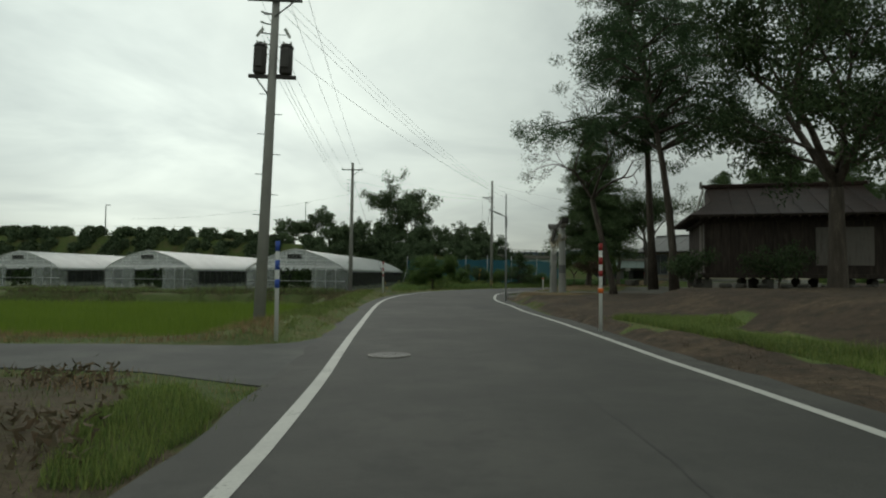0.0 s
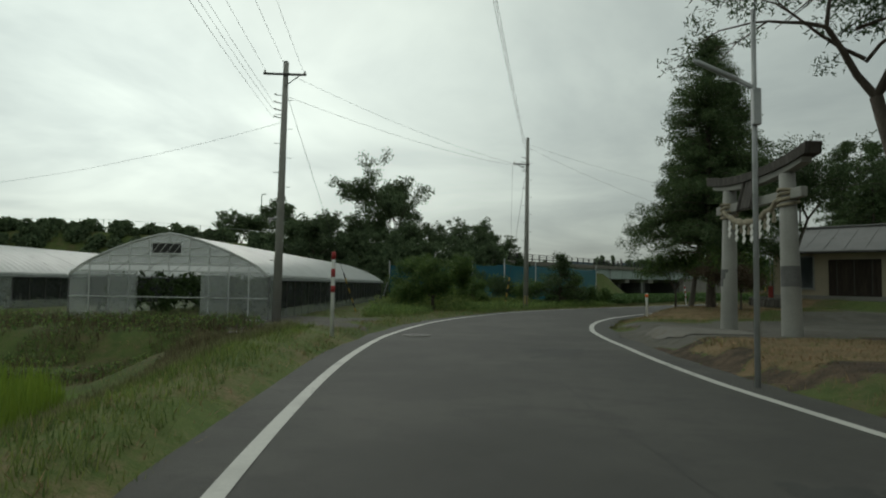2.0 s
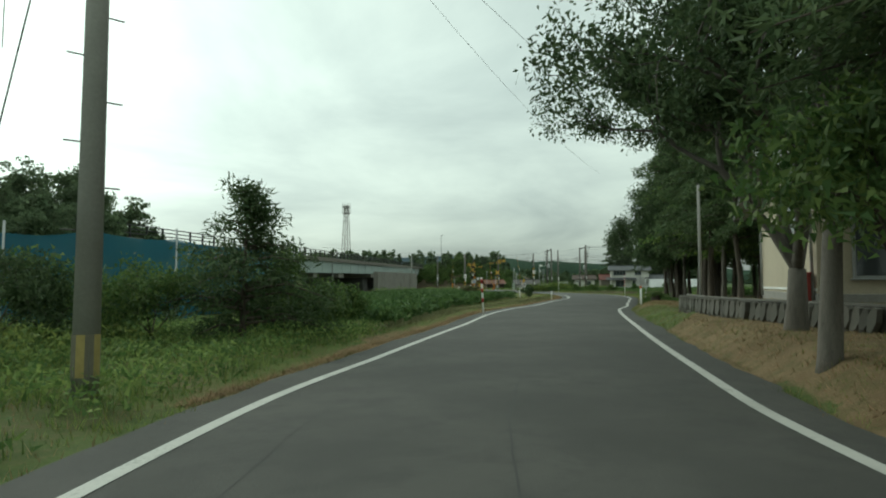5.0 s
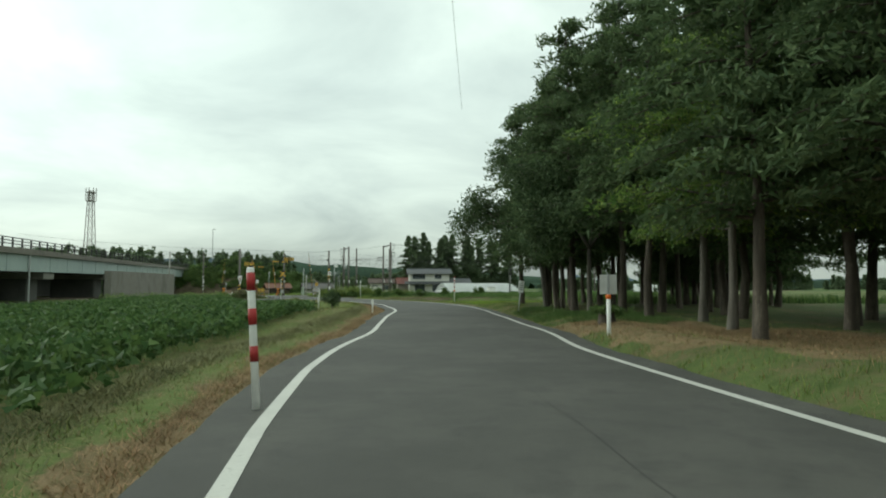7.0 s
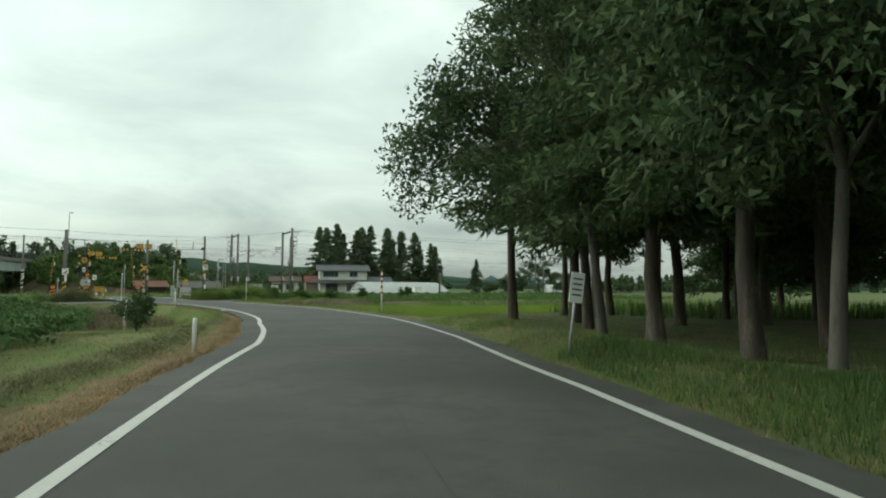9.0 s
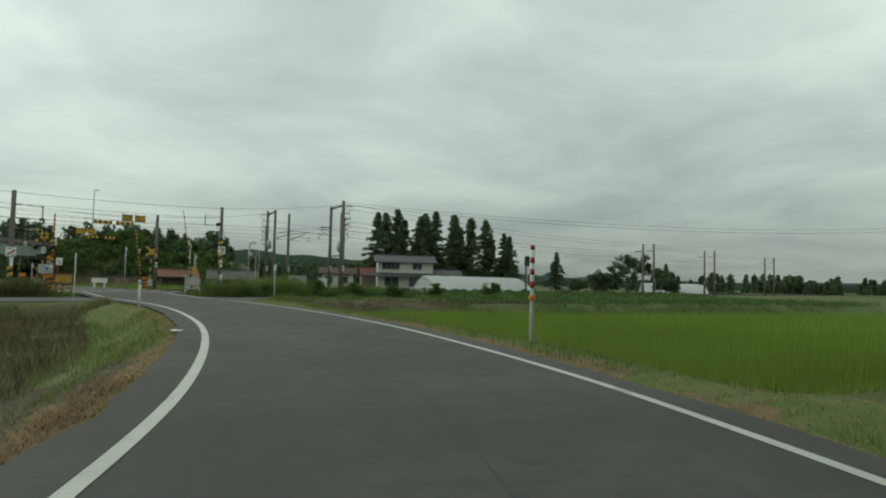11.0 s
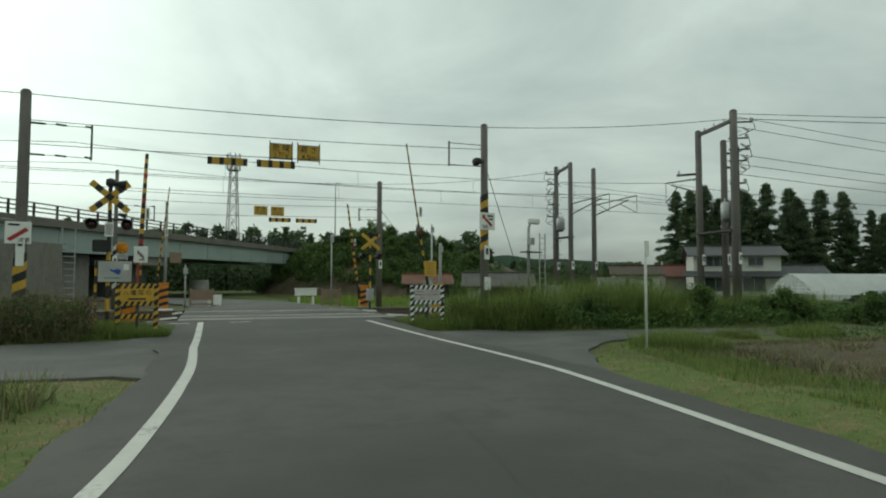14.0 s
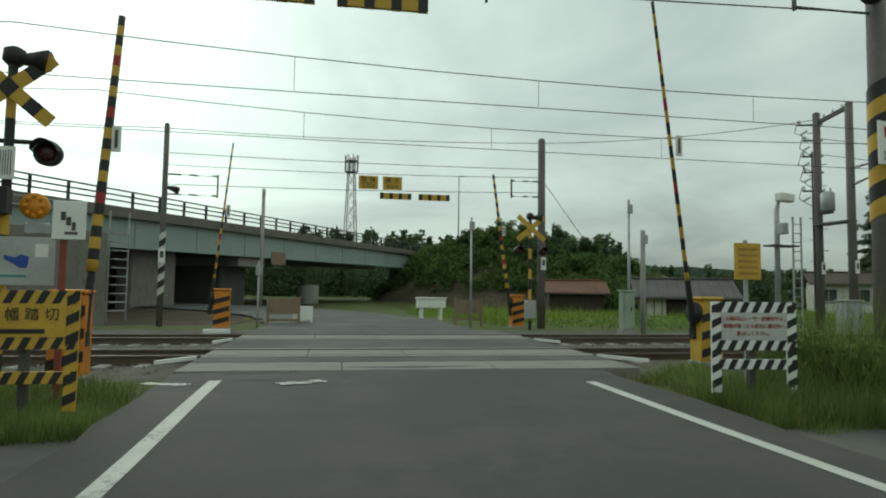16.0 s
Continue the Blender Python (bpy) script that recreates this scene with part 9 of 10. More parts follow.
# ---- far things ----
def lattice_tower(xy, top):
    t = thing("lattice_tower", (xy[0], xy[1], 0), "red-grey steel lattice radio tower on the skyline", "tower")
    n = 9
    def w(z):
        return 1.7 - 1.1 * z / top
    STEEL = mat("tower_steel", (0.30, 0.28, 0.27), 0.6, 0.15, 1.0)
    for sx in (-1, 1):
        for sy in (-1, 1):
            part("leg", Geo().beam((sx * w(0), sy * w(0), 0), (sx * w(top), sy * w(top), top), 0.2, 0.2), STEEL, t)
    for k in range(n):
        z0, z1 = top * k / n, top * (k + 1) / n
        for s in (-1, 1):
            part("brace", Geo().beam((-w(z0), s * w(z0), z0), (w(z1), s * w(z1), z1), 0.1, 0.1), STEEL, t)
            part("brace", Geo().beam((w(z0), s * w(z0), z0), (-w(z1), s * w(z1), z1), 0.1, 0.1), STEEL, t)
        part("girt", Geo().beam((-w(z1), -w(z1), z1), (w(z1), -w(z1), z1), 0.1, 0.1), STEEL, t)
    for z in (top - 3.2, top - 0.6):
        part("platform", Geo().tube([(0, 0, z), (0, 0, z + 0.25)], [1.35, 1.35], 12), STEEL, t)
    for k in range(8):
        a = 6.283 * k / 8
        part("aerial", Geo().cyl((1.5 * math.cos(a), 1.5 * math.sin(a), top - 3.0), (1.5 * math.cos(a), 1.5 * math.sin(a), top + 0.9), 0.12, n=6), STEEL, t)
    return t


lattice_tower((99.2, 273.4), 31.0)
for x, y, z0, h in ((95.4, 199.6, 0, 14.6), (-52.2, 96.5, 7.0, 4.6), (-26.5, 120.0, 6.8, 8.0), (-20, 99, 6.0, 3.0)):
    t = thing("highway_lamp", (x, y, z0), "slim grey highway lamp post on the skyline", "street lamp", "highway lamps")
    part("pole", Geo().tube([(0, 0, -0.3), (0, 0, h - 0.15), (0.15, 0, h)], [0.11, 0.07, 0.06], 8), GALV, t, smooth=True)
    part("lamp_head", Geo().box((0.35, 0, h), (0.7, 0.22, 0.12), bevel=0.03), GALV, t)
fe = thing("embankment_fence", (0, 0, 0), "thin wire fence along the top of the embankment", "fence")
for k in range(36):
    x = -110 + 3.0 * k
    y = float(np.interp(x, [-140, -60, -25, 10], [110, 103, 101, 102]))
    z = tz(x, y)
    part("fence_post", Geo().cyl((x, y, z - 0.1), (x, y, z + 2.0), 0.05, n=6), GALV, fe)
    if k:
        for h in (1.0, 1.9):
            part("fence_wire", Geo().cyl((px_, py_, pz_ + h), (x, y, z + h), 0.02, n=4), GALV, fe)
    px_, py_, pz_ = x, y, z

# hills on the horizon
def hill(points, label, colour):
    vs, fs = [], []
    for k, (x, y, z) in enumerate(points):
        vs += [(x, y, -5), (x, y, z * 0.55), (x * 1.02, y * 1.03, z), (x * 1.08, y * 1.1, -5)]
    for k in range(len(points) - 1):
        a = 4 * k
        fs += [(a + i, a + 4 + i, a + 5 + i, a + 1 + i) for i in range(3)]
    return tagged(new("distant_hills", Geo().add(vs, fs).mesh("distant_hills", colour, True)), label, "hills", kind="structure")


# no haze in the air: the far mountains carry it as a blue base colour
HILL_HAZE = mat("haze_tinted_hills", (0.075, 0.105, 0.125), 1.0, 0.12, 0.004, 12.0, 0.0, spec=0.0)
HILL_GREEN = mat("wooded_hills", (0.045, 0.07, 0.05), 1.0, 0.25, 0.01, 16.0, 0.0, spec=0.0)


def ridge(az0, az1, dist, heights, n=60, seed=0, rough=0.12):
    pts = []
    rng = np.random.default_rng(seed)
    ph = rng.random(6) * 6.28
    for k in range(n + 1):
        u = k / n
        az = radians(az0 + (az1 - az0) * u)
        hgt = float(np.interp(u, np.linspace(0, 1, len(heights)), heights))
        hgt *= 1 + rough * sum(math.sin((3 + 4 * j) * 6 * u + ph[j]) / (j + 1.5) for j in range(6))
        pts.append((math.sin(az) * dist + 50, math.cos(az) * dist + 90, max(2.0, hgt)))
    return pts


hill(ridge(-10, 120, 2300, [40, 60, 95, 118, 95, 72, 48, 18, 20, 24, 26, 28, 30], 130, 3), "hazy blue mountains on the horizon", HILL_HAZE)
hill(ridge(10, 75, 1100, [12, 26, 40, 44, 36, 26, 11, 8], 90, 4, 0.1), "dark green wooded hills beyond the fields", HILL_GREEN)
hill(ridge(62.4, 70.4, 2250, [10, 27, 44, 31, 27, 25, 31, 41, 30, 20, 10], 60, 7, 0.04), "two haze-blue mountain peaks on the horizon", HILL_HAZE)
hill(ridge(60, 130, 700, [7, 7, 8, 8, 8, 8], 90, 5, 0.2), "low wooded rise across the fields", HILL_GREEN)


# ---- grasses, rice, beans and weeds ----
BLADE_RICE = mat("rice_leaves", (0.180, 0.262, 0.036), 0.6, 0.12, 0.25, 20.0, 0.0, rnd=0.12, island=True, hue=0.008, trans=0.35)
BLADE_GREEN = mat("grass_blades", (0.165, 0.222, 0.06), 0.7, 0.3, 0.5, 12.0, 0.0, rnd=0.4, island=True, hue=0.03, trans=0.3)
BLADE_STRAW = mat("straw_blades", (0.31, 0.22, 0.12), 0.85, 0.3, 0.8, 12.0, 0.0, rnd=0.4, island=True, hue=0.02, trans=0.2)
BLADE_HAY = mat("mown_grass", (0.20, 0.20, 0.095), 0.85, 0.3, 0.8, 12.0, 0.0, rnd=0.4, island=True, hue=0.02, trans=0.2)
BLADE_BROWN = mat("brown_stalks", (0.12, 0.092, 0.055), 0.85, 0.3, 0.8, 12.0, 0.0, rnd=0.4, island=True, hue=0.02, trans=0.15)
BLADE_WEED = mat("weed_leaves", (0.165, 0.245, 0.075), 0.7, 0.3, 0.5, 12.0, 0.0, rnd=0.4, island=True, hue=0.03, trans=0.42)
BLADE_RANK = mat("rank_weed_leaves", (0.088, 0.155, 0.042), 0.7, 0.3, 0.5, 12.0, 0.0, rnd=0.4, island=True, hue=0.03, trans=0.35)
LEAF_BEAN = mat("bean_leaves", (0.078, 0.140, 0.042), 0.65, 0.25, 0.5, 12.0, 0.0, rnd=0.35, island=True, hue=0.02, trans=0.3)


def inside(rng, poly, n, grow_=0.0):
    P = np.array(poly)
    lo, hi = P.min(0) - grow_, P.max(0) + grow_
    pts = lo + rng.random((n, 2)) * (hi - lo)
    return pts[poly_dist(pts[:, 0], pts[:, 1], poly) > -grow_]


def blades(rng, pts, height, width, lean=0.35, z=None, flat=0.0, patchy=False):
    """One leaning blade of grass at each point."""
    if patchy:
        tone = np.array([noise.noise((x * 1.1, y * 1.1, 3.7)) + 0.5 * noise.noise((x * 3.1, y * 3.1, 1.7)) for x, y in pts])
        keep = tone + 0.5 * rng.random(len(pts)) > 0.05
        pts, tone = pts[keep], tone[keep]
        height = height * np.clip(0.75 + 1.1 * tone, 0.35, 2.0)
    n = len(pts)
    if z is None:
        z = terrain(pts[:, 0], pts[:, 1])
    h = height * (0.55 + 0.8 * rng.random(n))
    a = rng.random(n) * 6.283
    l = lean * h * (0.3 + rng.random(n)) + flat * rng.random(n)
    dx, dy = np.cos(a) * l, np.sin(a) * l
    sx, sy = -np.sin(a) * width * 0.5, np.cos(a) * width * 0.5
    w = width * (0.6 + 0.8 * rng.random(n)) / width
    sx, sy = sx * w, sy * w
    x, y = pts[:, 0], pts[:, 1]
    v = np.stack([np.stack([x - sx, y - sy, z - 0.03], 1), np.stack([x + sx, y + sy, z - 0.03], 1), np.stack([x + dx, y + dy, z + h], 1)], 1).reshape(-1, 3)
    f = np.arange(3 * n).reshape(n, 3)
    return v, f


def stuff(name, vf, material, label, category):
    return tagged(new(name, tri_mesh(name, vf[0], vf[1], material)), label, category, kind="stuff")


def join(parts):
    vs, fs, o = [], [], 0
    for v, f in parts:
        vs.append(v)
        fs.append(f + o)
        o += len(v)
    return np.concatenate(vs), np.concatenate(fs)


rngG = np.random.default_rng(17)
# rice
p = inside(rngG, [(-6.9, 17.2), (-7.0, 30.0), (-7.4, 34.5), (-9.5, 37.3), (-44, 38.5), (-44, 16.6)], 190000)
stuff("rice_plants", blades(rngG, p, 0.60, 0.035, 0.3), BLADE_RICE, "bright green rice standing dense in a paddy field", "rice")
p = inside(rngG, [(59.5, 98.2), (62.5, 102.2), (66.4, 108.6), (69.0, 114.0), (71.8, 121.2), (73.4, 123.4), (77.0, 122.6), (83.0, 120.4), (86, 112), (80, 98), (72, 88)], 420000)
p2 = inside(rngG, PADDY_RIGHT, 110000)
stuff("rice_plants", join([blades(rngG, p, 0.52, 0.014, 0.42), blades(rngG, p2, 0.55, 0.04, 0.4)]), BLADE_RICE, "bright green rice standing dense in a paddy field", "rice")
p = inside(rngG, PADDY_FAR, 40000)
stuff("field_grass", blades(rngG, p, 0.6, 0.06, 0.3), BLADE_RANK, "dark green rank grass in the field behind the wood", "grass")

# verges and rough ground near the road, by the kind of ground
R0, R1 = near_index(-8), near_index(158)
i = rngG.integers(R0, R1, 480000)
side = np.where(rngG.random(len(i)) < 0.5, -1, 1)
dd = (rngG.random(len(i)) ** 1.35) * 7.5
ys = ROAD[i, 1]
off = np.where(side < 0, -(half_left(ys) + 0.52 + dd), half_right(ys) + 0.52 + dd)
pts = ROAD[i] + RIGHT[i] * off[:, None] + rngG.normal(size=(len(i), 2)) * 0.1
dN, yN = road_frame(pts[:, 0], pts[:, 1])
ok = np.abs(dN) > np.where(dN < 0, half_left(yN), half_right(yN)) + 0.5 + 0.18 * rngG.random(len(i))
for poly in (SIDE_ROAD, PATH_LEFT, PATH_RIGHT, PADDY_LEFT, PADDY_RIGHT):
    ok &= poly_dist(pts[:, 0], pts[:, 1], poly) < -0.05
ok &= (pts[:, 0] * RAIL_N[0] + pts[:, 1] * RAIL_N[1] < 152.6)
pts = pts[ok]
zn = zone_of(pts[:, 0], pts[:, 1])
u_ = rngG.random(len(pts))
def sel(k, lo, hi):
    return pts[(zn == k) & (u_ >= lo) & (u_ < hi)]


green = [blades(rngG, sel(0, 0, 0.75), 0.11, 0.013, 1.0, patchy=True), blades(rngG, sel(7, 0, 0.6), 0.08, 0.011, 1.0, patchy=True), blades(rngG, sel(6, 0, 0.6), 0.09, 0.012, 1.0, patchy=True), blades(rngG, sel(1, 0, 0.3), 0.07, 0.011, 1.0, patchy=True), blades(rngG, sel(5, 0, 0.25), 0.09, 0.013, 0.6)]
stuff("verge_grass", join(green), BLADE_GREEN, "short uneven green grass along the road verges", "grass")
straw = [blades(rngG, sel(1, 0.3, 1), 0.06, 0.016, 1.2, flat=0.2), blades(rngG, sel(7, 0.7, 1), 0.07, 0.014, 1.0, flat=0.15), blades(rngG, sel(0, 0.8, 1), 0.10, 0.012, 0.8), blades(rngG, sel(6, 0.85, 1), 0.05, 0.012, 1.0, flat=0.1)]
stuff("cut_straw", join(straw), BLADE_STRAW, "dry tan cut grass lying on the road verges", "dry grass")
brown = [blades(rngG, sel(2, 0.5, 1), 0.035, 0.012, 1.2, flat=0.12), blades(rngG, sel(6, 0.75, 0.85), 0.04, 0.012, 1.2, flat=0.12), blades(rngG, sel(5, 0.5, 1), 0.05, 0.012, 1.2, flat=0.12)]
stuff("leaf_litter", join(brown), BLADE_BROWN, "brown needles and dead stalks on the ground", "leaf litter")

# taller weeds
def weeds(poly, n, height, width, material, label, lean=0.45, leafy=0.0):
    p = inside(rngG, poly, n)
    d, yc = road_frame(p[:, 0], p[:, 1])
    p = p[np.abs(d) > half_width(yc) + 0.7]
    clump = np.array([noise.noise((x * 0.5, y * 0.5, 4.4)) for x, y in p])
    keep = clump > -0.28
    p, clump = p[keep], clump[keep]
    height = height * (0.75 + 0.9 * (clump + 0.28))
    if leafy:
        h = height * (0.15 + 0.85 * rngG.random(len(p)))
        c = np.column_stack([p, terrain(p[:, 0], p[:, 1]) + h])
        return stuff("tall_weeds", leaves(rngG, c, np.array([0.06, 0.06, 0.05]), 1, leafy, leafy * 0.4, lean=(0, 0, 0.35)), material, label, "weeds")
    v, f = blades(rngG, p, height, width, lean + 0.25)
    return stuff("tall_weeds", (v, f), material, label, "weeds")


NETSIDE = [(-4.2, 50.5), (-1.0, 53.5), (3.0, 58.6), (8.0, 65.4), (13.0, 70.6), (10, 78), (-4.5, 82)]
weeds(NETSIDE, 60000, 0.38, 0.02, BLADE_WEED, "tall green weeds between the road and the blue net", leafy=0.13)
weeds(NETSIDE, 50000, 0.26, 0.016, BLADE_GREEN, "uneven green grass between the road and the blue net")
weeds([(-4.5, 57), (1.0, 62.0), (6.5, 68.5), (4, 74), (-4.5, 74)], 16000, 0.62, 0.03, BLADE_GREEN, "tall bright green weeds by the utility pole", leafy=0.14)
DITCH = [(-60, 38.6), (-9.6, 38.0), (-7.2, 40.0), (-6.2, 44.0), (-8.0, 46.8), (-60, 47.4)]
weeds(DITCH, 50000, 0.30, 0.02, BLADE_BROWN, "rank brown grass along the ditch before the greenhouses")
weeds(DITCH, 30000, 0.28, 0.04, BLADE_WEED, "rank green weeds along the ditch before the greenhouses", leafy=0.14)
weeds([(-3.4, 12.9), (-3.7, 15.6), (-6.8, 16.4), (-6.8, 17.4), (-6.9, 34), (-4.6, 42), (-3.9, 30), (-3.4, 16)], 30000, 0.11, 0.014, BLADE_GREEN, "uneven green grass on the bank above the paddy")
weeds([(-5.0, 17.6), (-5.2, 30), (-5.3, 36), (-4.9, 41.5), (-6.4, 41), (-7.2, 34), (-7.0, 18)], 36000, 0.17, 0.018, BLADE_HAY, "yellow-brown rank grass along the edge of the paddy")
weeds([(-5.4, 17.6), (-5.6, 30), (-5.6, 36), (-5.4, 41.5), (-6.4, 41), (-7.2, 34), (-7.0, 18)], 16000, 0.20, 0.018, BLADE_BROWN, "brown dead grass along the edge of the paddy")
weeds([(-3.4, 12.7), (-9, 12.8), (-40, 13.6), (-40, 16.8), (-6.6, 17.2), (-4.2, 16.5)], 34000, 0.13, 0.016, BLADE_STRAW, "yellowed grass along the side road")
CORNER = [(-1.9, 4.4), (-2.15, 6.4), (-3.2, 7.8), (-3.7, 7.4), (-3.3, 5.8), (-2.7, 4.2)]
weeds([(-2.6, 4.6), (-3.6, 7.4), (-4.6, 8.6), (-7.0, 9.0), (-40, 9.7), (-40, 4), (-6, 2)], 26000, 0.22, 0.02, BLADE_BROWN, "dead brown weeds on the fallow plot by the side road", leafy=0.12)
weeds([(-3.0, 5.0), (-4.4, 8.5), (-7.0, 9.1), (-40, 9.9), (-40, 9.3), (-7.0, 8.4), (-4.8, 7.6)], 14000, 0.10, 0.016, BLADE_STRAW, "dry grass lapping over the edge of the side road")
weeds(CORNER, 16000, 0.11, 0.011, BLADE_GREEN, "green grass tuft at the corner of the side road")
weeds(GREEN_STRIP, 52000, 0.12, 0.013, BLADE_GREEN, "green grass below the shrine bank")
weeds([(46.2 + 29.6, 137.2), (75.6, 139.6), (78, 141.5), (85, 139.8), (94, 138.6), (94, 131.2), (82, 134.2), (77, 135.6)], 36000, 0.50, 0.05, BLADE_RANK, "green weeds beside the railway", leafy=0.16)
weeds([(88, 138.5), (100, 136.5), (126, 130.5), (150, 125.5), (150, 119), (126, 124), (100, 129), (88, 133)], 60000, 0.36, 0.05, BLADE_RANK, "rank green weeds beside the railway", leafy=0.20)
weeds([(82.6, 120.2), (86, 128.4), (100, 122.4), (122, 112), (124, 98), (112, 103.2), (95, 112.6)], 76000, 0.46, 0.05, BLADE_RANK, "rank dark green weeds on the bank behind the paddy", leafy=0.18)
weeds([(80.0, 130.6), (82, 132.6), (100, 126.4), (126, 116), (126, 112), (100, 122.6)], 30000, 0.24, 0.04, BLADE_RANK, "green weeds along the track behind the paddy", leafy=0.13)
weeds([(79.2, 136.4), (79.0, 139.6), (84, 139.4), (92, 137), (90, 134.4), (82, 135.6)], 20000, 0.8, 0.018, BLADE_GREEN, "tall reeds and weeds beside the railway poles")
weeds([(76.2, 137.0), (77.5, 139.8), (84, 139.4), (84, 135.5)], 16000, 0.42, 0.022, BLADE_GREEN, "leafy weeds beside the railway poles", leafy=0.12)
weeds([(74.9, 137.6), (75.4, 140.0), (78.2, 139.6), (77.6, 136.0), (75.6, 136.2)], 16000, 0.7, 0.02, BLADE_GREEN, "leafy weeds behind the crossing notice board", leafy=0.10)
weeds([(74.9, 137.6), (75.4, 140.0), (78.2, 139.6), (77.6, 136.0), (75.6, 136.2)], 5000, 1.05, 0.02, BLADE_GREEN, "tall grass behind the crossing notice board")
weeds([(73.6, 137.2), (73.0, 140.2), (76.4, 141.6), (77.4, 137.2)], 20000, 0.17, 0.012, BLADE_GREEN, "grass around the crossing notice board")
weeds([(66.9, 139.6), (66.8, 141.7), (65.0, 142.4), (60, 143.2), (60, 140), (64.8, 138.9)], 24000, 0.19, 0.013, BLADE_GREEN, "grass around the crossing name board")
weeds([(64.9, 139.2), (66.9, 139.3), (66.7, 140.2), (65.0, 140.5)], 9000, 0.24, 0.013, BLADE_GREEN, "grass tufts at the foot of the crossing name board")
weeds([(73.0, 137.7), (74.8, 137.2), (75.0, 138.8), (73.2, 139.2)], 11000, 0.33, 0.014, BLADE_GREEN, "grass tufts at the foot of the crossing notice board")
weeds([(72.6, 139.6), (73.2, 138.2), (76.0, 136.6), (78.6, 135.6), (78.6, 136.4), (75.2, 138.6), (73.6, 141.2)], 16000, 0.13, 0.014, BLADE_STRAW, "dry pale grass along the edge of the farm track")
weeds([(61.6, 138.9), (64.9, 138.7), (65.0, 140.0), (61.6, 141.0)], 6000, 0.80, 0.02, BLADE_BROWN, "tall dead brown weeds beside the crossing name board", leafy=0.10)
weeds([(61.0, 139.0), (64.7, 138.8), (64.9, 140.2), (61.0, 141.2)], 3500, 0.85, 0.014, BLADE_HAY, "tall dry stalks beside the crossing name board")
weeds([(60.6, 139.0), (64.7, 138.8), (64.9, 140.4), (60.6, 141.4)], 9000, 0.75, 0.02, BLADE_RANK, "rank dark green weeds beside the crossing name board", leafy=0.10)
weeds([(60.5, 139.8), (64.5, 139.2), (64.9, 141.8), (58, 143.2), (48, 145.2), (48, 142.5)], 14000, 0.65, 0.04, BLADE_WEED, "rank weeds beside the railway and the track", leafy=0.13)
weeds([(76, 122.6), (73.4, 123.8), (74.6, 130.6), (100, 124.6), (126, 116), (124, 110), (98, 117)], 50000, 0.16, 0.02, BLADE_BROWN, "brown dry grass on the bank above the paddy")
weeds([(75.2, 128.4), (74.6, 131.6), (77.4, 133.6), (78.4, 135.2), (100, 128.6), (126, 120), (126, 117), (100, 124), (78.4, 131.8)], 46000, 0.13, 0.016, BLADE_GREEN, "green grass on the track beside the paddy")
weeds([(74.8, 131.2), (76.4, 132.2), (79, 132.6), (83, 131.8), (83, 130.6), (76, 130.2)], 17000, 0.30, 0.014, BLADE_GREEN, "long green grass along the farm track")
weeds([(71.6, 124.4), (72.6, 127.4), (74.4, 130.6), (75.6, 130.0), (74.6, 126.6), (73.6, 124.0)], 22000, 0.10, 0.012, BLADE_GREEN, "bright green grass along the road beside the bank")
weeds([(75.4, 128.2), (74.6, 125.8), (75.6, 124.2), (84, 121.6), (100, 116), (100, 122), (86, 129), (78.2, 131.4)], 26000, 0.20, 0.022, BLADE_HAY, "dry grey-brown stalks lying on the bank above the paddy", lean=1.3)
weeds([(29.6, 73.6), (33.2, 77.9), (36.2, 80.6), (38.2, 80.6), (37.6, 77.0), (33, 70.5)], 26000, 0.07, 0.014, BLADE_STRAW, "cut straw lying before the cedar wood", lean=1.5)
# next two: the darker weed colour imitates shade under the overhanging canopy
weeds([(36.6, 80.4), (38.0, 81.6), (42.6, 83.8), (44.6, 82.6), (42.0, 79.4), (38.4, 77.4), (36.6, 77.8)], 26000, 0.13, 0.014, BLADE_RANK, "grass before the cedar wood, coloured dark for canopy shade")
weeds([(37.0, 82.2), (40.5, 84.6), (45, 88.4), (47, 88.0), (43, 83.6), (39, 81.2)], 30000, 0.14, 0.014, BLADE_RANK, "green grass along the wood's edge, coloured dark for canopy shade")
weeds([(79.0, 136.0), (78.8, 138.4), (82.0, 139.0), (84.0, 137.2), (82.4, 134.8)], 15000, 1.12, 0.022, BLADE_GREEN, "tall reed clump beside the railway pole")
weeds([(46.5, 103.4), (54.6, 113.6), (59.6, 123), (62.2, 129.8), (56, 131.6), (50, 124), (43, 108)], 60000, 0.18, 0.018, BLADE_BROWN, "dry brown cut weeds on the sloping bank")
weeds([(52.6, 110.6), (57.0, 117.2), (60.4, 124.6), (62.6, 130.6), (56, 132.6), (51, 126), (47.6, 115)], 13000, 0.38, 0.022, BLADE_BROWN, "rank brown weed clumps below the road", lean=0.8)
weeds([(52.6, 110.6), (57.0, 117.2), (60.4, 124.6), (62.6, 130.6), (56, 132.6), (51, 126), (47.6, 115)], 26000, 0.24, 0.018, BLADE_HAY, "yellow-brown grass on the slope below the road", lean=0.9)
weeds([(50.6, 108.0), (57.4, 116.2), (61.0, 124.6), (62.6, 129.6), (60.2, 129.0), (57.0, 121.0), (49.6, 111)], 26000, 0.20, 0.016, BLADE_GREEN, "bright green grass on the slope below the road")
weeds([(64.2, 130.4), (60.4, 132.4), (52, 134.6), (52, 132.6), (60, 130.2), (63.4, 128.8)], 18000, 0.26, 0.018, BLADE_HAY, "brown and dry grass along the farm track", lean=0.6)
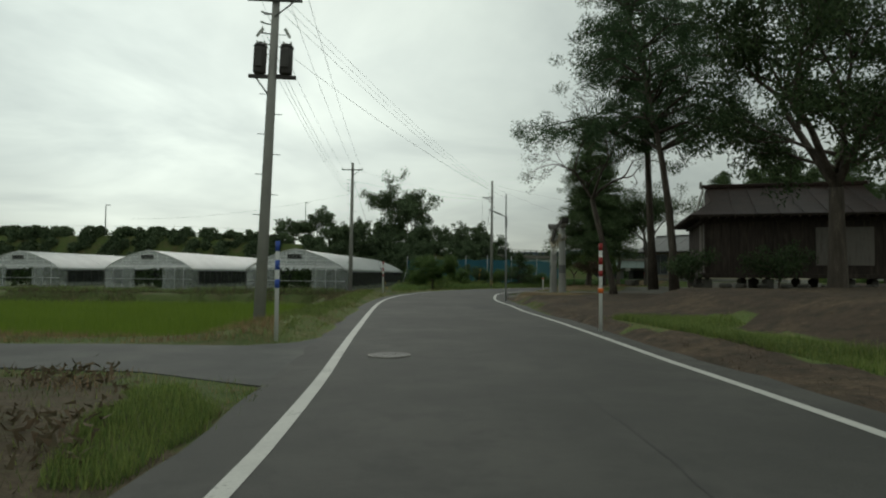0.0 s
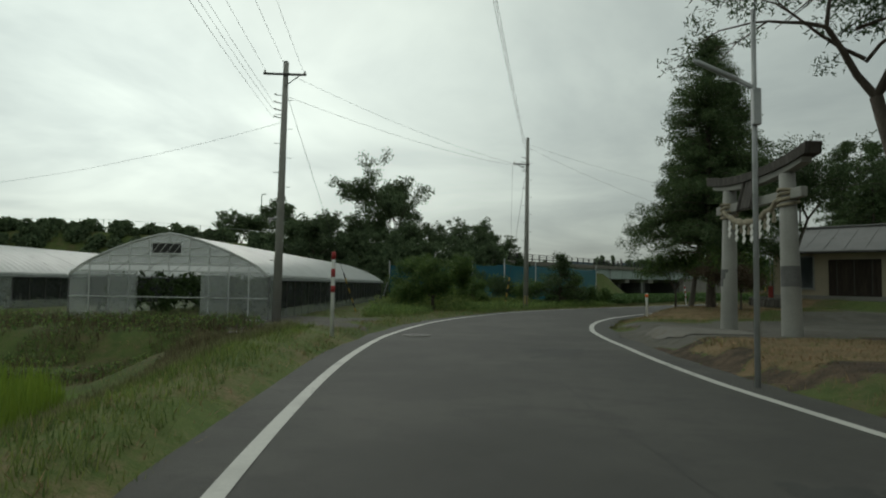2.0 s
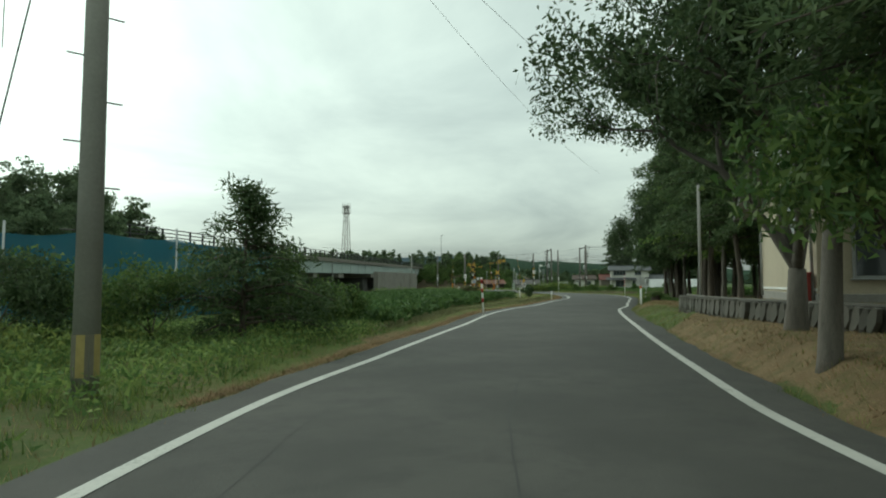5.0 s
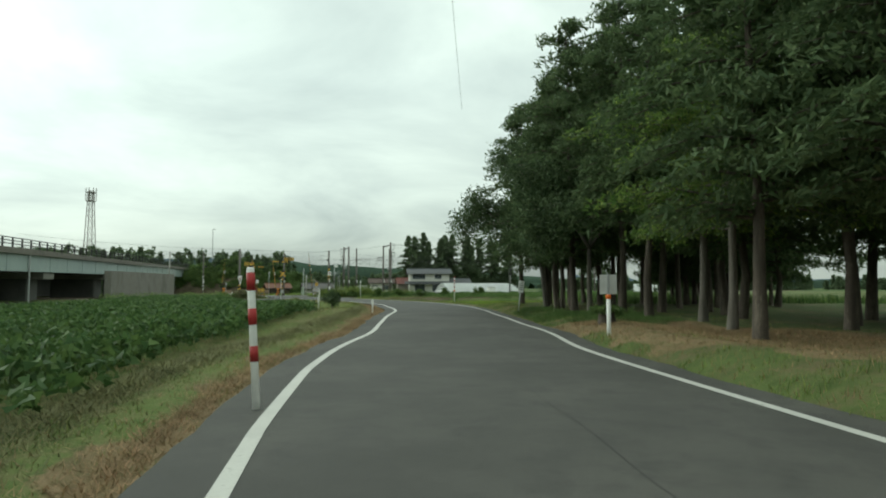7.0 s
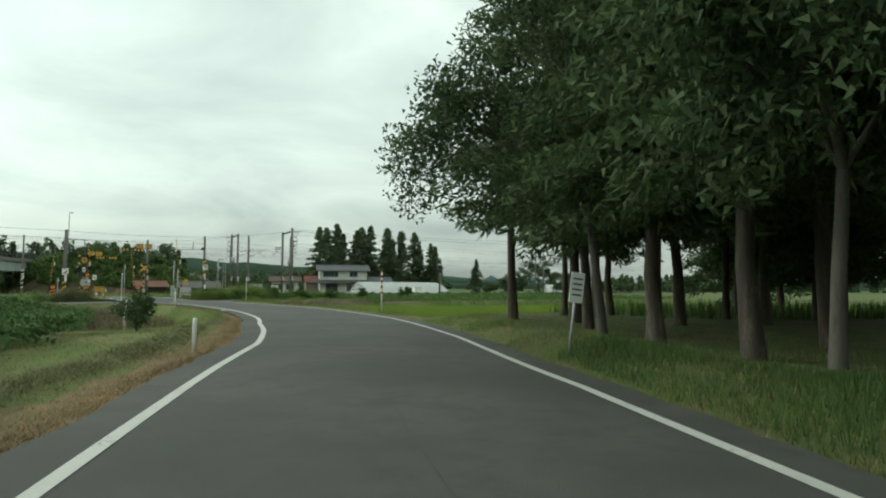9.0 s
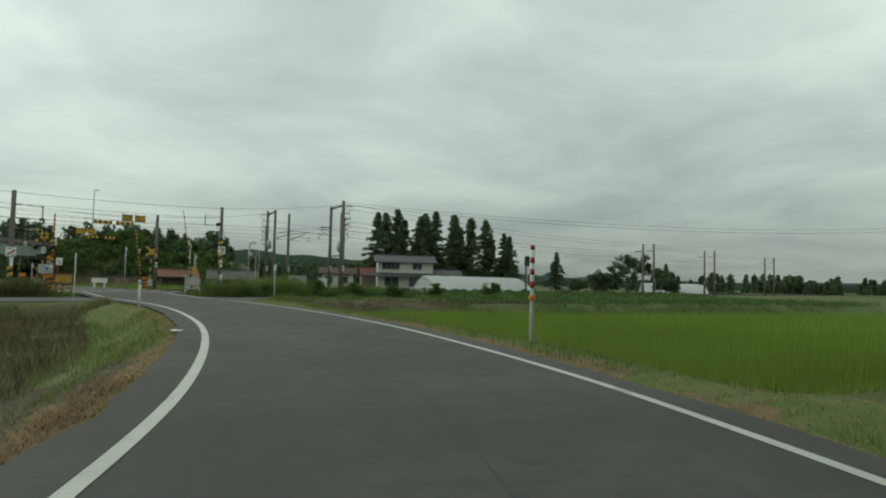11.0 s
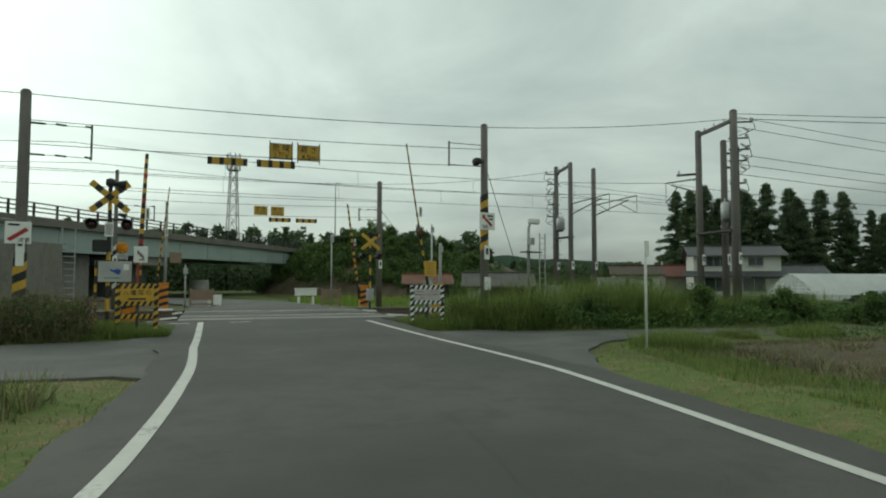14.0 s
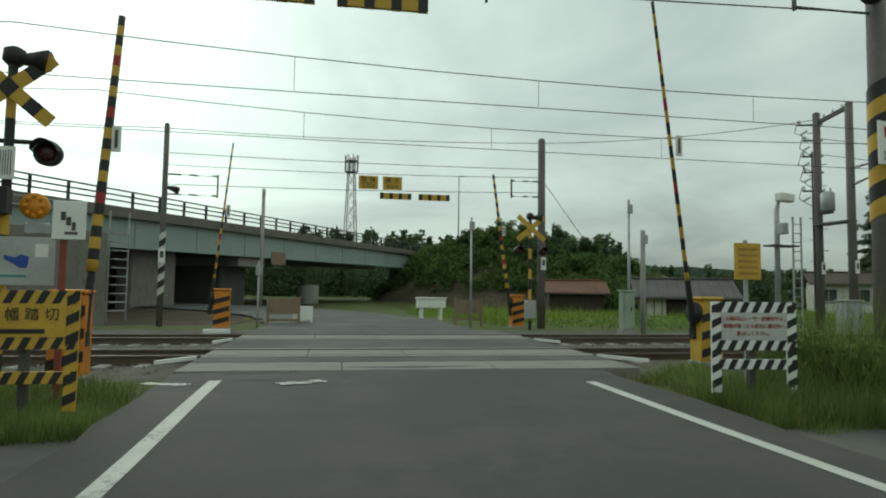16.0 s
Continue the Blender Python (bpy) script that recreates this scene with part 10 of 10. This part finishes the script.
weeds([(64.2, 130.4), (60.4, 132.4), (52, 134.6), (52, 132.6), (60, 130.2), (63.4, 128.8)], 12000, 0.26, 0.016, BLADE_GREEN, "green weeds along the farm track")
weeds([(51, 104.8), (57.6, 113.8), (61.6, 121.4), (62.4, 127.8), (61.4, 127.4), (58.4, 118.6), (51, 106.8)], 30000, 0.13, 0.014, BLADE_GREEN, "green grass along the sloping bank")
weeds([(79, 156), (79, 168), (86, 182), (104, 178), (120, 170), (110, 150), (92, 152)], 30000, 0.45, 0.05, BLADE_RICE, "bright green rice beyond the railway")
weeds([(80, 150.6), (79.2, 155.6), (92, 153), (110, 149.4), (110, 147.6)], 12000, 0.40, 0.04, BLADE_WEED, "weeds along the far side of the railway", leafy=0.15)

# beans in rows
def beans(poly, n, size, rows_dir, spacing, h):
    p = inside(rngG, poly, n)
    c, s = math.cos(rows_dir), math.sin(rows_dir)
    a, b = p[:, 0] * c + p[:, 1] * s, -p[:, 0] * s + p[:, 1] * c
    b = np.round(b / spacing) * spacing + rngG.normal(size=len(b)) * spacing * 0.16
    x, y = a * c - b * s, a * s + b * c
    z = terrain(x, y) + h * (0.35 + 0.65 * rngG.random(len(x)))
    return leaves(rngG, np.stack([x, y, z], 1), np.array([0.16, 0.16, 0.10]), 5, size, size * 0.75, lean=(0, 0, 0.2))


stuff("bean_plants", beans(SOY_A, 62000, 0.15, 0.78, 0.75, 0.62), LEAF_BEAN, "rows of leafy green bean plants in a field", "bean crop")
stuff("bean_plants", beans(SOY_B, 26000, 0.16, 0.9, 0.75, 0.66), LEAF_BEAN, "rows of leafy green bean plants in a field", "bean crop")

# mown windrows between the road and the beans, and the cart track between the two fields
def windrow(path, width, n, height, material, label):
    P = spline(path, 0.4)
    i = rngG.integers(0, len(P) - 1, n)
    t_ = P[i + 1] - P[i]
    t_ /= np.linalg.norm(t_, axis=1)[:, None]
    o = rngG.normal(size=n) * width * (0.7 + 0.5 * np.array([noise.noise((k * 0.11, width, 6.1)) for k in i]))
    p = P[i] + t_ * rngG.random((n, 1)) * 0.5 + np.stack([-t_[:, 1], t_[:, 0]], 1) * o[:, None]
    hump = height * np.exp(-(o / width) ** 2) * (0.6 + 0.8 * np.array([noise.noise((a * 0.6, b * 0.6, 2.9)) for a, b in p]))
    z = terrain(p[:, 0], p[:, 1]) + np.maximum(0, hump) * rngG.random(n)
    return stuff("mown_grass", blades(rngG, p, 0.06, 0.014, 1.5, z=z, flat=0.16), material, label, "cut grass")


ROW_A = [ROAD[k] - RIGHT[k] * (float(half_left(ROAD[k][1])) + 2.35) for k in range(near_index(67), near_index(101), 8)]
ROW_B = [ROAD[k] - RIGHT[k] * (float(half_left(ROAD[k][1])) + 1.0) for k in range(near_index(60), near_index(106), 8)]
windrow(ROW_A, 0.42, 46000, 0.20, BLADE_HAY, "grey-green mown grass lying in a windrow beside the bean field")
windrow(ROW_B, 0.22, 26000, 0.07, BLADE_STRAW, "orange-brown dry cut grass along the edge of the asphalt")
windrow([(77.6, 131.0), (80.6, 130.4), (86, 128.6), (100, 123.2), (112, 118.2)], 0.3, 14000, 0.08, BLADE_HAY, "pale dry grass along the top of the bank above the paddy")
VERGE = [ROAD[k] + RIGHT[k] * (float(half_right(ROAD[k][1])) + 1.0) for k in range(near_index(96), near_index(122), 6)]
VERGE += [ROAD[k] + RIGHT[k] * (float(half_right(ROAD[k][1])) + 3.4) for k in range(near_index(122), near_index(96), -6)]
weeds([tuple(q) for q in VERGE], 90000, 0.15, 0.014, BLADE_GREEN, "uneven green grass between the road and the paddy")
windrow([(44.0, 102.4), (39.6, 108.6), (35.0, 115.4)], 0.7, 9000, 0.12, BLADE_HAY, "pale mown grass on the strip between two bean fields")

# bushes on the railway side and a sprouting stump before the wood
for k, (x, y, h) in enumerate([(86.1, 133.9, 1.1), (89.2, 132.2, 1.3), (83.4, 136.0, 1.2), (94.0, 131.4, 1.2), (79.0, 136.6, 1.0), (101.0, 129.8, 1.5)]):
    place_tree("roadside_bush", (x, y), tz(x, y), broad_parts(180 + k, h, 1.1, 0.12, 4, 34, (0.11, 0.05), 0.03, 0.7, split=3, cl=0.24), BARK, LEAF_BROAD, "leafy green bush in the weeds beside the railway", category="bush", group="bushes by the railway")


def plastic_scrap(xy, size, seed, label):
    """A crumpled sheet of thin plastic lying on the ground."""
    rng = np.random.default_rng(seed)
    n = 9
    vs = []
    for j in range(n):
        for i in range(n):
            u, v = i / (n - 1) - 0.5, j / (n - 1) - 0.5
            r = 1 + 0.25 * math.sin(5 * math.atan2(v, u) + seed)
            vs.append((size[0] * u * r, size[1] * v * r, 0.012 + max(0.0, 0.10 * size[1] * rng.normal() + 0.10 * (0.5 - abs(u)) * (0.5 - abs(v)))))
    fs = [(j * n + i, j * n + i + 1, (j + 1) * n + i + 1, (j + 1) * n + i) for j in range(n - 1) for i in range(n - 1)]
    t = thing("plastic_scrap", (xy[0], xy[1], tz(*xy) + 0.085), label, "litter")
    part("sheet", Geo().add(vs, fs), WHITE, t, smooth=True)
    return t


plastic_scrap((57.05, 112.8), (0.38, 0.17), 3, "crumpled white plastic sheet lying beside the asphalt")


def stump_parts():
    rng = np.random.default_rng(77)
    g = Geo()
    g.limbs = Geo()
    g.tube([np.array([0, 0, -0.15]), np.array([0, 0, 0.08]), np.array([0.01, 0.02, 0.32]), np.array([0.02, 0.02, 0.50])], [0.40, 0.30, 0.25, 0.24], 11)
    c = np.column_stack([rng.normal(size=90) * 0.26, rng.normal(size=90) * 0.26, 0.42 + 0.2 * rng.random(90)])
    return g, leaves(rng, c, np.array([0.10, 0.10, 0.07]), 14, 0.11, 0.04, lean=(0, 0, 0.3))


place_tree("tree_stump", (34.5, 78.5), tz(34.5, 78.5) - 0.12, stump_parts(), BARK, LEAF_BROAD, "low tree stump covered with green sprouts before the wood", category="stump")
